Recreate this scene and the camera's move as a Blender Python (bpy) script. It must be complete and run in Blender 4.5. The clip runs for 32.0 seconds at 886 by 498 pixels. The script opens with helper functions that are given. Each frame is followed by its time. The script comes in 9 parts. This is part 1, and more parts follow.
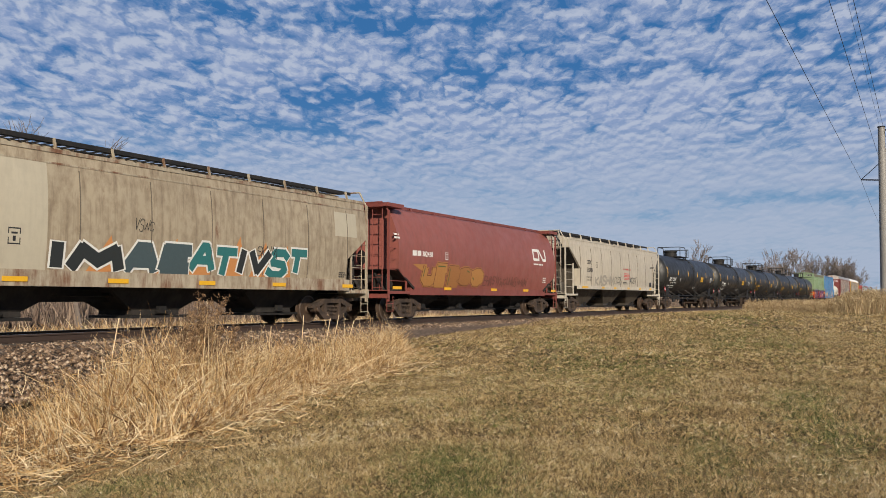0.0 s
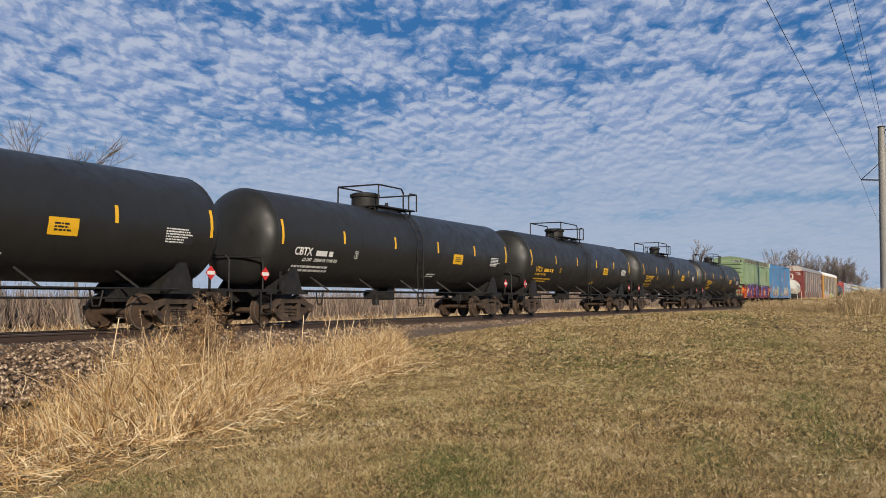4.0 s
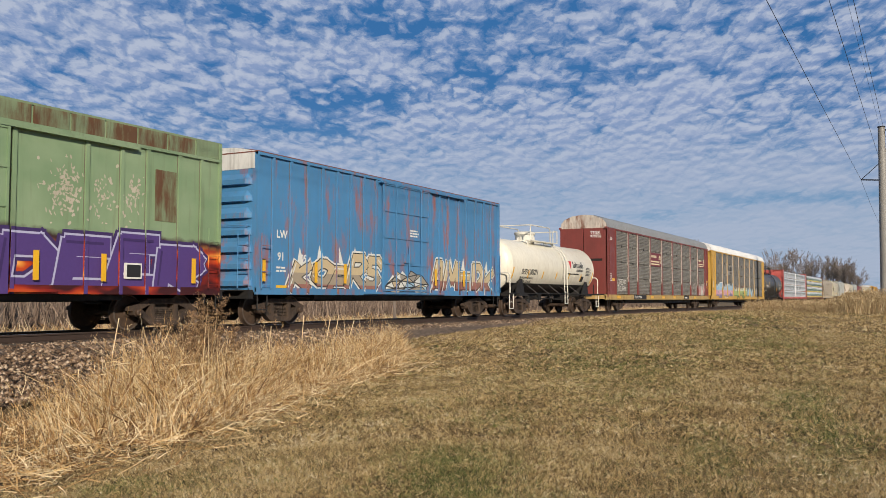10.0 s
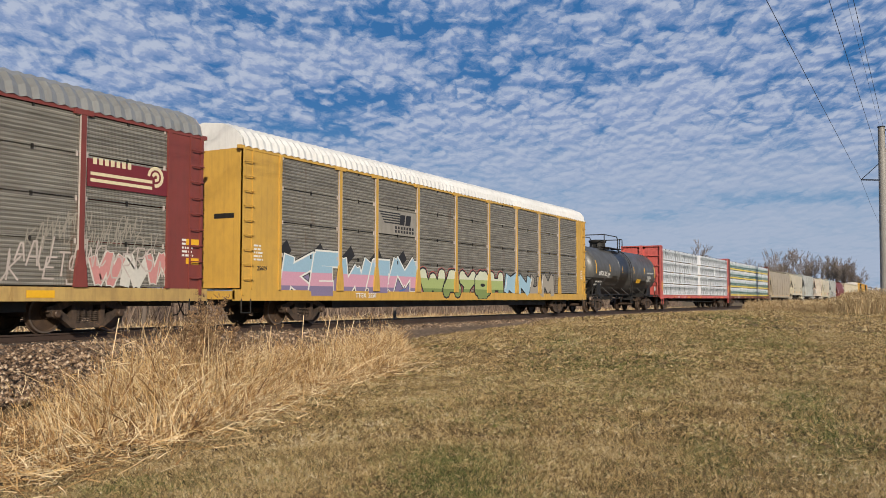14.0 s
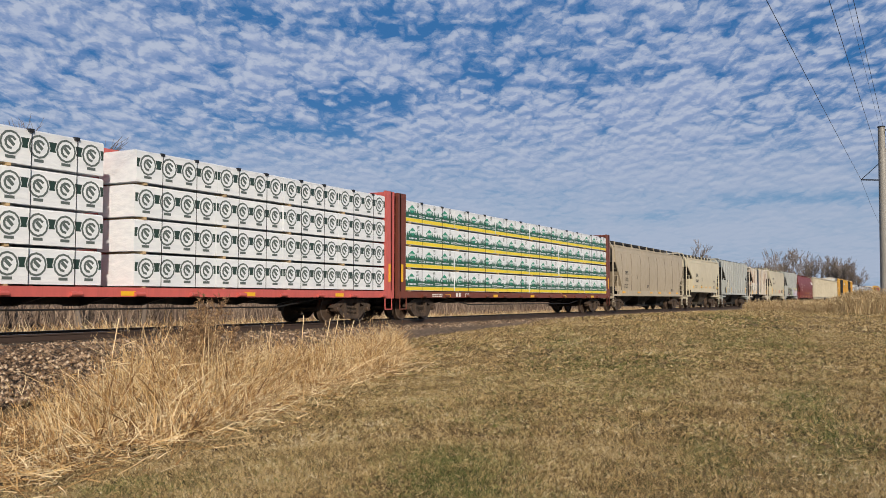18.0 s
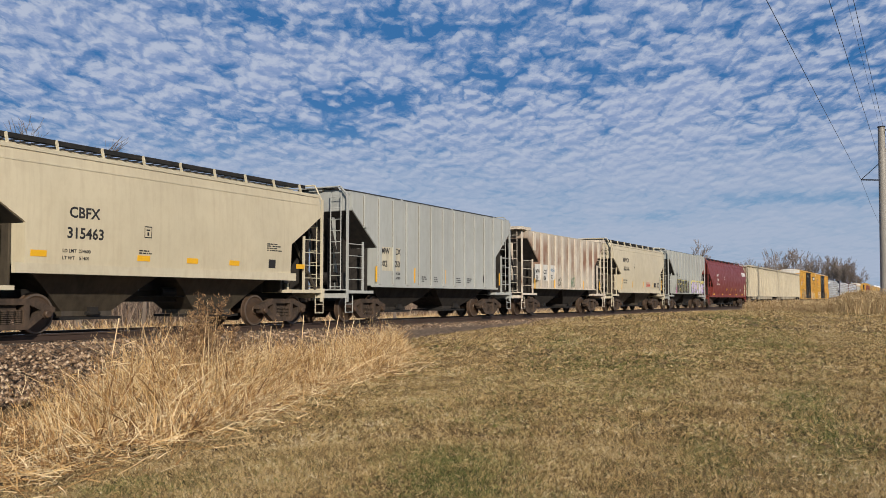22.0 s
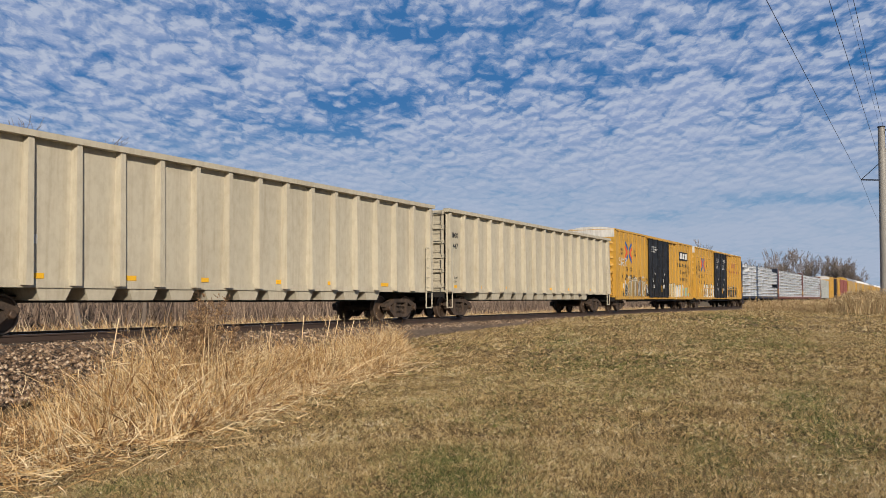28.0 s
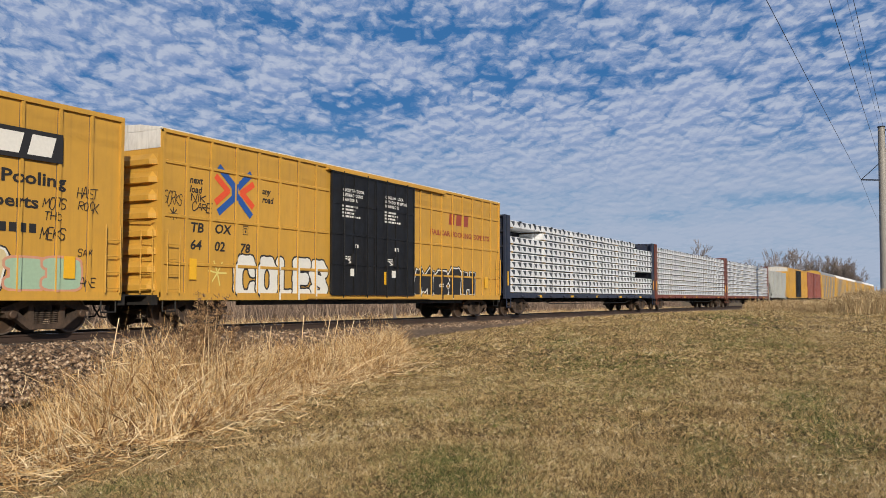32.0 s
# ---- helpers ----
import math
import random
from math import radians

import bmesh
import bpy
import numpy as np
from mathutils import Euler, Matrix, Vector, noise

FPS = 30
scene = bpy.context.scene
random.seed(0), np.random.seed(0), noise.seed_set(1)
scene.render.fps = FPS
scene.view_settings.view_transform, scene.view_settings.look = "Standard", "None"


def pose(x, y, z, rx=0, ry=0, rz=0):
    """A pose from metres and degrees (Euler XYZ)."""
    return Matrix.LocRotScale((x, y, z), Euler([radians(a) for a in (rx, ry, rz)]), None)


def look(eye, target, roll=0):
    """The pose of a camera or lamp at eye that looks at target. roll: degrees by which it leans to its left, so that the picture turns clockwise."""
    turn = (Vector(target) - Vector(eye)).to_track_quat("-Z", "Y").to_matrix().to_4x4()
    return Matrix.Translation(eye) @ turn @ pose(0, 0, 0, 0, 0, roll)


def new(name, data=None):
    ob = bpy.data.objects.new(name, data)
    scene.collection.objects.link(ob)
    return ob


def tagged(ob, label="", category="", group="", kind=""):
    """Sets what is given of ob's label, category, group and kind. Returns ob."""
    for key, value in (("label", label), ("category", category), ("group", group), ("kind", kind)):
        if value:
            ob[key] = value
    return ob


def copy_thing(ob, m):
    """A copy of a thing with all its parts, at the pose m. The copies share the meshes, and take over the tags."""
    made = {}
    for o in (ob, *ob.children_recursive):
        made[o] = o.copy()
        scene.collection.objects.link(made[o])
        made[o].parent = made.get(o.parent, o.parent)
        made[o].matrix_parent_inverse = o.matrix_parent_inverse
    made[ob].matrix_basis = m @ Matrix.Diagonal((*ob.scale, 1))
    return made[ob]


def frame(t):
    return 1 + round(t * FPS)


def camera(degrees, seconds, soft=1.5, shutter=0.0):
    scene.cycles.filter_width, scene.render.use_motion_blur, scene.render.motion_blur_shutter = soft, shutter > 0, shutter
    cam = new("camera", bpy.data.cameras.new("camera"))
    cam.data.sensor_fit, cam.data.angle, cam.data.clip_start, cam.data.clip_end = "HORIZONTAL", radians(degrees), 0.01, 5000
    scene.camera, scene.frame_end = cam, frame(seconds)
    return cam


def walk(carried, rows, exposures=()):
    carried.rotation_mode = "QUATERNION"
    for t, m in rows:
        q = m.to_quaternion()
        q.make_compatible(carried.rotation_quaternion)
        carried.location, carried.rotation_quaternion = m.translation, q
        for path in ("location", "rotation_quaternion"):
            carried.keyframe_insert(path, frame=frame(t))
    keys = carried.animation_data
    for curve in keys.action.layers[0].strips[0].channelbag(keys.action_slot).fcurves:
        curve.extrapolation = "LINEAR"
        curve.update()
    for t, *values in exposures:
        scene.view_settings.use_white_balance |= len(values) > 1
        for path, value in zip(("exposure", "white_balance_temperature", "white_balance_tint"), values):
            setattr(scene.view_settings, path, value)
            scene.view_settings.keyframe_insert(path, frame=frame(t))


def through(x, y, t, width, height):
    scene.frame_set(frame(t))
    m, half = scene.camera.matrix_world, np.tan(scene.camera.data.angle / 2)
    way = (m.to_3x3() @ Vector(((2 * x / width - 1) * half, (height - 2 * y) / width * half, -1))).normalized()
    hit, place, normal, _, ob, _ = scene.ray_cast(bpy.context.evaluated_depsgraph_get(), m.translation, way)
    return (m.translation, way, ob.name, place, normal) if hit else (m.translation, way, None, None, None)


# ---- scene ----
# World: +x runs along the track away from the camera, the train passes at y = TRACK_Y, z = 0 is the top of the rails.
SECONDS = 32.0
TRACK_Y = 18.5
EYE = (0.0, 0.0, 0.811)
YAW, PITCH = 28.63, 3.18
_fw = Vector((math.cos(radians(YAW)) * math.cos(radians(PITCH)), math.sin(radians(YAW)) * math.cos(radians(PITCH)), math.sin(radians(PITCH))))
cam = camera(52.93, SECONDS, soft=0.5)
STAND = look(EYE, Vector(EYE) + _fw, 0.05)
walk(cam, [(0.0, STAND), (SECONDS, STAND)])

# How far the train has rolled at each time.
ROLLED = [(0, 0.0), (4, 63.99), (8, 127.81), (12, 189.92), (16, 251.6), (20, 312.92), (24, 374.2), (28, 433.47), (32, 492.08)]


def rolled(t):
    """Distance rolled at t, a smooth curve through ROLLED."""
    i = min(max(int(t // 4), 0), len(ROLLED) - 2)
    p = [ROLLED[min(max(j, 0), len(ROLLED) - 1)][1] for j in (i - 1, i, i + 1, i + 2)]
    m1 = (p[2] - p[0]) / (2 if i > 0 else 1)
    m2 = (p[3] - p[1]) / (2 if i < len(ROLLED) - 2 else 1)
    u = t / 4 - i
    return (2 * u ** 3 - 3 * u ** 2 + 1) * p[1] + (u ** 3 - 2 * u ** 2 + u) * m1 + (3 * u ** 2 - 2 * u ** 3) * p[2] + (u ** 3 - u ** 2) * m2


# ---- light ----
SUN_FROM = Vector((-0.73, -0.68, 0.0)).normalized()
SUN_UP = 22.5
world = bpy.data.worlds.new("world")
scene.world = world
world.use_nodes = True
_n = world.node_tree.nodes
_sky = _n.new("ShaderNodeTexSky")
_sky.sky_type, _sky.sun_disc = "NISHITA", False
_sky.sun_elevation, _sky.sun_rotation = radians(SUN_UP), math.atan2(SUN_FROM.x, SUN_FROM.y) % (2 * math.pi)
_sky.altitude, _sky.air_density, _sky.dust_density, _sky.ozone_density = 300, 1.0, 0.1, 4.5
world.node_tree.links.new(_sky.outputs[0], _n["Background"].inputs[0])
_n["Background"].inputs[1].default_value = 0.05
sun = new("sun", bpy.data.lights.new("sun", "SUN"))
sun.data.energy, sun.data.angle, sun.data.color = 5.0, radians(0.6), (1.0, 0.89, 0.74)
_d = Vector((SUN_FROM.x * math.cos(radians(SUN_UP)), SUN_FROM.y * math.cos(radians(SUN_UP)), math.sin(radians(SUN_UP))))
sun.matrix_world = look(_d * 50, (0, 0, 0))
scene.view_settings.exposure = -0.13


# ---- materials ----
def node_mat(name):
    m = bpy.data.materials.new(name)
    m.use_nodes = True
    t = m.node_tree
    return m, t, t.nodes["Principled BSDF"]


def add(t, kind, **inputs):
    n = t.nodes.new(kind)
    for k, v in inputs.items():
        key = k.replace("_", " ")
        if isinstance(v, bpy.types.NodeSocket):
            t.links.new(v, n.inputs[key])
        else:
            n.inputs[key].default_value = v
    return n


def coords(t, scale=(1, 1, 1), shift=(0, 0, 0)):
    c = t.nodes.new("ShaderNodeTexCoord")
    m = t.nodes.new("ShaderNodeMapping")
    m.inputs["Scale"].default_value, m.inputs["Location"].default_value = scale, shift
    t.links.new(c.outputs["Object"], m.inputs["Vector"])
    return m.outputs[0]


def noise_of(t, scale, size, detail=4.0, rough=0.55, shift=(0, 0, 0)):
    return add(t, "ShaderNodeTexNoise", Vector=coords(t, scale, shift), Scale=size, Detail=detail, Roughness=rough).outputs["Fac"]


def ramp(t, fac, *stops):
    r = t.nodes.new("ShaderNodeValToRGB")
    e = r.color_ramp.elements
    while len(e) < len(stops):
        e.new(0.5)
    for el, (p, c) in zip(e, stops):
        el.position = p
        el.color = (*c, 1) if isinstance(c, tuple) else (c, c, c, 1)
    t.links.new(fac, r.inputs[0])
    return r.outputs[0]


def mix(t, fac, a, b, kind="MIX"):
    n = t.nodes.new("ShaderNodeMix")
    n.data_type, n.blend_type = "RGBA", kind
    for i, v in ((0, fac), (6, a), (7, b)):
        if isinstance(v, bpy.types.NodeSocket):
            t.links.new(v, n.inputs[i])
        else:
            n.inputs[i].default_value = v if i == 0 else ((*v, 1) if len(v) == 3 else v)
    return n.outputs[2]


def bump(t, bsdf, height, strength, dist):
    b = add(t, "ShaderNodeBump", Height=height, Strength=strength, Distance=dist)
    t.links.new(b.outputs[0], bsdf.inputs["Normal"])


def paint(name, rgb, dirt=(0.09, 0.07, 0.055), amount=0.35, streak=0.35, rough=0.5, metal=0.0, rust=0.0, rust_rgb=(0.16, 0.06, 0.025), grain=1.0, relief=0.15):
    """Weathered paint: broad fading, fine grime, vertical streaks and rust spots."""
    m, t, b = node_mat(name)
    broad = ramp(t, noise_of(t, (1, 1, 1), 0.35 * grain, 3), (0.3, 0.0), (0.75, 1.0))
    col = mix(t, broad, tuple(c * 0.9 for c in rgb), tuple(min(1, c * 1.08) for c in rgb))
    fine = ramp(t, noise_of(t, (1, 1, 0.6), 5.0 * grain, 6, 0.65), (0.42, 0.0), (0.8, amount))
    col = mix(t, fine, col, dirt)
    if streak:
        run = ramp(t, noise_of(t, (5, 5, 0.22), 1.6 * grain, 5, 0.6), (0.5, 0.0), (0.78, streak))
        col = mix(t, run, col, dirt)
    if rust:
        spot = ramp(t, noise_of(t, (2.2, 2.2, 0.5), 1.1 * grain, 8, 0.7, (3, 1, 7)), (0.64 - 0.2 * rust, 0.0), (0.72 - 0.12 * rust, 0.9))
        col = mix(t, spot, col, rust_rgb)
    t.links.new(col, b.inputs["Base Color"])
    rv = ramp(t, noise_of(t, (1, 1, 1), 2.0, 4), (0.3, max(0.05, rough - 0.1)), (0.7, min(1, rough + 0.12)))
    t.links.new(rv, b.inputs["Roughness"])
    b.inputs["Metallic"].default_value = metal
    bump(t, b, noise_of(t, (1, 1, 1), 9.0, 5), relief, 0.01)
    return m


def plain(name, rgb, rough=0.6, metal=0.0, vary=0.12):
    m, t, b = node_mat(name)
    v = noise_of(t, (1, 1, 1), 14.0, 4)
    col = mix(t, v, tuple(c * (1 - vary) for c in rgb), tuple(min(1, c * (1 + vary)) for c in rgb))
    t.links.new(col, b.inputs["Base Color"])
    b.inputs["Roughness"].default_value, b.inputs["Metallic"].default_value = rough, metal
    return m


def blades(name, stops, through=0.25, size=0.3):
    """Grass and twigs: the colour varies from blade to blade and in patches."""
    m, t, b = node_mat(name)
    g = t.nodes.new("ShaderNodeNewGeometry")
    patch = noise_of(t, (1, 1, 1), size, 4)
    v = add(t, "ShaderNodeMath")
    v.operation = "MULTIPLY_ADD"
    t.links.new(g.outputs["Random Per Island"], v.inputs[0])
    v.inputs[1].default_value = 0.75
    w = add(t, "ShaderNodeMath")
    w.operation = "MULTIPLY_ADD"
    t.links.new(patch, w.inputs[0])
    w.inputs[1].default_value, w.inputs[2].default_value = 0.5, -0.12
    t.links.new(w.outputs[0], v.inputs[2])
    col = ramp(t, v.outputs[0], *stops)
    t.links.new(col, b.inputs["Base Color"])
    b.inputs["Roughness"].default_value = 0.75
    tr = add(t, "ShaderNodeBsdfTranslucent", Color=col)
    mx = add(t, "ShaderNodeMixShader", Fac=through)
    t.links.new(b.outputs[0], mx.inputs[1])
    t.links.new(tr.outputs[0], mx.inputs[2])
    t.links.new(mx.outputs[0], t.nodes["Material Output"].inputs[0])
    return m


# ---- mesh helpers ----
class Shape:
    """Collects plain faces for one mesh."""

    def __init__(self):
        self.v, self.f = [], []

    def verts(self, pts, faces):
        n = len(self.v)
        self.v += [tuple(p) for p in pts]
        self.f += [tuple(n + i for i in f) for f in faces]
        return self

    def box(self, x0, x1, y0, y1, z0, z1):
        p = [(x, y, z) for z in (z0, z1) for y in (y0, y1) for x in (x0, x1)]
        return self.verts(p, [(0, 2, 3, 1), (4, 5, 7, 6), (0, 1, 5, 4), (2, 6, 7, 3), (0, 4, 6, 2), (1, 3, 7, 5)])

    def bar(self, a, b, w, h=None):
        """A square bar from a to b."""
        a, b, h = Vector(a), Vector(b), h or w
        d = (b - a).normalized()
        s = d.cross(Vector((0, 0, 1)) if abs(d.z) < 0.9 else Vector((1, 0, 0))).normalized()
        u = s.cross(d)
        p = [c + s * i * w / 2 + u * j * h / 2 for c in (a, b) for i, j in ((-1, -1), (1, -1), (1, 1), (-1, 1))]
        return self.verts(p, [(0, 3, 2, 1), (4, 5, 6, 7), (0, 1, 5, 4), (1, 2, 6, 5), (2, 3, 7, 6), (3, 0, 4, 7)])

    def rod(self, a, b, r, n=8, r2=None):
        a, b, r2 = Vector(a), Vector(b), r if r2 is None else r2
        d = (b - a).normalized()
        s = d.cross(Vector((0, 0, 1)) if abs(d.z) < 0.9 else Vector((1, 0, 0))).normalized()
        u = s.cross(d)
        p = [c + (s * math.cos(k * 2 * math.pi / n) + u * math.sin(k * 2 * math.pi / n)) * q for c, q in ((a, r), (b, r2)) for k in range(n)]
        return self.verts(p, [tuple(range(n))[::-1], tuple(range(n, 2 * n))] + [(k, (k + 1) % n, n + (k + 1) % n, n + k) for k in range(n)])

    def pipe(self, pts, r, n=5):
        for a, b in zip(pts, pts[1:]):
            self.rod(a, b, r, n)
        return self

    def prism(self, profile, x0, x1):
        """A closed (y, z) outline, drawn along x."""
        n = len(profile)
        p = [(x, y, z) for x in (x0, x1) for y, z in profile]
        return self.verts(p, [tuple(range(n)), tuple(range(n, 2 * n))[::-1]] + [(k, n + k, n + (k + 1) % n, (k + 1) % n) for k in range(n)])

    def plate(self, outline, y, depth):
        """A closed (x, z) outline with its face at y, of some depth towards +y."""
        n = len(outline)
        p = [(x, yy, z) for yy in (y, y + depth) for x, z in outline]
        return self.verts(p, [tuple(range(n)), tuple(range(n, 2 * n))[::-1]] + [(k, n + k, n + (k + 1) % n, (k + 1) % n) for k in range(n)])

    def loft(self, rings, closed=True, caps=True):
        n = len(rings[0])
        p = [q for r in rings for q in r]
        f = []
        for i in range(len(rings) - 1):
            for k in range(n if closed else n - 1):
                j = (k + 1) % n
                f.append((i * n + k, i * n + j, (i + 1) * n + j, (i + 1) * n + k))
        if caps:
            f += [tuple(range(n))[::-1], tuple(range((len(rings) - 1) * n, len(rings) * n))]
        return self.verts(p, f)

    def mesh(self, name, smooth=False):
        me = bpy.data.meshes.new(name)
        me.from_pydata(self.v, [], self.f)
        bm = bmesh.new()
        bm.from_mesh(me)
        bmesh.ops.recalc_face_normals(bm, faces=bm.faces)
        bm.to_mesh(me)
        bm.free()
        if smooth:
            me.shade_smooth()
            me.set_sharp_from_angle(angle=radians(35))
        return me


def part(name, shape, material, parent, label="", smooth=False, kind=""):
    me = shape if isinstance(shape, bpy.types.Mesh) else shape.mesh(name, smooth)
    if not me.materials:
        me.materials.append(material)
    ob = new(name, me)
    ob.parent = parent
    return tagged(ob, label, kind=kind)


def thing(name, label, category, group="", kind="", at=(0, 0, 0)):
    e = tagged(new(name), label, category, group, kind)
    e.location = at
    return e


def raw_mesh(name, v, f, material):
    """A mesh out of numpy arrays: points, and faces of one size."""
    me = bpy.data.meshes.new(name)
    me.vertices.add(len(v))
    me.vertices.foreach_set("co", np.asarray(v, np.float32).ravel())
    k = f.shape[1]
    me.loops.add(f.size)
    me.loops.foreach_set("vertex_index", f.astype(np.int32).ravel())
    me.polygons.add(len(f))
    me.polygons.foreach_set("loop_start", np.arange(0, f.size, k, dtype=np.int32))
    me.update(calc_edges=True)
    me.materials.append(material)
    return me


# ---- ground ----
def step(v, a, b):
    u = np.clip((np.asarray(v, float) - a) / (b - a), 0, 1)
    return u * u * (3 - 2 * u)


def ground_z(x, y):
    """Height of the soil: lawn in front, a ditch that fades out along the track, the field behind."""
    x, y = np.asarray(x, float), np.asarray(y, float)
    lawn = -0.72 + 0.22 * step(x, 15, 60) + 0.16 * step(x, 60, 130)
    toe = np.interp(x, [-30, 8, 16, 19.6, 23.7, 29.6, 38, 52, 80, 130], [-1.2, -1.15, -1.05, -0.92, -0.6, -0.4, -0.13, -0.08, -0.2, -0.25])
    z = lawn + (toe - lawn) * step(y, 3.5, 12.5)
    z = z + (np.minimum(z, -0.42) - z) * step(y, 14.7, 16.0)
    back = -0.95 + 0.5 * step(y, 40, 120)
    z = z + (back - z) * step(y, TRACK_Y - 2, TRACK_Y + 3.5)
    z = z + 0.035 * np.sin(x * 0.9 + y * 0.4) * np.sin(y * 0.8 - x * 0.3) * step(y, 200, 60)
    far = step(np.hypot(x, y), 200, 900)
    return z * (1 - far) + far * -1.2


grass_soil, _t, _b = node_mat("grass_soil")
_p = noise_of(_t, (1, 1, 1), 0.45, 5)
_q = noise_of(_t, (1, 1, 1), 14.0, 6, 0.7)
_c = mix(_t, ramp(_t, _p, (0.38, 0.0), (0.62, 1.0)), (0.24, 0.155, 0.062), (0.19, 0.13, 0.05))
_c = mix(_t, ramp(_t, _q, (0.3, 0.0), (0.7, 0.8)), _c, (0.055, 0.034, 0.014))
_t.links.new(_c, _b.inputs["Base Color"])
_b.inputs["Roughness"].default_value = 0.95
bump(_t, _b, _q, 0.8, 0.05)

xs = np.unique(np.concatenate([np.arange(-40, 60, 0.8), np.arange(60, 200, 4), np.arange(200, 800, 50), np.arange(800, 4501, 370), -np.arange(40, 400, 60), -np.arange(400, 3000, 400)]))
ys = np.unique(np.concatenate([np.arange(-12, 30, 0.7), np.arange(30, 120, 4), np.arange(120, 800, 50), np.arange(800, 4501, 370), -np.arange(12, 400, 50), -np.arange(400, 3000, 400)]))
gx, gy = np.meshgrid(xs, ys)
gv = np.stack([gx, gy, ground_z(gx, gy)], -1).reshape(-1, 3)
ni, nj = len(ys), len(xs)
ii, jj = np.meshgrid(np.arange(ni - 1), np.arange(nj - 1), indexing="ij")
base_i = (ii * nj + jj).ravel()
ground = new("ground", raw_mesh("ground", gv, np.stack([base_i, base_i + 1, base_i + nj + 1, base_i + nj], -1), grass_soil))
ground.data.shade_smooth()
tagged(ground, "mown lawn of dry tan and dull green grass beside the track", "ground", kind="structure")

# ---- track ----
ballast_mat, _t, _b = node_mat("ballast")
_q = add(_t, "ShaderNodeTexVoronoi", Vector=coords(_t), Scale=16.0)
_r = noise_of(_t, (1, 1, 1), 3.0, 5)
_c = ramp(_t, _q.outputs["Color"], (0.1, (0.07, 0.046, 0.033)), (0.9, (0.30, 0.225, 0.165)))
_c = mix(_t, ramp(_t, _r, (0.4, 0.0), (0.7, 0.5)), _c, (0.10, 0.07, 0.05))
_t.links.new(_c, _b.inputs["Base Color"])
_b.inputs["Roughness"].default_value = 0.9
bump(_t, _b, _q.outputs["Distance"], 1.0, 0.05)

bed = Shape()
_prof = lambda x: [(TRACK_Y - 4.6, float(min(ground_z(x, TRACK_Y - 4.6), -0.62)) - 0.08), (TRACK_Y - 2.0, -0.26), (TRACK_Y - 1.75, -0.21), (TRACK_Y + 1.75, -0.21), (TRACK_Y + 2.0, -0.26), (TRACK_Y + 4.6, -1.2), (TRACK_Y + 4.6, -1.6), (TRACK_Y - 4.6, -1.6)]
bed.loft([[(x, y, z) for y, z in _prof(x)] for x in [-60, -30, 0, 8, 16, 24, 33, 46, 80, 200, 500, 1200]])
ballast = new("ballast", bed.mesh("ballast"))
ballast.data.materials.append(ballast_mat)
tagged(ballast, "grey crushed stone ballast bed under the rails", "ballast", kind="structure")

rail_mat = paint("rail_steel", (0.07, 0.045, 0.035), rough=0.6, metal=0.3, streak=0)
rail_top = plain("polished_steel", (0.55, 0.53, 0.5), 0.25, 0.9)
tie_mat = paint("tie_wood", (0.075, 0.06, 0.05), rough=0.9, streak=0)
for side in (-1, 1):
    yc = TRACK_Y + side * 0.755
    rail = tagged(new("rail", Shape().prism([(yc - 0.07, -0.175), (yc + 0.07, -0.175), (yc + 0.07, -0.16), (yc + 0.012, -0.145), (yc + 0.012, -0.05), (yc + 0.036, -0.04), (yc + 0.036, -0.004), (yc + 0.028, 0), (yc - 0.028, 0), (yc - 0.036, -0.004), (yc - 0.036, -0.04), (yc - 0.012, -0.05), (yc - 0.012, -0.145), (yc - 0.07, -0.16)], -60, 1200).mesh("rail")), "rusty brown steel rail of the railway track", "rail", "rails of the track", "structure")
    rail.data.materials.append(rail_mat)
    part("running_surface", Shape().box(-60, 1200, yc - 0.027, yc + 0.027, 0.0, 0.0006), rail_top, rail, "bright worn running surface")
_tie = Shape().box(-0.115, 0.115, -1.3, 1.3, -0.17, 0.0).mesh("tie")
_tie.materials.append(tie_mat)
ties = thing("ties", "dark weathered wooden ties under the rails", "railway ties", kind="structure", at=(0, TRACK_Y, -0.176))
for k in range(260):
    o = part("tie", _tie, tie_mat, ties)
    o.location = (-20 + k * 0.53, random.uniform(-0.04, 0.04), 0)
    o.rotation_euler.z = random.uniform(-0.02, 0.02)
# ---- running gear ----
iron = paint("cast_iron", (0.045, 0.032, 0.024), dirt=(0.16, 0.105, 0.07), amount=0.75, streak=0, rough=0.75, metal=0.1)
wheel_mat = paint("wheel_steel", (0.075, 0.05, 0.036), dirt=(0.16, 0.10, 0.06), amount=0.7, streak=0, rough=0.6, metal=0.3)
tread_mat = plain("wheel_tread", (0.15, 0.12, 0.10), 0.5, 0.4)
black = paint("black_iron", (0.011, 0.0105, 0.01), dirt=(0.06, 0.047, 0.037), amount=0.4, streak=0, rough=0.65)
WHEEL_R = 0.457


def lathe(profile, n=28, flip=1):
    """A turned body about the y axis: a list of (radius, y)."""
    s = Shape()
    s.loft([[(r * math.cos(k * 2 * math.pi / n), y * flip, r * math.sin(k * 2 * math.pi / n)) for k in range(n)] for r, y in profile])
    return s


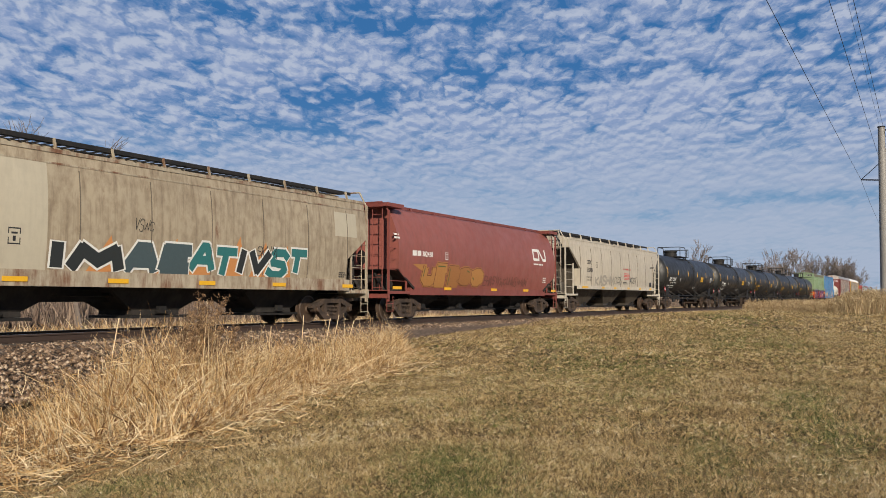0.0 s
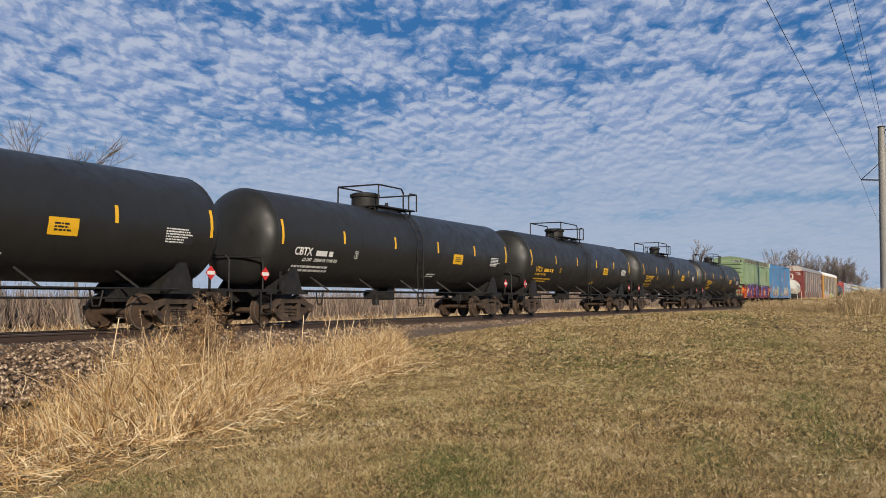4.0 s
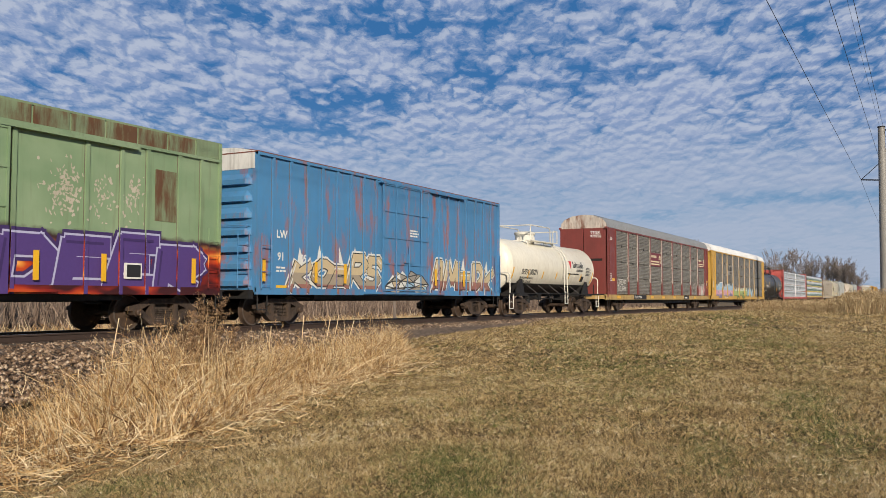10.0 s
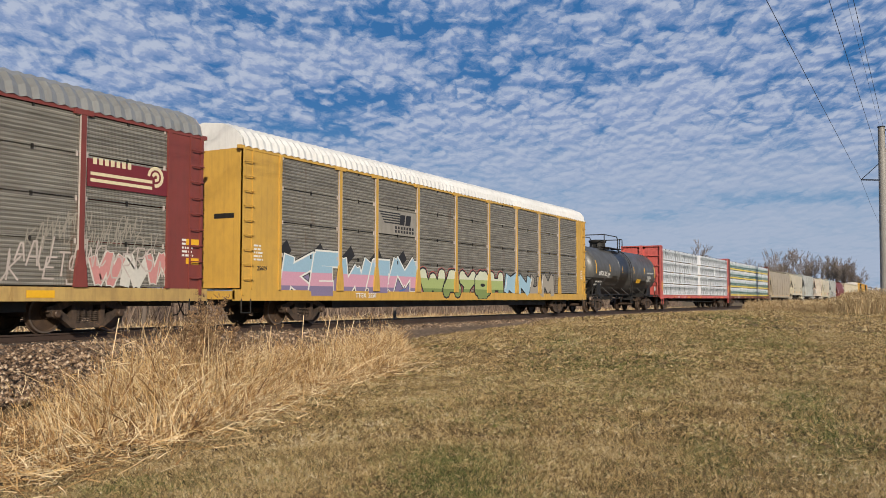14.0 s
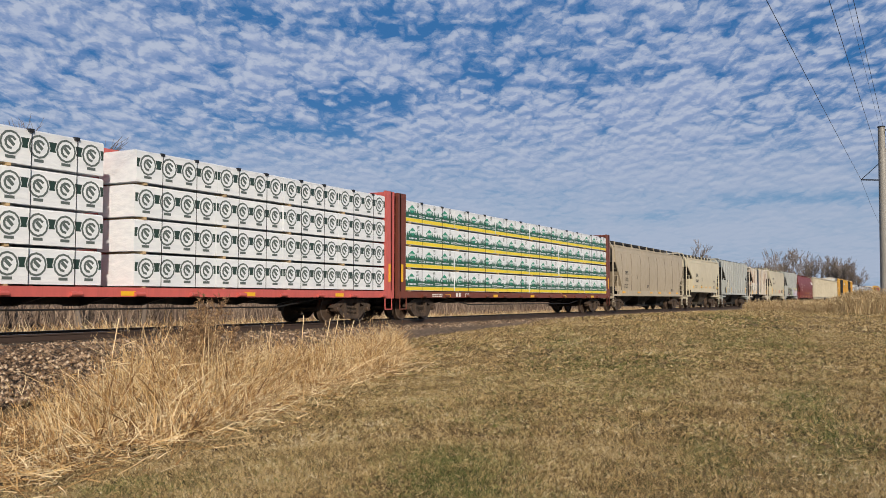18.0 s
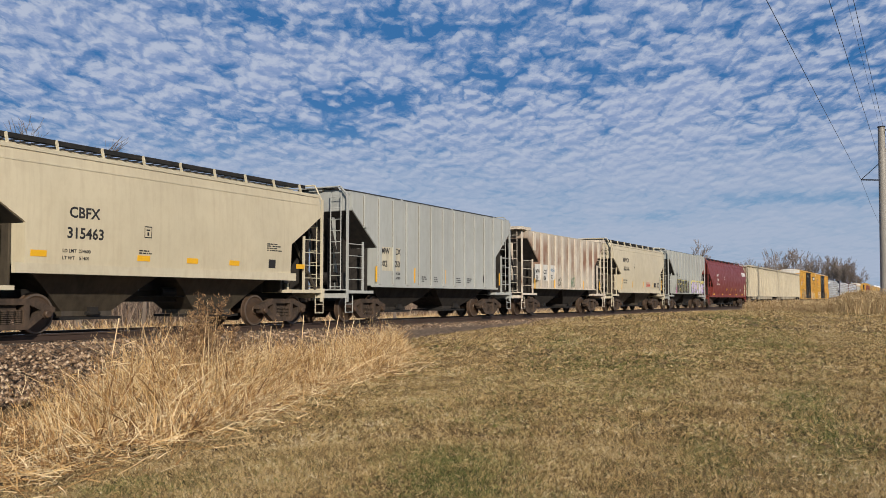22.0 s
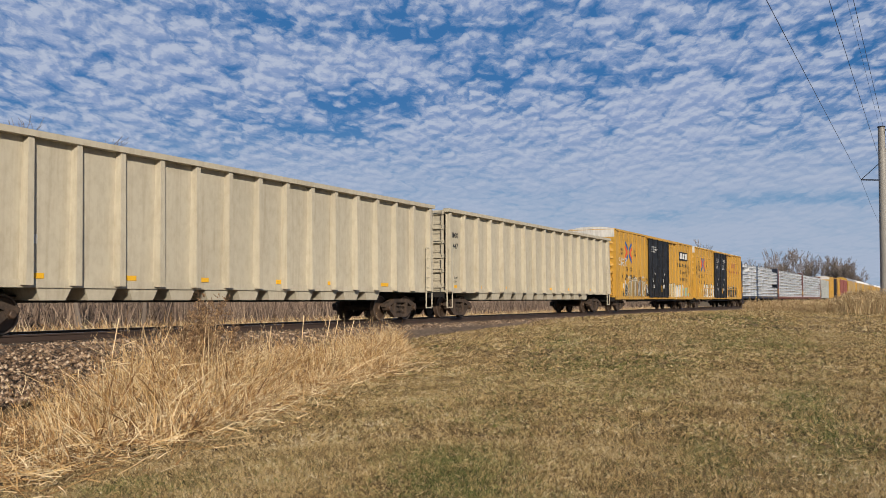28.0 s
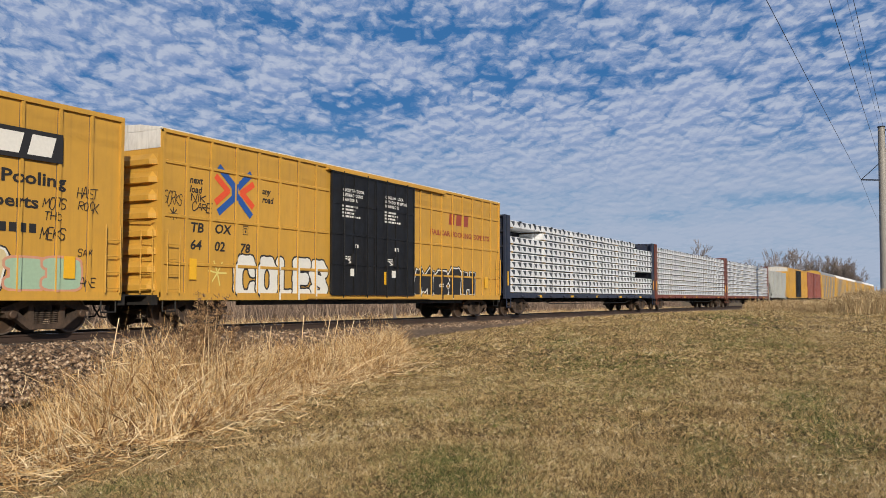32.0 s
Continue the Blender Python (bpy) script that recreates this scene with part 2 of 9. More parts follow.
def make_truck():
    truck = new("truck", None)
    bol = Shape().box(-0.22, 0.22, -1.05, 1.05, 0.42, 0.72).box(-0.35, 0.35, -0.3, 0.3, 0.6, 0.84)
    bol.bar((-0.55, -0.95, 0.4), (-0.55, 0.95, 0.4), 0.1).bar((0.55, -0.95, 0.4), (0.55, 0.95, 0.4), 0.1)
    me = bol.mesh("truck")
    me.materials.append(iron)
    bpy.data.objects.remove(truck)
    truck = new("truck", me)
    for sy in (-1, 1):
        y0, y1 = (sy * 1.08 - 0.09, sy * 1.08 + 0.09)
        fr = Shape()
        fr.plate([(-1.12, 0.60), (-0.98, 0.64), (-0.5, 0.80), (0.5, 0.80), (0.98, 0.64), (1.12, 0.60), (1.12, 0.50), (0.92, 0.47), (0.46, 0.66), (-0.46, 0.66), (-0.92, 0.47), (-1.12, 0.50)], y0, 0.18)
        fr.plate([(-0.92, 0.52), (-0.70, 0.50), (-0.36, 0.24), (0.36, 0.24), (0.70, 0.50), (0.92, 0.52), (0.86, 0.42), (0.44, 0.12), (-0.44, 0.12), (-0.86, 0.42)], y0, 0.18)
        for sx in (-1, 1):
            fr.box(sx * 0.40 - 0.07, sx * 0.40 + 0.07, y0, y1, 0.2, 0.72)
            fr.plate([(sx * 0.89 + 0.16 * math.cos(a * math.pi / 4), 0.50 + 0.15 * math.sin(a * math.pi / 4)) for a in range(8)], y0 - 0.01, 0.2)
        part("side_frame", fr, iron, truck, "rusty cast steel side frame")
        sp = Shape()
        for k in range(4):
            for z in range(7):
                sp.rod((-0.255 + k * 0.17, sy * 1.08, 0.25 + z * 0.045), (-0.255 + k * 0.17, sy * 1.08, 0.275 + z * 0.045), 0.078, 8)
        part("spring", sp, iron, truck, "coil springs")
        for sx in (-1, 1):
            cap = part("bearing_cap", lathe([(0.0, 0), (0.07, 0), (0.09, 0.02), (0.09, 0.10), (0.11, 0.12), (0.11, 0.2)], 12, -sy), wheel_mat, truck, smooth=True)
            cap.location = (sx * 0.89, sy * 1.27, WHEEL_R)
    for sx in (-1, 1):
        ws = Shape()
        for sy in (-1, 1):
            w = lathe([(0.0, 0.10), (0.12, 0.10), (0.14, 0.06), (0.37, 0.045), (0.40, 0.07), (WHEEL_R - 0.012, 0.07), (WHEEL_R, 0.06), (WHEEL_R + 0.004, -0.045), (WHEEL_R + 0.026, -0.055), (WHEEL_R + 0.026, -0.075), (0.40, -0.078), (0.37, -0.03), (0.12, -0.05), (0.0, -0.05)], 28, sy)
            ws.verts([(x, y + sy * 0.755, z) for x, y, z in w.v], w.f)
        ws.rod((0, -0.75, 0), (0, 0.75, 0), 0.085, 10)
        o = part("wheelset", ws, wheel_mat, truck, "brown steel wheels on an axle", smooth=True)
        o.location = (sx * 0.89, 0, WHEEL_R)
        for sy in (-1, 1):
            n = 28
            ring = Shape().loft([[(r * math.cos(k * 2 * math.pi / n), sy * y, r * math.sin(k * 2 * math.pi / n)) for k in range(n)] for r, y in ((0.41, 0.8265), (WHEEL_R - 0.012, 0.8265))], caps=False)
            part("tread", ring, tread_mat, o, "bright worn rim")
    return truck


TRUCK = make_truck()
CARS = []
_couple = Shape().box(-0.75, 0.1, -0.09, 0.09, 0.72, 0.95).box(-0.14, 0.16, -0.17, 0.17, 0.68, 1.0).mesh("coupler")
_couple.materials.append(iron)
_hose = Shape().pipe([(0, -0.35, 0.85), (0.12, -0.35, 0.55), (0.3, -0.32, 0.35), (0.5, -0.3, 0.33)], 0.022, 6).mesh("air_hose")
_hose.materials.append(black)


def car(name, label, category, s0, s1, trucks=None, dark=None):
    """An empty freight car between the couplings at s0 and s1: running gear, couplers, centre sill."""
    e = thing(name, label, category, "cars of the train")
    e["length"] = s1 - s0
    half = (s1 - s0) / 2
    CARS.append((e, (s0 + s1) / 2))
    tc = trucks or half - 2.35
    for sx in (-1, 1):
        t = copy_thing(TRUCK, pose(sx * tc, 0, 0))
        t.parent = e
        c = part("coupler", _couple, iron, e)
        c.location, c.rotation_euler.z = (sx * (half - 0.05), 0, 0), 0 if sx > 0 else math.pi
        h = part("air_hose", _hose, black, e)
        h.location, h.rotation_euler.z = (sx * (half - 0.5), 0, 0), 0 if sx > 0 else math.pi
    return e, half, tc
# ---- lettering and sprayed paint ----
ink_white = plain("white_lettering", (0.75, 0.74, 0.70), 0.6)
ink_black = plain("black_lettering", (0.02, 0.02, 0.022), 0.6)
ink_yellow = plain("yellow_lettering", (0.75, 0.42, 0.03), 0.6)
reflector = plain("yellow_reflector", (0.80, 0.44, 0.02), 0.35)
cream_ink = plain("cream_lettering", (0.72, 0.64, 0.42), 0.6)


def flat(y):
    return lambda z: y


def letters(text, x, z, size, ink, parent, surf, off=0.006, wide=1.0, lean=0.0, name="lettering", over=None):
    """Words on the near side; x, z: the left end of the base line. over: a Spray whose ribs the paint follows."""
    cu = bpy.data.curves.new("text", "FONT")
    cu.body, cu.size, cu.resolution_u, cu.shear, cu.offset = text, size * 1.38, 2, lean, size * 0.035
    ob = bpy.data.objects.new("text", cu)
    me = bpy.data.meshes.new_from_object(ob)
    bpy.data.objects.remove(ob)
    for v in me.vertices:
        zz = z + v.co.y
        v.co = (x + v.co.x * wide, surf(zz) - off, zz)
    me.materials.clear()
    if over:
        over.layer = max(over.layer, 2)
        me.calc_loop_triangles()
        over.lay([[(me.vertices[i].co.x, me.vertices[i].co.z) for i in tri.vertices] for tri in me.loop_triangles], ink, name, up=False)
        return None
    return part(name, me, ink, parent)


def end_text(text, x, y, z, size, ink, parent):
    """Words on the end that faces back along the train; y, z: the start of the base line."""
    cu = bpy.data.curves.new("text", "FONT")
    cu.body, cu.size, cu.resolution_u, cu.offset = text, size * 1.38, 2, size * 0.035
    ob = bpy.data.objects.new("text", cu)
    me = bpy.data.meshes.new_from_object(ob)
    bpy.data.objects.remove(ob)
    for v in me.vertices:
        v.co = (x, y - v.co.x, z + v.co.y)
    me.materials.clear()
    return part("lettering", me, ink, parent)


def clip(poly, axis, lo, hi):
    """The part of a convex polygon between two lines."""
    for sign, lim in ((1, lo), (-1, -hi)):
        out = []
        for a, b in zip(poly, poly[1:] + poly[:1]):
            da, db = sign * a[axis] - lim, sign * b[axis] - lim
            if da >= 0:
                out.append(a)
            if da * db < 0:
                u = da / (da - db)
                out.append((a[0] + (b[0] - a[0]) * u, a[1] + (b[1] - a[1]) * u))
        poly = out
        if len(poly) < 3:
            return []
    return poly


class Spray:
    """Paint in layers on the near side of a car: convex (x, z) polygons, laid over ribs as well."""

    def __init__(self, parent, surf, ribs=(), rib=0.0, bands=0.0, zmin=-9.0):
        self.parent, self.surf, self.ribs, self.rib, self.bands, self.layer, self.zmin = parent, surf, sorted(ribs), rib, bands, 0, zmin

    def lay(self, polys, material, name="sprayed_paint", label="", up=True):
        if up:
            self.layer += 1
        off = 0.003 + 0.003 * self.layer
        s = Shape()
        for i, poly in enumerate(polys):
            tick = 0.00011 * (i % 25)
            poly = clip(poly, 1, self.zmin, 99.0)
            if not poly:
                continue
            x0, x1 = min(p[0] for p in poly), max(p[0] for p in poly)
            cells = [(-1e9, 1e9, 0.0)] if not self.rib else []
            if self.rib:
                edge = -1e9
                for a, b, *deep in self.ribs:
                    cells += [(edge, a, 0.0), (a, b, deep[0] if deep else self.rib)]
                    edge = b
                cells.append((edge, 1e9, 0.0))
            for a, b, d in cells:
                if b <= x0 or a >= x1:
                    continue
                p1 = clip(poly, 0, a, b)
                if not p1:
                    continue
                z0, z1 = min(p[1] for p in p1), max(p[1] for p in p1)
                n = max(1, math.ceil((z1 - z0) / self.bands)) if self.bands else 1
                for k in range(n):
                    p2 = clip(p1, 1, z0 + (z1 - z0) * k / n, z0 + (z1 - z0) * (k + 1) / n) if n > 1 else p1
                    if len(p2) > 2:
                        s.verts([(x, self.surf(z) - d - off - tick, z) for x, z in p2], [tuple(range(len(p2)))])
        if s.f:
            me = bpy.data.meshes.new(name)
            me.from_pydata(s.v, [], s.f)
            part(name, me, material, self.parent, label)


def strokes(pts, w, grow=0.0):
    """A thick line through (x, z) points, as convex pieces."""
    out = []
    w = w / 2 + grow
    for a, b in zip(pts, pts[1:]):
        d = Vector((b[0] - a[0], b[1] - a[1]))
        if d.length < 1e-6:
            continue
        d.normalize()
        n = Vector((-d.y, d.x)) * w
        e = d * w * 0.55
        out.append([(a[0] - e.x + n.x, a[1] - e.y + n.y), (a[0] - e.x - n.x, a[1] - e.y - n.y), (b[0] + e.x - n.x, b[1] + e.y - n.y), (b[0] + e.x + n.x, b[1] + e.y + n.y)])
    return out


def rounded(cx, cz, w, h, grow=0.0, n=16, power=0.62, lean=0.0):
    """A rounded block shape as one convex polygon."""
    pts = []
    for q in range(n):
        a = 2 * math.pi * (q + 0.5) / n
        c, s = math.cos(a), math.sin(a)
        x = math.copysign(abs(c) ** power, c) * (w / 2 + grow)
        z = math.copysign(abs(s) ** power, s) * (h / 2 + grow)
        pts.append((cx + x + lean * z, cz + z))
    return pts


def bubbles(spray, x0, x1, z0, z1, count, fill, rim, seed=0, rim_w=0.07, slit=None, shine=None, lean=0.0, uneven=0.12):
    """Swollen abstract shapes side by side: rims first, every second one in front."""
    rnd = random.Random(seed)
    w, h = (x1 - x0) / count, z1 - z0
    start = spray.layer
    for k in list(range(0, count, 2)) + list(range(1, count, 2)):
        spray.layer = start + (0 if k % 2 == 0 else 2)
        cx = x0 + w * (k + 0.5)
        top = h * rnd.uniform(1 - uneven, 1)
        lobes = [(cx, z0 + top * 0.5, w * 1.0, top), (cx - w * 0.08, z0 + top * 0.2, w * 1.12, top * 0.4), (cx + w * rnd.uniform(-0.1, 0.1), z0 + top * 0.82, w * 1.1, top * 0.36)]
        spray.lay([rounded(*q, grow=rim_w, lean=lean) for q in lobes], rim, "sprayed_rim", "rim of a swollen sprayed shape")
        spray.lay([rounded(*q, lean=lean) for q in lobes], fill, "sprayed_fill", "swollen sprayed shape")
    spray.layer = start + 4
    if slit:
        cuts = []
        for k in range(count):
            cx, t = x0 + w * (k + 0.5), rim_w * 0.9
            kind = rnd.randrange(3)
            if kind == 0:
                cuts += strokes([(cx - 0.05 * w, z0 + h * 0.3), (cx + 0.05 * w, z0 + h * 0.68)], t)
            elif kind == 1:
                cuts += strokes([(cx + 0.42 * w, z0 + h * 0.55), (cx + 0.02 * w, z0 + h * 0.6)], t) + strokes([(cx - 0.42 * w, z0 + h * 0.36), (cx, z0 + h * 0.32)], t)
            else:
                cuts += strokes([(cx + 0.04 * w, z0 - rim_w), (cx, z0 + h * 0.32)], t) + [rounded(cx + 0.04 * w, z0 + h * 0.64, w * 0.24, h * 0.2, n=8)]
        spray.lay(cuts, slit, "sprayed_slit")
    if shine:
        spray.lay([q for k in range(count) for q in strokes([(x0 + w * (k + 0.16), z0 + h * 0.45), (x0 + w * (k + 0.2), z0 + h * 0.75), (x0 + w * (k + 0.34), z0 + h * 0.86)], 0.05)], shine, "sprayed_shine")


def shards(spray, x0, x1, z0, z1, cols, fills, line, halo=None, seed=0, line_w=0.045, spike=0.3, slant=0.2):
    """Dense interlocked splinters with dark outlines and spikes along the top."""
    rnd = random.Random(seed)
    h, w = z1 - z0, (x1 - x0) / cols
    grid = []
    for i in range(cols + 1):
        x = x0 + w * i
        top = z1 - h * rnd.uniform(0.0, 0.3) if i not in (0, cols) else z0 + h * 0.45
        low = z0 + h * rnd.uniform(0.0, 0.12)
        col = []
        for u in (0.0, 0.3, 0.62, 1.0):
            v = min(1.0, max(0.0, u + (rnd.uniform(-0.12, 0.12) if 0 < u < 1 else 0)))
            col.append((x + rnd.uniform(-0.32, 0.32) * w + slant * w * (v - 0.5), low + (top - low) * v))
        grid.append(col)
    cells = []
    for a, b in zip(grid, grid[1:]):
        for j in range(3):
            if rnd.random() < 0.5:
                cells += [[a[j], b[j], b[j + 1]], [a[j], b[j + 1], a[j + 1]]]
            else:
                cells += [[a[j], b[j], a[j + 1]], [b[j], b[j + 1], a[j + 1]]]
        if rnd.random() < 0.75:
            m = rnd.uniform(0.2, 0.8)
            cells.append([a[3], b[3], (a[3][0] + (b[3][0] - a[3][0]) * m, max(a[3][1], b[3][1]) + h * spike * rnd.uniform(0.4, 1))])
    ring = lambda c: c + c[:1]
    if halo:
        spray.lay([q for c in cells for q in strokes(ring(c), line_w, 0.05)], halo, "sprayed_halo", "sprayed halo round the splinters")
    else:
        spray.layer += 1
    for i, f in enumerate(fills):
        spray.lay([c for c in cells if hash((round(c[0][0], 3), round(c[1][1], 3))) % len(fills) == i], f, "sprayed_fill", "splinters of one sprayed colour", up=i == 0)
    spray.lay([q for c in cells if rnd.random() < 0.7 for q in strokes(ring(c)[: rnd.choice((3, 4))], line_w * rnd.uniform(0.6, 1.3))], line, "sprayed_line", "dark outlines between the splinters")


def slabs(spray, x0, x1, z0, z1, count, fills, rim, seed=0, fat=0.36, rim_w=0.06, rise=0.0, lean=0.25):
    """Straight leaning block strokes with pale rims."""
    rnd = random.Random(seed)
    w, h = (x1 - x0) / count, z1 - z0
    lines = []
    for k in range(count):
        a, zz = x0 + w * k, z0 + rise * k / count
        n = rnd.choice((3, 4, 4, 5))
        up = rnd.random() < 0.5
        line = []
        for i in range(n):
            x = a + w * (0.08 + 0.84 * i / (n - 1)) + rnd.uniform(-0.12, 0.12) * w * (1 + lean)
            line.append((x, zz + h * (rnd.uniform(0.75, 1.0) if up else rnd.uniform(0.0, 0.22))))
            up = not up
        tick = [(a + w * rnd.uniform(0.3, 0.7), zz + h * rnd.uniform(0.3, 0.5)), (a + w * rnd.uniform(0.7, 1.05), zz + h * rnd.uniform(0.35, 0.65))]
        lines.append([line, tick] if rnd.random() < 0.5 else [line])
    t = fat * w
    spray.lay([q for l in lines for s in l for q in strokes(s, t, rim_w)], rim, "sprayed_rim", "pale rim of the block shapes")
    for i, f in enumerate(fills):
        spray.lay([q for j, l in enumerate(lines) for m, s in enumerate(l) if (j + m) % len(fills) == i for q in strokes(s, t)], f, "sprayed_fill", "block shapes of one sprayed colour", up=i == 0)


STROKES = {
    "A": ([(0, 0), (0.4, 1), (0.6, 1), (1, 0)], [(0.2, 0.36), (0.8, 0.36)]),
    "C": ([(1, 0.76), (0.8, 1), (0.25, 1), (0, 0.75), (0, 0.25), (0.25, 0), (0.8, 0), (1, 0.24)],),
    "D": ([(0.05, 0), (0.05, 1), (0.65, 1), (1, 0.7), (1, 0.3), (0.65, 0), (0.05, 0)],),
    "E": ([(1, 1), (0, 1), (0, 0), (1, 0)], [(0, 0.52), (0.85, 0.52)]),
    "H": ([(0, 0), (0, 1)], [(1, 0), (1, 1)], [(0, 0.5), (1, 0.5)]),
    "I": ([(0.5, 0), (0.5, 1)],),
    "K": ([(0, 0), (0, 1)], [(1, 1), (0.1, 0.5), (1, 0)]),
    "L": ([(0, 1), (0, 0), (1, 0)],),
    "M": ([(0, 0), (0.12, 1), (0.5, 0.35), (0.88, 1), (1, 0)],),
    "N": ([(0, 0), (0, 1), (1, 0), (1, 1)],),
    "O": ([(0.3, 0), (0, 0.25), (0, 0.75), (0.3, 1), (0.7, 1), (1, 0.75), (1, 0.25), (0.7, 0), (0.3, 0)],),
    "P": ([(0, 0), (0, 1), (0.75, 1), (1, 0.78), (0.75, 0.5), (0, 0.5)],),
    "R": ([(0, 0), (0, 1), (0.75, 1), (1, 0.78), (0.75, 0.52), (0.1, 0.5), (1, 0)],),
    "S": ([(1, 0.82), (0.75, 1), (0.2, 1), (0, 0.78), (0.2, 0.55), (0.8, 0.47), (1, 0.24), (0.75, 0), (0.2, 0), (0, 0.16)],),
    "T": ([(0, 1), (1, 1)], [(0.5, 1), (0.5, 0)]),
    "U": ([(0, 1), (0, 0.25), (0.3, 0), (0.7, 0), (1, 0.25), (1, 1)],),
    "V": ([(0, 1), (0.5, 0), (1, 1)],),
    "W": ([(0, 1), (0.2, 0), (0.5, 0.7), (0.8, 0), (1, 1)],),
    "Y": ([(0, 1), (0.5, 0.5), (1, 1)], [(0.5, 0.5), (0.4, 0)]),
}


def mural(spray, word, x0, x1, z0, z1, fills, rim, fat=0.3, rim_w=0.06, halo=None, halo_w=0.07, seed=0, lean=0.0, wild=0.05, shine=None, soft=True, rise=0.0, zones=None):
    """A sprayed word in fat outlined strokes; every second character lies in front of its neighbours."""
    rnd = random.Random(seed)
    wide = {"I": 0.55, "M": 1.3, "W": 1.35, "L": 0.85, "E": 0.9}
    unit = (x1 - x0) / sum(wide.get(c, 1.0) for c in word)
    h, x, signs = z1 - z0, x0, []
    for i, c in enumerate(word):
        w = unit * wide.get(c, 1.0)
        t = fat * unit
        up, dn = rnd.uniform(-wild, wild) * h, rnd.uniform(-wild, wild) * h
        base = z0 + rise * i / len(word)
        lines = []
        for line in STROKES[c]:
            pts = []
            for px, pz in line:
                zz = base + t / 2 + dn + (h - t + up - dn) * pz
                pts.append((x + t * 0.42 + (w - t * 0.84) * px + lean * (zz - base - h / 2) + rnd.uniform(-wild, wild) * w * 0.5, zz))
            lines.append(pts)
        signs.append((lines, t))
        x += w

    def fat_line(lines, t, grow):
        out = [q for l in lines for q in strokes(l, t, grow)]
        if soft:
            out += [rounded(px, pz, t * 1.12, t * 1.12, grow, 10, 0.9) for l in lines for px, pz in l]
        return out

    start = spray.layer
    if halo:
        spray.lay([q for l, t in signs for q in fat_line(l, t, rim_w + halo_w)], halo, "sprayed_halo", "sprayed halo round the fat characters")
    for odd in (0, 1):
        chosen = [(i, l, t) for i, (l, t) in enumerate(signs) if i % 2 == odd]
        spray.lay([q for _, l, t in chosen for q in fat_line(l, t, rim_w)], rim, "sprayed_rim", "sprayed rim of the fat characters")
        for k, (lo, hi, f) in enumerate(zones or ()):
            cut = [clip(q, 1, lo, hi) for _, l, t in chosen for q in fat_line(l, t, 0.0)]
            spray.lay([q for q in cut if q], f, "sprayed_fill", "one colour band of the sprayed fill", up=k == 0)
        for k, f in enumerate(fills):
            spray.lay([q for i, l, t in chosen if i // 2 % len(fills) == k for q in fat_line(l, t, 0.0)], f, "sprayed_fill", "sprayed fill of the fat characters", up=k == 0)
    if shine:
        spray.lay([q for l, t in signs for q in strokes([(a - t * 0.18, b + t * 0.18) for a, b in l[0][:2]], t * 0.14)], shine, "sprayed_shine")
    spray.layer = start


def scrawl(spray, x, z, w, h, ink, seed, n=7, thick=0.025):
    """A thin handwritten tag of a few quick strokes."""
    rnd = random.Random(seed)
    count = max(2, n // 2 + 1)
    word = "".join(rnd.choice("ACEHKMNORSTUVW") for _ in range(count))
    mural(spray, word, x, x + w, z, z + h, [ink], ink, thick * count / w, 0.0, None, 0.0, seed, 0.2, 0.16, None, False)


def small_print(x, z, w, h, rows, ink, parent, surf, off=0.006, seed=1):
    """Lines of print too small to read, as plain bars."""
    rnd = random.Random(seed)
    s = Shape()
    for r in range(rows):
        zc, xx = z + h * (rows - 1 - r) / rows, x
        end = x + w * rnd.uniform(0.65, 1.0)
        while xx < end:
            l = min(rnd.uniform(0.5, 2.2) * h / rows, end - xx)
            y = surf(zc) - off
            s.verts([(xx, y, zc), (xx + l, y, zc), (xx + l, surf(zc + h / rows * 0.55) - off, zc + h / rows * 0.55), (xx, surf(zc + h / rows * 0.55) - off, zc + h / rows * 0.55)], [(0, 1, 2, 3)])
            xx += l + 0.35 * h / rows
    me = bpy.data.meshes.new("small_print")
    me.from_pydata(s.v, [], s.f)
    part("small_print", me, ink, parent)


def patch(name, x0, x1, z0, z1, material, parent, surf, off=0.004, label=""):
    """A thin plate or sheet that follows the side."""
    s = Shape()
    n = max(1, math.ceil((z1 - z0) / 0.25))
    s.loft([[(x0, surf(z0 + (z1 - z0) * k / n) - off, z0 + (z1 - z0) * k / n), (x1, surf(z0 + (z1 - z0) * k / n) - off, z0 + (z1 - z0) * k / n), (x1, surf(z0 + (z1 - z0) * k / n) + 0.004, z0 + (z1 - z0) * k / n), (x0, surf(z0 + (z1 - z0) * k / n) + 0.004, z0 + (z1 - z0) * k / n)] for k in range(n + 1)])
    return part(name, s, material, parent, label)


def boxed_mark(x, z, size, ink, parent, surf):
    s = Shape()
    for a, b, c, d in ((0, 1, 0, 0.08), (0, 1, 0.92, 1), (0, 0.08, 0, 1), (0.92, 1, 0, 1), (0.25, 0.75, 0.62, 0.74), (0.38, 0.62, 0.2, 0.5)):
        s.verts([(x + size * p, surf(z + size * 1.2 * q) - 0.007, z + size * 1.2 * q) for p, q in ((a, c), (b, c), (b, d), (a, d))], [(0, 1, 2, 3)])
    me = bpy.data.meshes.new("boxed_mark")
    me.from_pydata(s.v, [], s.f)
    part("boxed_mark", me, ink, parent)


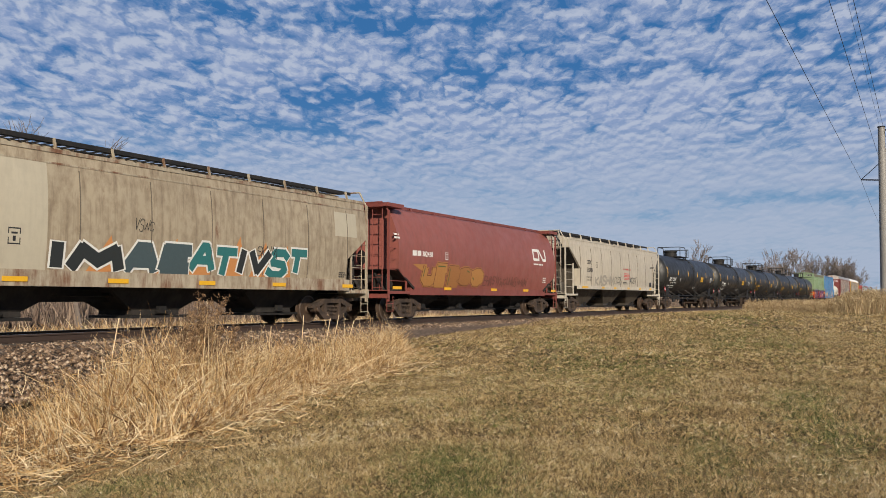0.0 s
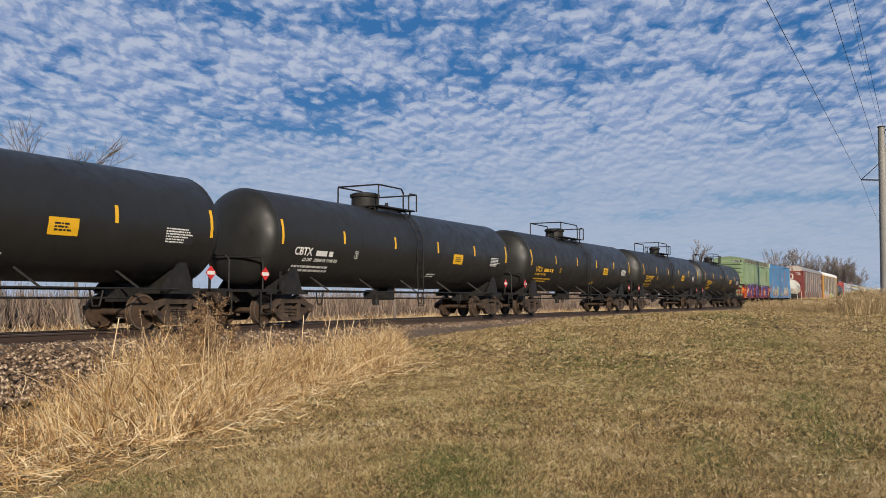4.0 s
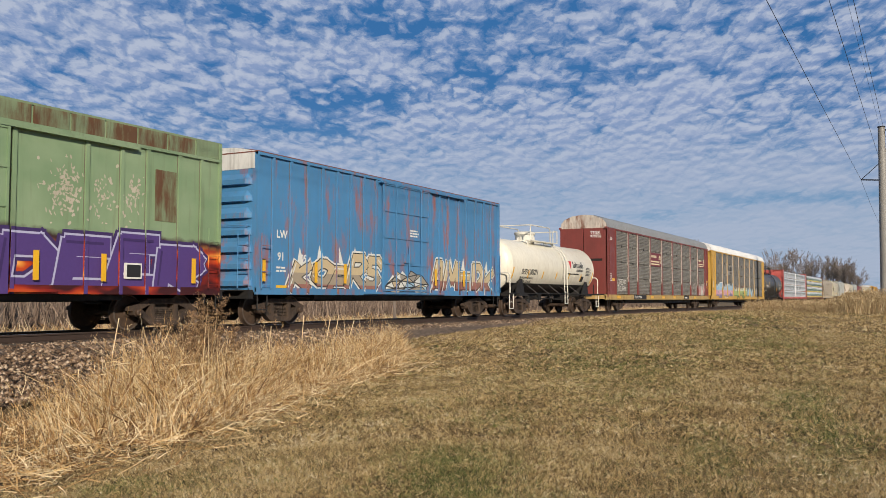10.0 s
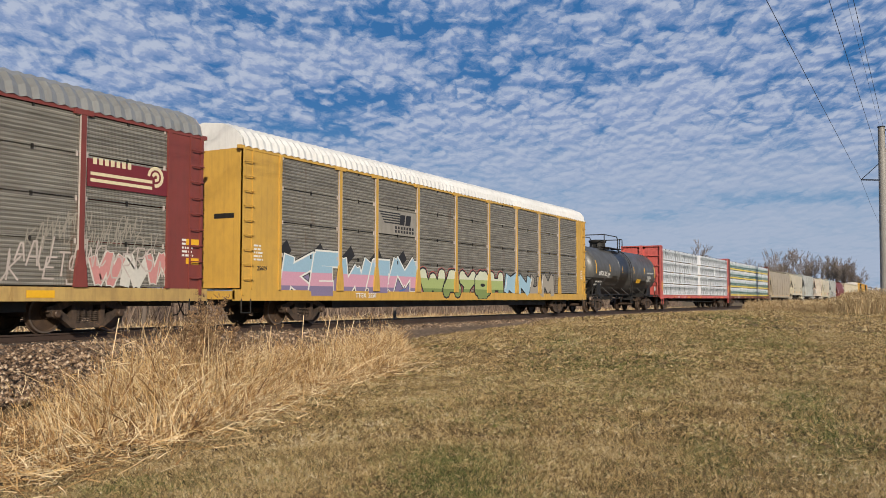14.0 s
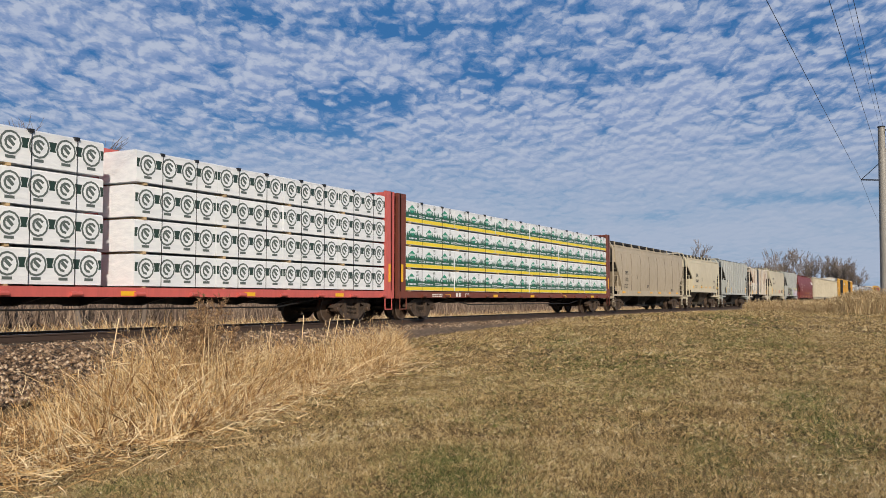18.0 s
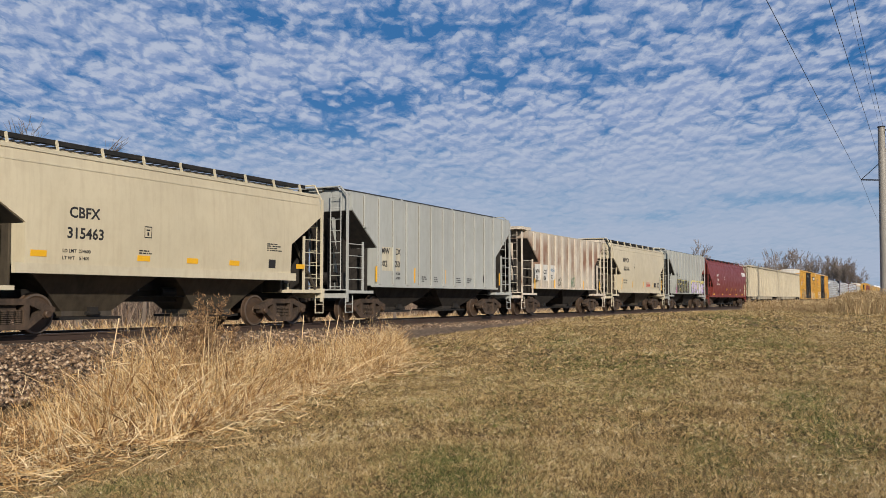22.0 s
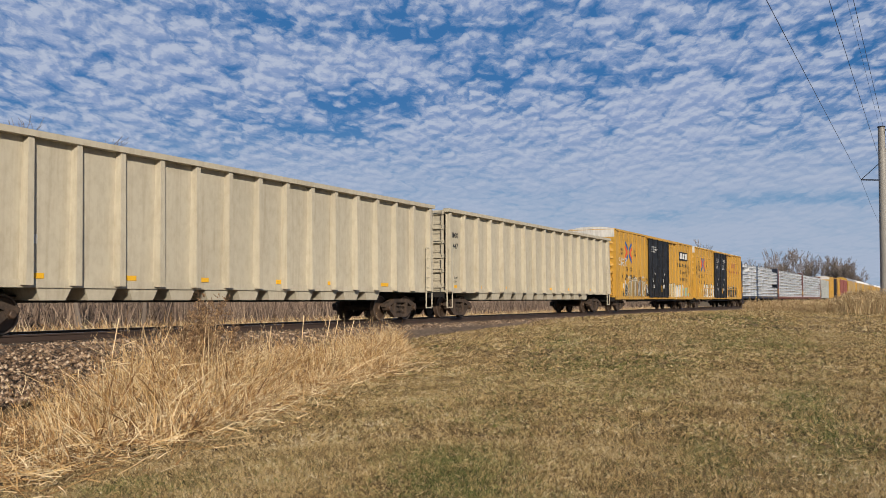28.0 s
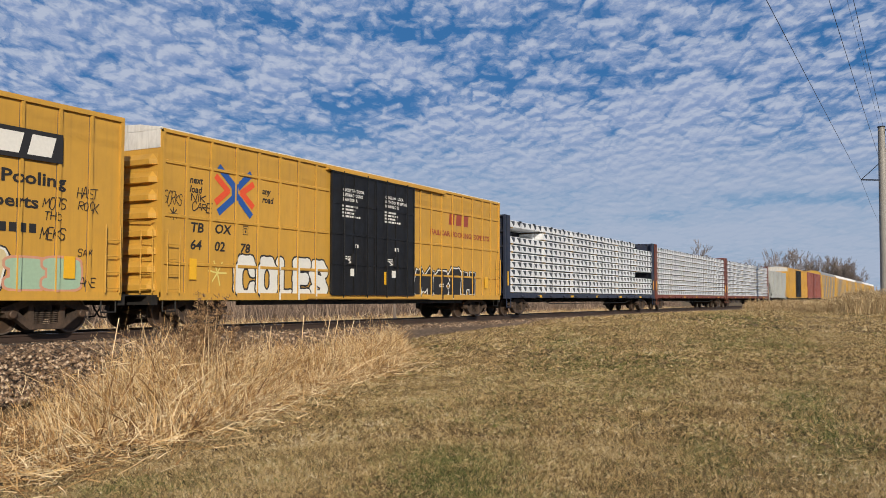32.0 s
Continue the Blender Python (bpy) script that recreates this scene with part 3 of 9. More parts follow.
def ladder(x, y, z0, z1, material, parent, wide=0.42, step_z=0.38, along="x", r=0.014, name="ladder"):
    s = Shape()
    ends = [(x - wide / 2, y), (x + wide / 2, y)] if along == "x" else [(x, y - wide / 2), (x, y + wide / 2)]
    for a, b in ends:
        s.rod((a, b, z0), (a, b, z1), r * 1.3, 6)
    z = z0 + 0.1
    while z < z1:
        s.rod((*ends[0], z), (*ends[1], z), r, 6)
        z += step_z
    return part(name, s, material, parent)


def brake_gear(e, half, y=-0.55):
    """Cylinder, reservoir and rods under the end platform and frame."""
    s = Shape().rod((-1.6, y, 1.02), (-0.7, y, 1.02), 0.17, 12).rod((0.2, y, 0.98), (0.7, y, 0.98), 0.13, 12)
    s.rod((-half + 3.2, y - 0.1, 0.86), (half - 3.2, y - 0.1, 0.86), 0.022, 6)
    part("brake_rigging", s, black, e)


# ---- hopper cars ----
def hopper(name, label, s0, s1, body, trim=None, bay=None, width=lambda z: 1.5, top=4.15, peak=0.22, low=1.2, cut=1.75, cut_z=2.75, ribs=0, rib_w=0.14, bays=3, walk_z=4.5, walk_mat=None, posts=9, end_in=0.35, hatch=True, seams=0, eave=True, sill_h=0.26, cage=False, tc=None, knee=None):
    e, half, tc = car(name, label, "hopper car", s0, s1, tc)
    trim, bay, walk_mat = trim or body, bay or black, walk_mat or black
    L = half - end_in - 0.55
    knee = low if knee is None else knee
    us = [k / 12 for k in range(13)]

    def ring(x, zl):
        near = [(x, -width(zl + (top - zl) * u), zl + (top - zl) * u) for u in us]
        roof = [(x, -width(top) * c, top + peak * (1 - c * c)) for c in (0.75, 0.4, 0.0, -0.4, -0.75)]
        return near + roof + [(x, -y, z) for _, y, z in reversed(near)]

    stations = [(-L, cut_z), (-L + cut * 0.5, (cut_z + knee) / 2), (-L + cut, knee), (-L + cut + 0.02, low), (0, low), (L - cut - 0.02, low), (L - cut, knee), (L - cut * 0.5, (cut_z + knee) / 2), (L, cut_z)]
    part("body", Shape().loft([ring(x, z) for x, z in stations]), body, e, smooth=True)
    surf = lambda z: -width(max(low, min(top, z)))
    if eave:
        lip = Shape()
        for sy in (-1, 1):
            lip.box(-L - 0.03, L + 0.03, sy * width(top) - 0.035, sy * width(top) + 0.035, top - 0.06, top + 0.03)
            if not ribs:
                w2 = width(top - 0.3)
                lip.box(-L, L, sy * w2 - 0.015, sy * w2 + 0.015, top - 0.32, top - 0.28)
        part("roof_edge", lip, trim, e)
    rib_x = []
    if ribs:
        # Dark strips beside each post: grime and edge shade put into colour.
        edge_lines = Shape()
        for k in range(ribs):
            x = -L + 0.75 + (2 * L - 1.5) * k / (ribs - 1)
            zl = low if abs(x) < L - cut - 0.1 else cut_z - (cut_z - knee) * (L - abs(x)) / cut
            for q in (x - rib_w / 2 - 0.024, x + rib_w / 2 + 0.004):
                edge_lines.box(q, q + 0.02, -width(2) - 0.002, -width(2) + 0.01, zl + 0.06, top - 0.08)
        part("weld_seam", edge_lines, seam_shade_mat, e, "grimy lines with painted edge shade along the side posts", kind="stuff")
    for k in range(ribs):
        x = -L + 0.75 + (2 * L - 1.5) * k / (ribs - 1)
        zl = low if abs(x) < L - cut - 0.1 else cut_z - (cut_z - knee) * (L - abs(x)) / cut
        rib_x.append((x - rib_w / 2, x + rib_w / 2))
        for sy in (-1, 1):
            w = width(2)
            part("side_post", Shape().prism([(sy * w, zl), (sy * (w + 0.06), zl + 0.03), (sy * (w + 0.06), top - 0.08), (sy * w, top - 0.05)], x - rib_w / 2, x + rib_w / 2), trim, e)
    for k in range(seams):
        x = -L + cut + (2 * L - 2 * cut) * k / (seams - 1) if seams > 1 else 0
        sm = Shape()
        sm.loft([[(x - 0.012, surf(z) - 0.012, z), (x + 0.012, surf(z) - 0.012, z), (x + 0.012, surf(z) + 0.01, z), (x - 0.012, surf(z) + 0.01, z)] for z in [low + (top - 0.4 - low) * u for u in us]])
        part("weld_seam", sm, seam_shade_mat, e)
    # side sills, end sills, platforms
    for sy in (-1, 1):
        w = width(low) + 0.03
        part("side_sill", Shape().box(-L + cut * 0.85, L - cut * 0.85, min(sy * w, sy * (w - 0.12)), max(sy * w, sy * (w - 0.12)), low - sill_h, low + 0.02), trim, e)
    part("center_sill", Shape().box(-half + 0.4, half - 0.4, -0.25, 0.25, 0.72, 1.02), black, e)
    for sx in (-1, 1):
        xe = sx * (half - 0.62)
        part("end_platform", Shape().box(min(xe, sx * (L - cut * 0.9)), max(xe, sx * (L - cut * 0.9)), -1.42, 1.42, 0.98, 1.08).box(min(xe, xe - sx * 0.12), max(xe, xe - sx * 0.12), -1.45, 1.45, 0.82, 1.12), trim, e)
        wt = width(cut_z) - 0.05
        # Sloped end in dark paint, standing in for the shade under the body.
        part("slope_sheet", Shape().loft([[(sx * x, -wt, z), (sx * x, wt, z), (sx * (x - 0.05), wt, z + 0.06), (sx * (x - 0.05), -wt, z + 0.06)] for x, z in ((L - 0.02, cut_z - 0.03), (L - cut - 0.05, knee - 0.05))]), soot_shade, e)
        for sy in (-1, 1):
            yy = sy * 1.40
            part("end_post", Shape().bar((xe - sx * 0.1, yy, 0.7), (xe - sx * 0.1, yy, top - 0.1), 0.07, 0.07), trim, e)
            part("end_post", Shape().bar((sx * (L - 0.75), yy, 1.0), (sx * (L - 0.75), yy, 2.75), 0.06, 0.06), trim, e)
            rails = Shape()
            for z in (1.45, 1.85, 2.25, 2.65):
                rails.rod((xe - sx * 0.1, yy, z), (sx * (L - 0.75), yy, z), 0.014, 6)
            for z in (0.35, 0.62):
                rails.rod((xe, yy, z), (xe - sx * 0.42, yy, z), 0.014, 6)
            for x in (xe, xe - sx * 0.42):
                rails.rod((x, yy, 0.33), (x, yy, 0.9), 0.014, 6)
            part("end_railing", rails, trim, e)
        ladder(xe - sx * 0.05, -0.95, 1.1, top - 0.05, trim, e, along="y")
        for y in (-0.5, 0.5):
            part("center_post", Shape().bar((sx * (L - 0.45), y, 1.05), (sx * (L - 0.25), y, cut_z + 0.1), 0.09), trim, e)
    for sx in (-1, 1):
        # Added dark plate; it covers the sunlit face below the knee.
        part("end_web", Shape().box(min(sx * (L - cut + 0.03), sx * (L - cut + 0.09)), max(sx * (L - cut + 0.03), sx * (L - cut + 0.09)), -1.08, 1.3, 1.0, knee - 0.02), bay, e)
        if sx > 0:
            # Added dark plate that keeps bright sky from showing through the end.
            part("end_shield", Shape().box(half - 0.86, half - 0.8, -0.95, 1.35, 1.05, cut_z - 0.35), soot_shade, e, "added dark plate across the end, blocks the sky behind")
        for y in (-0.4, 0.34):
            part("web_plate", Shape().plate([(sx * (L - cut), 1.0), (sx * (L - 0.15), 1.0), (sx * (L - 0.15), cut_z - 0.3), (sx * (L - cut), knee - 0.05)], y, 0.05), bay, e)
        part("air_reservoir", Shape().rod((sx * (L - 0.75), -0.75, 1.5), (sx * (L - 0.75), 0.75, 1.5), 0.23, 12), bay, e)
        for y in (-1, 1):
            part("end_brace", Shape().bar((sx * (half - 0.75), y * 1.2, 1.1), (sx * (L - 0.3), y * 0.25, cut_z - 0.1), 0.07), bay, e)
    part("brake_cylinder", Shape().rod((-L + 0.35, -0.7, 1.55), (-L + 0.35, 0.1, 1.55), 0.16, 12).box(-L + 0.1, -L + 0.5, -0.95, -0.75, 1.1, 1.7), bay, e)
    part("hand_brake", lathe([(0.0, 0.0), (0.26, 0.0), (0.28, 0.03), (0.26, 0.05), (0.0, 0.05)], 16), black, e).location = (-half + 0.5, -0.4, 2.3)
    if cage:
        for sx in (-1, 1):
            xe = sx * (half - 0.62)
            part("roof_corner", Shape().box(min(sx * (L - 0.5), xe + sx * 0.05), max(sx * (L - 0.5), xe + sx * 0.05), -1.45, 1.45, top + 0.02, top + 0.16), trim, e)
    # outlets
    span = 2 * (L - cut) - 0.5
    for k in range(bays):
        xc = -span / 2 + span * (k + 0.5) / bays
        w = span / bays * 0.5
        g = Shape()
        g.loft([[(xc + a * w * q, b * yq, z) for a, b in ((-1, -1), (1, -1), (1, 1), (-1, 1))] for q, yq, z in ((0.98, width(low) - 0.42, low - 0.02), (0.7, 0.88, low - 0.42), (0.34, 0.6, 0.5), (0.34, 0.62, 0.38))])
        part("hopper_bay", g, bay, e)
        part("outlet_gate", Shape().box(xc - w * 0.42, xc + w * 0.42, -0.75, 0.75, 0.30, 0.37).rod((xc - 0.2, -0.8, 0.45), (xc + 0.2, -0.8, 0.45), 0.05, 8).box(xc - 0.12, xc + 0.12, -0.86, -0.74, 0.42, 0.6), black, e)
    brake_gear(e, half)
    # running board on the roof
    if walk_z:
        wb = Shape()
        for y in (-0.62, -0.3, 0.3, 0.62):
            wb.box(-L - 0.15, L + 0.15, y - 0.10, y + 0.10, walk_z - 0.035, walk_z)
        for y in (-0.73, 0.73):
            wb.box(-L - 0.15, L + 0.15, y - 0.012, y + 0.012, walk_z - 0.11, walk_z)
        n = int(2 * L / 0.28)
        for k in range(n + 1):
            x = -L + 2 * L * k / n
            wb.box(x - 0.012, x + 0.012, -0.72, 0.72, walk_z - 0.03, walk_z + 0.004)
        part("running_board", wb, walk_mat, e, "dark grating walkway along the roof")
        for k in range(posts):
            x = -L + 0.2 + (2 * L - 0.4) * k / (posts - 1)
            for sy in (-1, 1):
                part("board_bracket", Shape().bar((x, sy * 0.86, top + 0.04), (x, sy * 0.765, walk_z - 0.01), 0.075, 0.03), trim, e)
        for sx in (-1, 1):
            rail = Shape()
            xe = sx * (half - 0.72)
            rail.pipe([(xe, -1.40, top - 0.15), (xe, -1.1, walk_z - 0.02), (xe, 1.1, walk_z - 0.02), (xe, 1.40, top - 0.15)], 0.03, 6)
            rail.bar((xe, -0.5, walk_z - 0.02), (sx * L, -0.5, walk_z - 0.02), 0.05).bar((xe, 0.5, walk_z - 0.02), (sx * L, 0.5, walk_z - 0.02), 0.05)
            part("end_rail", rail, trim, e)
    if hatch:
        for k in range(5):
            x = -L + 1.2 + (2 * L - 2.4) * k / 4
            part("hatch", Shape().prism([(-0.28, top + peak - 0.05), (0.28, top + peak - 0.05), (0.26, top + peak + 0.08), (-0.26, top + peak + 0.08)], x - 1.3, x + 1.3), trim, e)
    return e, half, L, surf, rib_x


def reflectors(e, xs, z, surf, w=0.6, h=0.11, mat=None, off=0.05):
    for x in xs:
        part("reflector", Shape().box(x - w / 2, x + w / 2, surf(z) - off, surf(z) - off + 0.012, z - h / 2, z + h / 2), mat or reflector, e, "yellow reflective strip")


# ---- tank cars ----
def tank(name, label, s0, s1, body, frame_mat, R=1.5, zc=2.66, head=0.62, rail_mat=None, dome=True, stripes=6, stripe_h=0.62, stripe_z=0.12, ladder_x=0.0, tail=0.72, top_x=0.0, long_platform=2.2, dome_x=None, ladder_mat=None, jacket=None, stripe_dx=0.0, dome_r=1.0):
    e, half, tc = car(name, label, "tank car", s0, s1)
    rail_mat = rail_mat or frame_mat
    L = half - tail
    n = 40
    prof = [(-L + head - head * math.cos(a), R * math.sin(a)) for a in [max(0.02, k / 9 * math.pi / 2) for k in range(10)]]
    prof += [(-x, r) for x, r in reversed(prof)]
    rings = [[(x, r * math.cos(k * 2 * math.pi / n), zc + r * math.sin(k * 2 * math.pi / n)) for k in range(n)] for x, r in prof]
    shell = Shape().loft(rings).mesh("shell")
    shell.shade_smooth()
    part("shell", shell, body, e)
    surf = lambda z: -math.sqrt(max(0.01, R * R - (z - zc) ** 2))
    for x in (-L + head, L - head):
        n2 = 48
        ring = Shape().loft([[(x + d, (R + q) * math.cos(k * 2 * math.pi / n2), zc + (R + q) * math.sin(k * 2 * math.pi / n2)) for k in range(n2)] for d, q in ((-0.02, -0.01), (-0.012, 0.007), (0.012, 0.007), (0.02, -0.01))], caps=False)
        part("weld_band", ring, body, e)
    # stub sills, bolsters, saddles, walkways at the ends
    for sx in (-1, 1):
        part("stub_sill", Shape().box(min(sx * (half - 0.4), sx * (tc - 1.2)), max(sx * (half - 0.4), sx * (tc - 1.2)), -0.24, 0.24, 0.72, 1.05), frame_mat, e)
        sd = Shape()
        for sy in (-1, 1):
            sd.plate([(sx * tc - 0.75, 1.0), (sx * tc + 0.45, 1.0), (sx * tc + 0.16, 1.75), (sx * tc - 0.1, 1.75)], sy * 1.22 - 0.03, 0.06)
            sd.box(sx * tc - 0.55, sx * tc + 0.5, min(sy * 1.42, sy * 0.3), max(sy * 1.42, sy * 0.3), 0.93, 1.08)
        sd.prism([(-1.2, 1.05), (1.2, 1.05), (1.05, 1.55), (0.5, 1.25), (-0.5, 1.25), (-1.05, 1.55)], sx * tc - 0.2, sx * tc + 0.2)
        part("saddle", sd, frame_mat, e)
        xe = sx * (half - 0.62)
        part("end_platform", Shape().box(min(xe, sx * (L - 0.5)), max(xe, sx * (L - 0.5)), -1.45, 1.45, 1.0, 1.08), frame_mat, e)
        hr = Shape()
        for sy in (-1, 1):
            hr.pipe([(xe - sx * 0.1, sy * 1.4, 1.05), (xe - sx * 0.1, sy * 1.4, 1.9), (xe - sx * 0.15, sy * 1.3, 2.02), (xe - sx * 0.15, 0.0, 2.05)], 0.028, 7)
            hr.pipe([(xe, sy * 1.42, 1.0), (xe, sy * 1.42, 0.35), (xe - sx * 0.45, sy * 1.42, 0.35), (xe - sx * 0.45, sy * 1.42, 1.0)], 0.02, 6)
            hr.rod((xe, sy * 1.42, 0.65), (xe - sx * 0.45, sy * 1.42, 0.65), 0.016, 6)
        part("end_handrail", hr, rail_mat, e)
        part("placard_post", Shape().bar((sx * (tc + 0.85), -1.42, 1.05), (sx * (tc + 0.85), -1.42, 1.62), 0.05), frame_mat, e)
    part("side_handrail", Shape().rod((-tc + 0.3, -1.45, 1.05), (tc - 0.3, -1.45, 1.05), 0.024, 7), frame_mat, e)
    part("side_handrail", Shape().rod((-tc + 0.3, 1.45, 1.05), (tc - 0.3, 1.45, 1.05), 0.024, 7), rail_mat, e)
    for k in range(5):
        x = -tc + 1.6 + (2 * tc - 3.2) * k / 4
        part("rail_bracket", Shape().bar((x, -1.45, 1.05), (x - 0.25, surf(1.5) + 0.02, 1.5), 0.045), frame_mat, e)
    und = Shape().rod((-tc + 1.0, -0.6, 0.82), (tc - 1.0, -0.6, 0.82), 0.03, 6).rod((-1.2, 0.0, 0.95), (-0.2, 0.0, 0.95), 0.18, 10)
    for k in range(4):
        x = -tc + 2.2 + (2 * tc - 4.4) * k / 3
        und.pipe([(x - 0.2, -0.62, 1.0), (x - 0.1, -0.62, 0.62), (x + 0.1, -0.62, 0.62), (x + 0.2, -0.62, 1.0)], 0.025, 6)
    und.box(-0.25, 0.25, -0.3, 0.3, 0.75, zc - R + 0.05).rod((top_x, 0, 0.55), (top_x, 0, zc - R + 0.05), 0.12, 10)
    part("bottom_fittings", und, frame_mat, e)
    # top fittings
    zt = zc + R
    if dome:
        part("manway", lathe_z(top_x - 0.35 if dome_x is None else dome_x, 0, zt - 0.05, [(r * dome_r, q) for r, q in ((0.0, 0.0), (0.5, 0.0), (0.5, 0.4), (0.54, 0.42), (0.56, 0.46), (0.56, 0.54), (0.44, 0.59), (0.0, 0.61))]), frame_mat if jacket is None else jacket, e, smooth=True)
        vv = Shape().box(top_x + 0.35, top_x + 1.1, -0.3, 0.3, zt - 0.03, zt + 0.12)
        vv.rod((top_x + 0.5, -0.15, zt + 0.1), (top_x + 0.5, -0.15, zt + 0.3), 0.06, 8).rod((top_x + 0.85, 0.1, zt + 0.1), (top_x + 0.85, 0.1, zt + 0.26), 0.07, 8).rod((top_x - 1.0, 0.1, zt - 0.03), (top_x - 1.0, 0.1, zt + 0.2), 0.07, 8)
        part("valves", vv, frame_mat if jacket is None else jacket, e)
    pl = Shape()
    P = long_platform
    for sy in (-1, 1):
        for x in (top_x - P / 2, top_x + P / 2):
            pl.bar((x, sy * 0.75, zt - 0.25), (x, sy * 0.75, zt + 0.05), 0.05)
        pl.box(top_x - P / 2, top_x + P / 2, min(sy * 0.55, sy * 0.95), max(sy * 0.55, sy * 0.95), zt - 0.02, zt + 0.03)
    for x in (top_x - P / 2, top_x + P / 2):
        pl.box(x - 0.06, x + 0.06, -0.95, 0.95, zt - 0.02, zt + 0.03)
    part("top_platform", pl, rail_mat, e)
    gr = Shape()
    for sy in (-1, 1):
        y = sy * 0.9
        z1 = zt + 0.78
        gr.pipe([(top_x - P / 2, y, zt), (top_x - P / 2, y, z1 - 0.04), (top_x - P / 2 + 0.06, y, z1), (top_x + P / 2 - 0.9, y, z1), (top_x + P / 2 - 0.75, y, z1 - 0.15), (top_x + P / 2 - 0.75, y, zt)], 0.03, 7)
        gr.pipe([(top_x + P / 2 - 0.35, y, zt), (top_x + P / 2 - 0.35, y, z1 - 0.25), (top_x + P / 2 - 0.25, y, z1 - 0.12), (top_x + P / 2 + 0.25, y, z1 - 0.12), (top_x + P / 2 + 0.25, y, zt)], 0.03, 7)
    gr.rod((top_x - P / 2, -0.9, zt + 0.78), (top_x - P / 2, 0.9, zt + 0.78), 0.03, 7).rod((top_x + P / 2 + 0.25, -0.9, zt + 0.66), (top_x + P / 2 + 0.25, 0.9, zt + 0.66), 0.03, 7)
    part("guard_rail", gr, rail_mat, e)
    # side ladder, bent round the shell
    lx = top_x + P / 2 - 0.1 if ladder_x is None else ladder_x
    ld = Shape()
    zz = [0.55, 0.85, 1.15] + [zc + (R + 0.11) * math.sin(a) for a in [-0.75 + 0.235 * k for k in range(9)]]
    yy = [-1.5, -1.5, -1.5] + [-(R + 0.11) * math.cos(a) for a in [-0.75 + 0.235 * k for k in range(9)]]
    yy = [min(y, -0.2) for y in yy]
    yy[0:3] = [yy[3 + 3]] * 3
    for i in range(3, 7):
        yy[i] = yy[7]
    for d in (-0.21, 0.21):
        ld.pipe([(lx + d, y, z) for y, z in zip(yy, zz)], 0.022, 6)
    for y, z in zip(yy, zz):
        ld.rod((lx - 0.21, y, z), (lx + 0.21, y, z), 0.016, 6)
    part("side_ladder", ld, ladder_mat or rail_mat, e)
    for k in range(stripes):
        x = -L + head + 0.15 + (2 * (L - head) - 0.3) * k / (stripes - 1) + stripe_dx
        hh = stripe_h * (1.5 if k in (0, stripes - 1) else 0.85)
        patch("reflector", x - 0.05, x + 0.05, zc + stripe_z - hh / 2, zc + stripe_z + hh / 2, reflector, e, surf, 0.008, "yellow reflective strip")
    return e, half, L, surf, tc


def lathe_z(x, y, z, profile, n=18):
    s = Shape()
    s.loft([[(x + max(r, 0.001) * math.cos(k * 2 * math.pi / n), y + max(r, 0.001) * math.sin(k * 2 * math.pi / n), z + h) for k in range(n)] for r, h in profile])
    return s


placard_red = plain("placard_red", (0.6, 0.03, 0.03), 0.4)
placard_white = plain("placard_white", (0.75, 0.73, 0.68), 0.4)


def placard(e, x, z, y=-1.47, red=True, digits=""):
    m = part("placard", Shape().plate([(x, z - 0.2), (x + 0.2, z), (x, z + 0.2), (x - 0.2, z)], y, 0.01), placard_red if red else placard_white, e, "diamond-shaped hazard placard")
    if red:
        part("placard_panel", Shape().plate([(x - 0.14, z - 0.05), (x + 0.14, z - 0.05), (x + 0.14, z + 0.05), (x - 0.14, z + 0.05)], y - 0.006, 0.004), placard_white, m)
    else:
        part("placard_panel", Shape().plate([(x, z - 0.16), (x + 0.16, z), (x, z + 0.16), (x - 0.16, z)], y - 0.005, 0.003), placard_white, m)
    if digits:
        letters(digits, x - 0.125, z - 0.035, 0.075, ink_black, m, flat(y), 0.009)


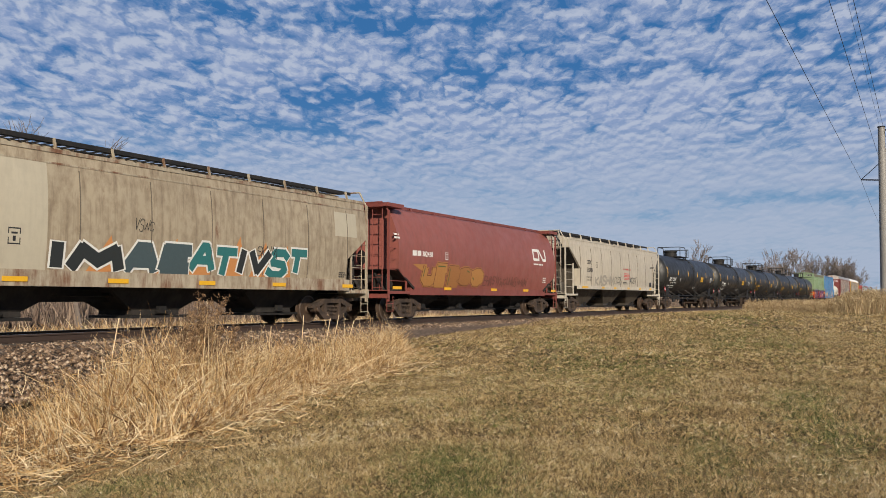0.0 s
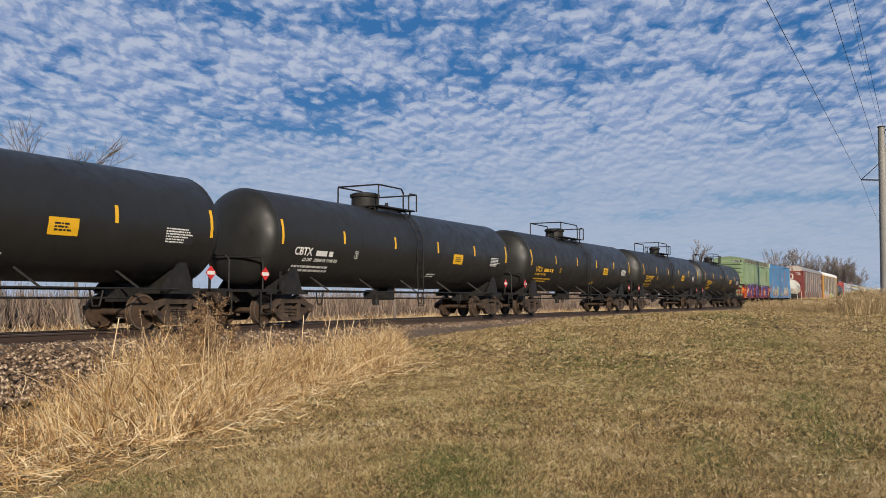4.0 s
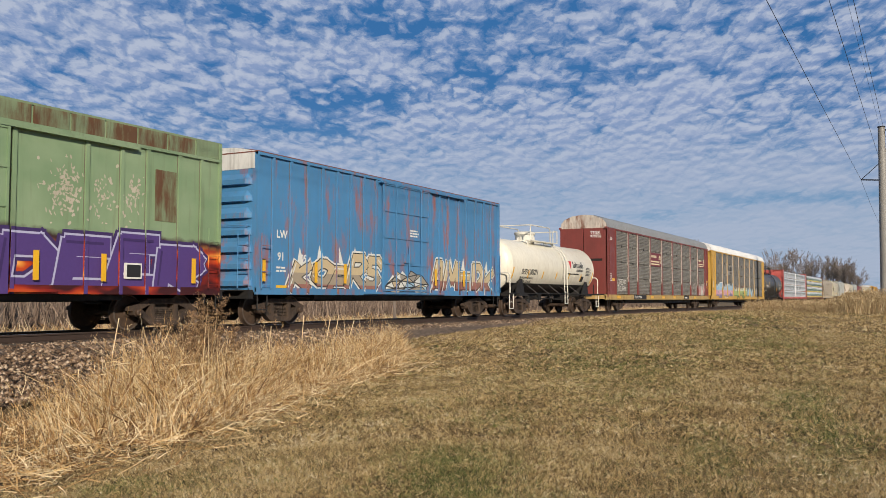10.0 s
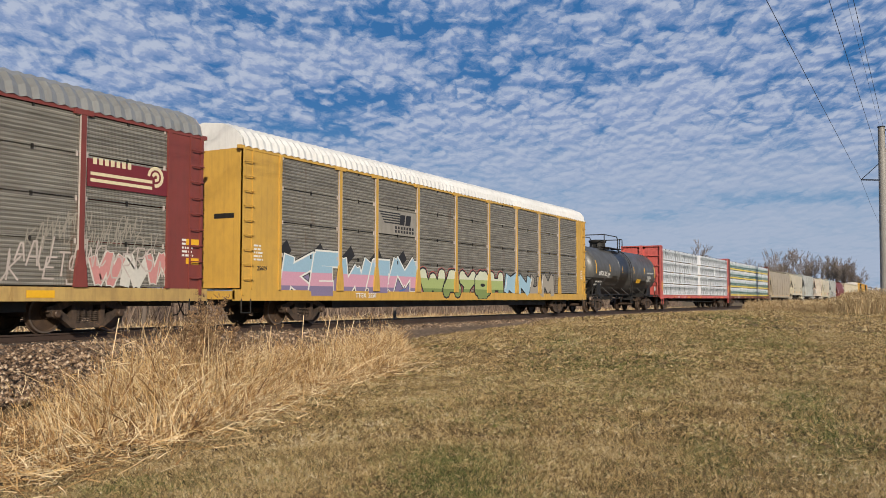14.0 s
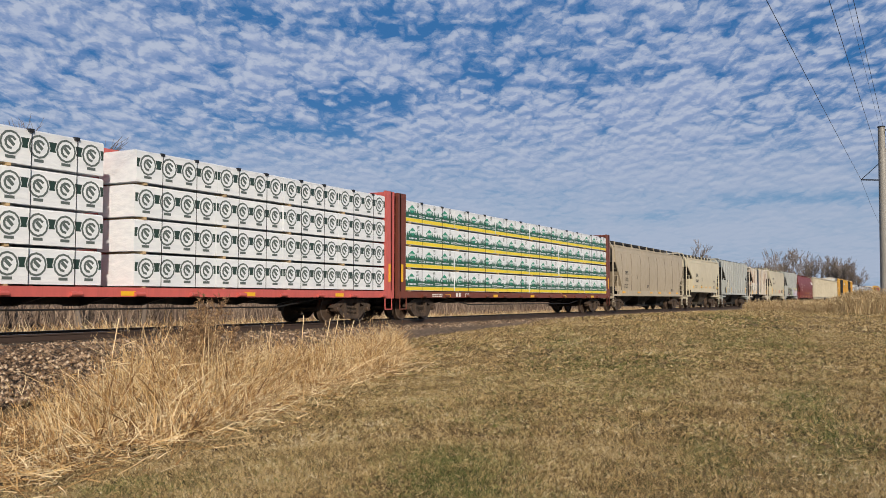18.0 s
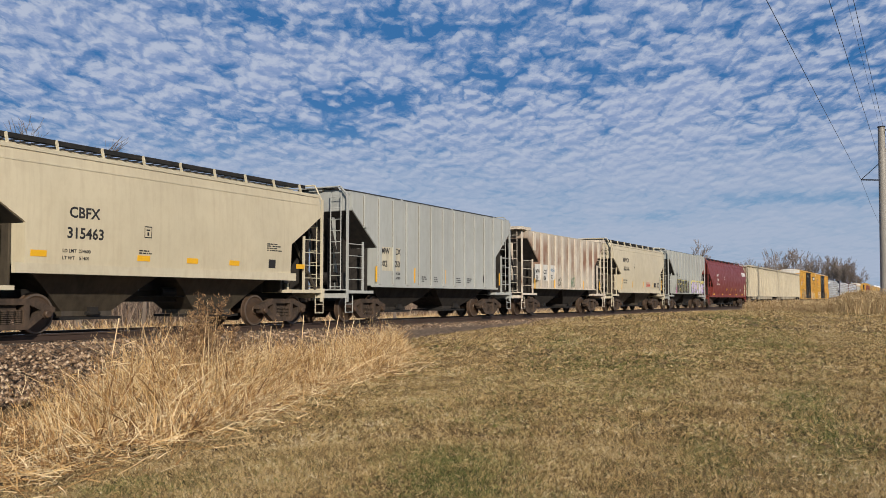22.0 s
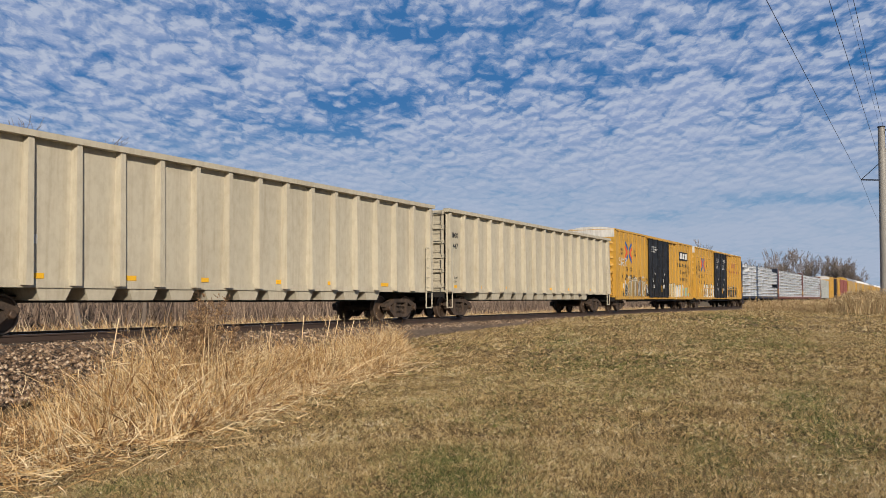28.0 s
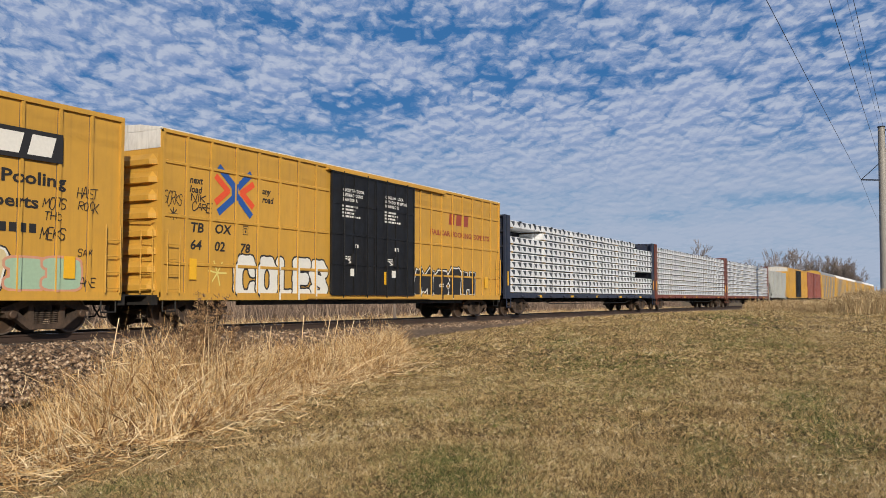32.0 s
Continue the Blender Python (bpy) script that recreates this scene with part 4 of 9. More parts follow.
# ---- box cars ----
def boxcar(name, label, s0, s1, body, low=1.02, top=5.05, roof_mat=None, posts=None, post_w=0.10, post_d=0.05, end_in=0.95, doors=(-1.5, 1.5), door_mat=None, door_n=1, ridge=0.16, end_mat=None, sill_mat=None, hood=None, end_ribs=8, band=0.0, grid=0):
    e, half, tc = car(name, label, "box car", s0, s1)
    L = half - end_in
    end_mat, roof_mat, door_mat = end_mat or body, roof_mat or body, door_mat or body
    W = 1.5
    part("body", Shape().box(-L, L, -W, W, low, top), body, e)
    part("roof", Shape().prism([(-W - 0.03, top), (-W * 0.5, top + ridge * 0.75), (0, top + ridge), (W * 0.5, top + ridge * 0.75), (W + 0.03, top), (W + 0.03, top - 0.05), (-W - 0.03, top - 0.05)], -L - 0.02, L + 0.02), roof_mat, e)
    rs = Shape()
    k = -L + 0.6
    while k < L:
        rs.prism([(-W, top + 0.01), (-W * 0.5, top + ridge * 0.75 + 0.02), (0, top + ridge + 0.02), (W * 0.5, top + ridge * 0.75 + 0.02), (W, top + 0.01), (0, top - 0.02)], k, k + 0.06)
        k += 1.2
    part("roof_ribs", rs, roof_mat, e)
    ribs = []
    # Lines beside the posts, dark with grime and with painted edge shade.
    edge_lines = Shape()
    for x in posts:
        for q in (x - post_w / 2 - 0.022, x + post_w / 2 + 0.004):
            edge_lines.box(q, q + 0.018, -W - 0.002, -W + 0.01, low + 0.12, top - 0.12 - band)
    part("weld_seam", edge_lines, seam_shade_mat, e, "grimy lines with painted edge shade along the side posts", kind="stuff")
    for x in posts:
        ribs.append((x - post_w / 2, x + post_w / 2))
        for sy in (-1, 1):
            part("side_post", Shape().box(x - post_w / 2, x + post_w / 2, min(sy * W, sy * (W + post_d)), max(sy * W, sy * (W + post_d)), low + 0.12, top - 0.07 - band), body, e)
    for sy in (-1, 1):
        part("side_sill", Shape().box(-L, L, min(sy * W, sy * (W + post_d)), max(sy * W, sy * (W + post_d)), low - 0.08, low + 0.12), sill_mat or body, e)
        part("top_chord", Shape().box(-L, L, min(sy * W, sy * (W + post_d + 0.01)), max(sy * W, sy * (W + post_d + 0.01)), top - 0.12 - band, top - 0.04 - band), body, e)
        if sy < 0 and grid:
            for z in (1.7, 2.93, 4.3):
                for a, b in ((-L + 0.1, doors[0] - 0.05), (doors[1] + 0.05, L - 0.1)):
                    part("side_rail", Shape().prism([(-W, z - 0.05), (-W - 0.045, z - 0.03), (-W - 0.045, z + 0.03), (-W, z + 0.05)], a, b), body, e)
        for x0, x1 in ((-L, -L + 0.09), (L - 0.09, L)):
            part("corner_post", Shape().box(x0, x1, min(sy * W, sy * (W + post_d + 0.005)), max(sy * W, sy * (W + post_d + 0.005)), low, top - 0.03), body, e)
    for sx in (-1, 1):
        xe = sx * L
        for k in range(end_ribs):
            z0 = low + 0.15 + (top - (0.5 if hood else 0.25) - low - 0.15) * k / end_ribs
            dz = (top - 0.25 - low - 0.15) / end_ribs
            z1 = z0 + dz * 0.62
            part("end_rib", Shape().loft([[(xe, y, z0), (xe + sx * 0.13 * q, y, z0 + dz * 0.03), (xe + sx * 0.14 * q, y, z0 + dz * 0.3), (xe, y, z1)] for y, q in ((-W + 0.12, 0.2), (-W + 0.3, 1), (W - 0.3, 1), (W - 0.12, 0.2))]), end_mat, e)
        if hood:
            part("end_hood", Shape().box(min(xe, xe + sx * 0.012), max(xe, xe + sx * 0.012), -W + 0.04, W - 0.04, top - 0.52, top - 0.02).prism([(-W, top - 0.02), (W, top - 0.02), (W * 0.5, top + ridge * 0.78), (0, top + ridge), (-W * 0.5, top + ridge * 0.78)], min(xe, xe + sx * 0.022), max(xe, xe + sx * 0.022)), hood, e, "white painted top of the end")
        ladder(xe + sx * 0.13, -1.18, low + 0.1, low + 1.7, body, e, along="y")
        part("end_sill", Shape().box(min(xe, xe + sx * 0.2), max(xe, xe + sx * 0.2), -1.45, 1.45, low - 0.2, low + 0.05), black, e)
        part("crossover_step", Shape().box(min(xe + sx * 0.2, xe + sx * 0.45), max(xe + sx * 0.2, xe + sx * 0.45), -1.3, 1.3, low + 0.02, low + 0.06), black, e)
        part("draft_gear", Shape().box(min(sx * (tc - 1.3), sx * (half - 0.35)), max(sx * (tc - 1.3), sx * (half - 0.35)), -0.3, 0.3, 0.66, 0.98), black, e)
        ladder(sx * (L - 0.34), -W - 0.14, low + 0.1, low + 1.7, body, e)
        part("stirrup_step", Shape().pipe([(sx * (L - 0.12), -W, low - 0.05), (sx * (L - 0.12), -W, 0.48), (sx * (L - 0.55), -W, 0.48), (sx * (L - 0.55), -W, low - 0.05)], 0.02, 6), black, e)
        part("grab_iron", Shape().pipe([(xe + sx * 0.02, -1.3, low + 1.9), (xe + sx * 0.14, -1.3, low + 1.9), (xe + sx * 0.14, 0.4, low + 2.0), (xe + sx * 0.02, 0.4, low + 2.0)], 0.016, 6), body, e)
    part("center_sill", Shape().box(-half + 0.9, half - 0.9, -0.3, 0.3, 0.72, 0.98).box(-tc + 1.5, tc - 1.5, -1.3, -1.15, low - 0.22, low - 0.08), black, e)
    brake_gear(e, half)
    # sliding or plug doors with rods and rails
    dw = (doors[1] - doors[0]) / door_n
    for k in range(door_n):
        x0, x1 = doors[0] + k * dw + 0.02, doors[0] + (k + 1) * dw - 0.02
        d = part("door", Shape().box(x0, x1, -W - 0.10, -W - 0.045, low + 0.10, top - 0.22 - band), door_mat, e, "sliding door with locking bars")
        for z in [low + 0.10 + (top - 0.32 - band - low) * q for q in (0.0, 0.25, 0.5, 0.75, 1.0)]:
            part("door_rail", Shape().box(x0, x1, -W - 0.13, -W - 0.10, z - 0.03, z + 0.03), door_mat, d)
        for x in (x0 + 0.03, x1 - 0.03, (x0 + x1) / 2):
            part("door_stile", Shape().box(x - 0.03, x + 0.03, -W - 0.125, -W - 0.10, low + 0.10, top - 0.22 - band), door_mat, d)
        rod = Shape()
        for q in (0.24, 0.78):
            x = x0 + (x1 - x0) * q
            rod.rod((x, -W - 0.16, low), (x, -W - 0.16, top - 0.16 - band), 0.022, 6)
        part("lock_rod", rod, door_mat, d)
        part("door_lock", Shape().box(x0 + (x1 - x0) * 0.42, x0 + (x1 - x0) * 0.6, -W - 0.18, -W - 0.12, low + 1.1, low + 1.45).rod((x0 + (x1 - x0) * 0.5, -W - 0.19, low + 0.75), (x0 + (x1 - x0) * 0.5, -W - 0.19, low + 1.75), 0.02, 6), door_mat, d)
    part("door_track", Shape().box(doors[0] - 0.2, min(L, doors[1] + (doors[1] - doors[0]) * 0.9 / door_n), -W - 0.15, -W, top - 0.2 - band, top - 0.13 - band).box(doors[0] - 1.2, doors[1] + 1.2, -W - 0.14, -W, low - 0.04, low + 0.03), body, e)
    return e, half, L, flat(-W), ribs
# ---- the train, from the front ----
# Seam grime colour; it also paints the edge shade beside side posts.
seam_shade_mat = paint("grime_and_edge_shade", (0.16, 0.13, 0.10), rough=0.8, streak=0.5)
dark_grate = paint("dark_grating", (0.03, 0.03, 0.03), rough=0.7, streak=0)
# Soot colour, also used where shade under the car ends is painted dark.
soot_shade = paint("sooty_shaded_steel", (0.018, 0.016, 0.015), dirt=(0.075, 0.06, 0.047), amount=0.45, streak=0.2, rough=0.8)


def bulge(a, b, c, zb=2.6, lo=1.15, hi=4.15):
    """Half width over height: a at the sill, b at zb, c under the roof."""
    def w(z):
        u = (z - zb) / (hi - zb) if z > zb else (z - zb) / (zb - lo)
        u = max(-1.0, min(1.0, u))
        return b + (c - b) * u * u if u > 0 else b + (a - b) * u * u
    return w


# tan hopper car with sprayed lettering
p_tan = paint("tan_paint", (0.43, 0.36, 0.255), dirt=(0.16, 0.11, 0.066), amount=0.75, streak=0.85, rust=0.1)
p_tan_trim = paint("tan_trim", (0.46, 0.40, 0.30), dirt=(0.17, 0.11, 0.06), amount=0.7, streak=0.5, rust=0.75)
p_clean_tan = paint("repainted_tan", (0.52, 0.47, 0.36), amount=0.15, streak=0.1)
e, half, L, surf, ribs = hopper("covered_hopper", "grimy tan covered hopper car with sprayed lettering", 7.5, 26.5, p_tan, p_tan_trim, soot_shade, width=bulge(1.44, 1.53, 1.36), low=1.41, sill_h=0.34, top=4.12, seams=8, walk_z=4.52, posts=11, bays=3, cut=1.15, cut_z=2.85, knee=2.1)
sp = Spray(e, surf, bands=0.3, zmin=1.42)
g_teal, g_dark, g_white = plain("teal_spray", (0.03, 0.16, 0.16)), plain("dark_spray", (0.025, 0.03, 0.03)), plain("white_spray", (0.72, 0.72, 0.68))
g_orange = plain("orange_spray", (0.55, 0.24, 0.08))
sp.lay([[(x, 1.4), (x + 0.9, 1.45), (x + 0.7, z)] for x, z in ((-3.0, 2.3), (-0.9, 2.35), (0.2, 2.2), (1.5, 2.55), (2.6, 2.45), (3.6, 2.4))], g_orange, "sprayed_fill")
sp.layer = 1
mural(sp, "IMAE", -4.1, 0.35, 1.4, 2.14, [g_dark, plain("slate_spray", (0.06, 0.09, 0.1))], g_white, 0.27, 0.055, seed=12, lean=0.12, wild=0.09, soft=False, rise=0.06)
sp.layer = 1
mural(sp, "ATIVST", 0.3, 5.2, 1.44, 2.26, [g_teal, g_dark], g_white, 0.27, 0.055, seed=19, lean=0.3, wild=0.14, soft=False, rise=0.05)
scrawl(sp, 2.9, 2.0, 0.9, 0.3, ink_black, 5)
scrawl(sp, -1.6, 2.45, 0.6, 0.3, ink_black, 6, thick=0.015)
patch("panel", 6.75, 8.0, 2.85, 3.65, p_clean_tan, e, surf, 0.006, "repainted lighter rectangle")
patch("panel", -7.4, -4.05, 1.43, 3.8, p_clean_tan, e, surf, 0.006, "repainted lighter panel")
reflectors(e, [-4.8, -2.05, 0.93, 3.94, 7.5], 1.22, surf)
small_print(7.0, 1.5, 0.5, 0.2, 3, ink_black, e, surf)
boxed_mark(-5.0, 1.95, 0.3, ink_black, e, surf)

# red hopper car with round sides
p_red = paint("oxide_red_paint", (0.30, 0.095, 0.075), dirt=(0.12, 0.06, 0.045), amount=0.35, streak=0.3)
p_red_d = paint("dark_oxide_red", (0.24, 0.065, 0.05), dirt=(0.09, 0.05, 0.04), amount=0.4, streak=0.25)
e, half, L, surf, ribs = hopper("covered_hopper", "oxide red covered hopper car with rounded sides", 26.5, 44.3, p_red, p_red_d, soot_shade, width=bulge(1.36, 1.55, 1.02, 2.5), top=4.12, peak=0.2, walk_z=4.34, walk_mat=p_red_d, posts=9, bays=4, cut=1.2, cut_z=1.9, end_in=0.65, cage=True, eave=False)
letters("382438", -6.0, 2.42, 0.20, ink_white, e, surf)
Spray(e, surf).lay([[(-6.72, 2.42), (-6.42, 2.42), (-6.42, 2.62), (-6.72, 2.62)], [(-6.36, 2.42), (-6.08, 2.42), (-6.08, 2.62), (-6.36, 2.62)]], ink_white, "owner_mark", up=False)
logo = Spray(e, surf, bands=0.2)
logo.lay(strokes([(5.55, 3.18), (4.95, 3.18), (4.95, 2.72), (5.6, 2.72), (5.6, 3.18), (5.72, 3.18), (6.1, 2.72), (6.1, 2.72), (6.45, 2.72), (6.45, 3.2)], 0.13), ink_white, "emblem", "white line emblem", up=False)
small_print(4.9, 2.45, 1.7, 0.14, 1, ink_white, e, surf)
boxed_mark(-4.15, 2.36, 0.24, ink_white, e, surf)
sp = Spray(e, surf, bands=0.3, zmin=1.24)
g_tanor, g_brown, g_olive = plain("tan_spray", (0.42, 0.2, 0.06)), plain("brown_spray", (0.16, 0.055, 0.03)), plain("olive_spray", (0.12, 0.13, 0.04))
sp.lay([[(-6.7, 2.1), (-5.6, 1.75), (-5.6, 2.12)]], g_tanor, "sprayed_spike")
mural(sp, "UERSO", -5.9, -0.7, 1.25, 2.2, [g_tanor, plain("dull_orange_spray", (0.34, 0.15, 0.05))], g_brown, 0.36, 0.03, g_tanor, 0.03, 21, 0.15, 0.15, g_olive, False)
g_soot = plain("sooty_spray", (0.19, 0.075, 0.058))
for q in range(4):
    scrawl(sp, -0.5 + 1.2 * q, 1.4, 1.1, 0.36, g_soot, 22 + q, 6, 0.05)
reflectors(e, [-7.6, -3.7, 0.66, 4.24, 7.8], 1.2, surf)
small_print(-7.95, 3.0, 0.5, 0.25, 2, ink_white, e, surf)
small_print(6.2, 1.6, 0.5, 0.3, 3, ink_white, e, surf)

# off-white hopper car
p_off = paint("off_white_paint", (0.56, 0.50, 0.40), dirt=(0.22, 0.17, 0.11), amount=0.35, streak=0.4)
p_off_t = paint("off_white_trim", (0.58, 0.53, 0.44), dirt=(0.25, 0.19, 0.12), amount=0.4, streak=0.3)
# Grimy bay paint, darkened for the shade under the side sill.
p_bay = paint("grimy_shaded_bay_paint", (0.075, 0.062, 0.046), dirt=(0.02, 0.016, 0.013), amount=0.8, streak=0.4)
e, half, L, surf, ribs = hopper("covered_hopper", "off-white covered hopper car with grey scrawls", 44.3, 64.5, p_off, p_off_t, p_bay, width=bulge(1.46, 1.53, 1.38), low=1.53, sill_h=0.18, top=4.1, seams=9, walk_z=4.52, posts=11, bays=3, cut=1.6, cut_z=3.6, knee=2.5, end_in=0.6)
letters("CEFX", -6.3, 2.78, 0.22, ink_black, e, surf)
letters("352434", -6.3, 2.34, 0.23, ink_black, e, surf)
letters("LD LMT 224100", -6.35, 1.98, 0.09, ink_black, e, surf)
letters("LT WT   61900", -6.35, 1.82, 0.09, ink_black, e, surf)
end_text("CEFX", -L - 0.012, -0.45, 3.86, 0.16, ink_black, e)
end_text("352434", -L - 0.012, -0.4, 3.64, 0.16, ink_black, e)
letters("DO NOT HAMMER ON CAR", 0.45, 2.62, 0.10, placard_red, e, surf)
small_print(0.7, 2.0, 1.3, 0.45, 5, placard_red, e, surf)
small_print(0.5, 1.72, 1.1, 0.18, 2, ink_black, e, surf)
small_print(6.7, 2.9, 1.3, 0.14, 2, ink_black, e, surf)
boxed_mark(-4.7, 2.6, 0.26, ink_black, e, surf)
sp = Spray(e, surf, bands=0.3, zmin=1.56)
g_grey = plain("grey_spray", (0.34, 0.31, 0.26))
mural(sp, "KASHM", -4.9, -1.3, 1.58, 2.15, [g_grey], g_grey, 0.2, 0.0, seed=31, lean=0.1, wild=0.1, soft=False)
for x in (-1.2, 2.0):
    scrawl(sp, x, 1.75, 1.4, 0.45, ink_black, int(x * 10) + 40, 9)
reflectors(e, [-3.48, -1.17, 1.6, 4.2, 6.7], 1.46, surf, 0.42)
reflectors(e, [-6.6], 1.46, surf, 0.95)
part("print_panel", Shape().box(6.5, 6.95, surf(1.8) - 0.012, surf(1.8), 1.62, 1.92), ink_black, e)

# five black tank cars
p_black = paint("black_tank_paint", (0.019, 0.019, 0.018), dirt=(0.048, 0.043, 0.036), amount=0.2, streak=0.18, rough=0.45, relief=0.05)
for k in range(5):
    s0 = 64.5 + 19.1 * k
    e, half, L, surf, tc = tank("tank_car", "black tank car with yellow reflective strips and red hazard placards", s0, s0 + 19.1, p_black, black, R=1.5, zc=2.7, top_x=(-0.6, -0.6, -0.9, -0.1, -0.1)[k], dome_x=(-1.4, -1.4, -1.25, 0.5, 0.5)[k], dome_r=1.0 if k < 3 else 0.72, stripe_dx=0.0 if k < 3 else 0.38, ladder_x=0.05 if k < 3 else -0.1, stripes=6, stripe_h=0.5, long_platform=(2.5, 2.5, 3.35, 3.15, 3.15)[k], tail=0.75)
    ink = ink_white if k < 2 else ink_yellow
    tx = -7.4 if k < 3 else -6.95
    letters(["CBTX 728565", "CBTX", "UTLX", "UTLX 207517", "UTLX 250148"][k], tx, 2.16, 0.25, ink, e, surf, 0.01)
    if k in (1, 2):
        small_print(-6.3, 2.16, 1.3, 0.3, 1, ink, e, surf, 0.01, k)
    if k > 1:
        letters("THE TANK CAR PEOPLE", tx, 1.98, 0.10, ink, e, surf, 0.01)
    else:
        letters("LD LMT   200800 LB  91000 KG", -6.9, 1.98, 0.10, ink, e, surf, 0.01)
    if k == 3:
        letters("LD LMT  206500 LB   93 650 KG", tx, 1.78, 0.095, ink, e, surf, 0.01)
        letters("LT WT    79500 LB   36 050 KG", tx, 1.62, 0.095, ink, e, surf, 0.01)
    else:
        small_print(tx + 0.1, 1.66, 2.6, 0.24, 2, ink, e, surf, 0.01, 3 + k)
    boxed_mark(-4.15, 2.16, 0.2, ink, e, surf)
    small_print(1.2, 1.66, 0.9, 0.16, 2, ink, e, surf, 0.01, 6 + k)
    part_y = patch("notice", 2.95, 3.75, 2.22, 2.62, reflector, e, surf, 0.01, "yellow notice plate")
    small_print(3.1, 2.32, 0.55, 0.22, 3, ink_black, e, surf, 0.016, 8 + k)
    tab = patch("data_table", 6.35, 7.35, 2.2, 2.66, ink_black, e, surf, 0.008, "black data table with white print")
    small_print(6.4, 2.24, 0.95, 0.4, 6, ink_white, e, surf, 0.014, 9 + k)
    placard(e, tc + 0.85, 1.5, digits="3475" if k > 1 else "")
    placard(e, -half + 0.75, 1.52, digits="3475" if k > 1 else "")

# green box car under a big sprayed mural
p_green, _t, _b = node_mat("green_paint_with_mural")
_co = coords(_t)
_sx = add(_t, "ShaderNodeSeparateXYZ", Vector=_co)
_nz = noise_of(_t, (1, 1, 1), 1.6, 4)
_ed = add(_t, "ShaderNodeMath")
_ed.operation = "MULTIPLY_ADD"
_t.links.new(_nz, _ed.inputs[0])
_ed.inputs[1].default_value = 0.5
_t.links.new(_sx.outputs["Z"], _ed.inputs[2])
_gr = mix(_t, ramp(_t, noise_of(_t, (1, 1, 1), 0.7, 4), (0.35, 0.0), (0.7, 1.0)), (0.20, 0.30, 0.165), (0.29, 0.38, 0.23))
_gr = mix(_t, ramp(_t, noise_of(_t, (4, 4, 0.3), 1.5, 5), (0.55, 0.0), (0.8, 0.5)), _gr, (0.12, 0.10, 0.05))
_fire_x = ramp(_t, add(_t, "ShaderNodeTexNoise", Vector=coords(_t, (0.8, 1, 2.2), (1.7, 0, 0.3)), Scale=1.0, Detail=2.0).outputs["Fac"], (0.40, (0.05, 0.008, 0.008)), (0.50, (0.26, 0.02, 0.01)), (0.60, (0.55, 0.07, 0.012)), (0.68, (0.85, 0.36, 0.06)), (0.76, (0.9, 0.72, 0.4)))
_m1 = add(_t, "ShaderNodeMapRange", Value=_ed.outputs[0])
_m1.inputs["From Min"].default_value, _m1.inputs["From Max"].default_value = 2.62, 2.48
_m2 = add(_t, "ShaderNodeMapRange", Value=_ed.outputs[0])
_m2.inputs["From Min"].default_value, _m2.inputs["From Max"].default_value = 2.45, 2.2
_col = mix(_t, _m1.outputs[0], _gr, (0.05, 0.02, 0.02))
_col = mix(_t, _m2.outputs[0], _col, _fire_x)
_t.links.new(_col, _b.inputs["Base Color"])
_b.inputs["Roughness"].default_value = 0.5
bump(_t, _b, noise_of(_t, (1, 1, 1), 8, 4), 0.15, 0.01)
p_gend = paint("green_paint", (0.22, 0.30, 0.17), dirt=(0.12, 0.09, 0.05), amount=0.4, streak=0.5, rust=0.12)
p_rusty = paint("rust_streaked_green", (0.22, 0.28, 0.16), amount=0.3, streak=0.9, rust=1.2, rust_rgb=(0.12, 0.042, 0.015), dirt=(0.10, 0.038, 0.015))
e, half, L, surf, ribs = boxcar("box_car", "green box car with rusty top and purple and red sprayed mural", 160.0, 178.1, p_green, low=0.98, top=5.05, roof_mat=p_gend, end_mat=p_gend, posts=[-7.65, -6.71, -5.75, -4.84, -3.92, -2.99, -2.1, 2.05, 3.92, 4.93, 5.74, 6.8, 7.6], post_d=0.05, end_in=0.72, doors=(-1.95, 1.9), band=0.42, ridge=0.22, end_ribs=9)
nb = 17
for k in range(nb):
    x0, x1 = -L + 2 * L * k / nb, -L + 2 * L * (k + 1) / nb
    part("top_panel", Shape().box(x0 + 0.04, x1 - 0.03, -1.53, -1.5, 4.60, 5.0), p_rusty if k not in (0, 16) else p_gend, e, "rust-streaked top panel")
g_purple, g_lilac, g_mauve = plain("purple_spray", (0.085, 0.045, 0.20)), plain("lilac_spray", (0.45, 0.45, 0.62)), plain("deep_purple_spray", (0.05, 0.026, 0.12))
sp = Spray(e, surf, ribs + [(-1.95, 1.9, 0.132)], 0.05, zmin=0.9)
sp.lay([[(-6.35, 0.9), (-5.85, 0.9), (-5.55, 1.95), (-6.0, 2.0)]], g_lilac, "sprayed_slab", "pale slab of the mural")
mural(sp, "DOPM", -5.9, -0.1, 0.84, 2.42, [g_purple], g_lilac, 0.35, 0.05, g_mauve, 0.06, 3, 0.1, 0.05, g_mauve)
sp.layer = 0
mural(sp, "DEER", 1.6, 7.7, 0.88, 2.25, [g_purple], g_lilac, 0.29, 0.05, g_mauve, 0.08, 7, 0.25, 0.1, g_mauve, False)
for x in (-0.15, 0.5):
    sp.lay(strokes([(x, 1.9), (x + 0.2, 1.6), (x + 0.5, 1.7)], 0.08), g_white, "sprayed_shine", up=False)
sp.lay([q for x, z in ((-7.5, 1.3), (-6.9, 1.5), (-0.1, 1.35), (0.8, 1.5)) for q in strokes([(x, z), (x + 0.25, z + 0.1), (x + 0.5, z - 0.02), (x + 0.8, z + 0.06)], 0.035)], plain("flame_white", (0.85, 0.75, 0.5)), "sprayed_shine", up=False)
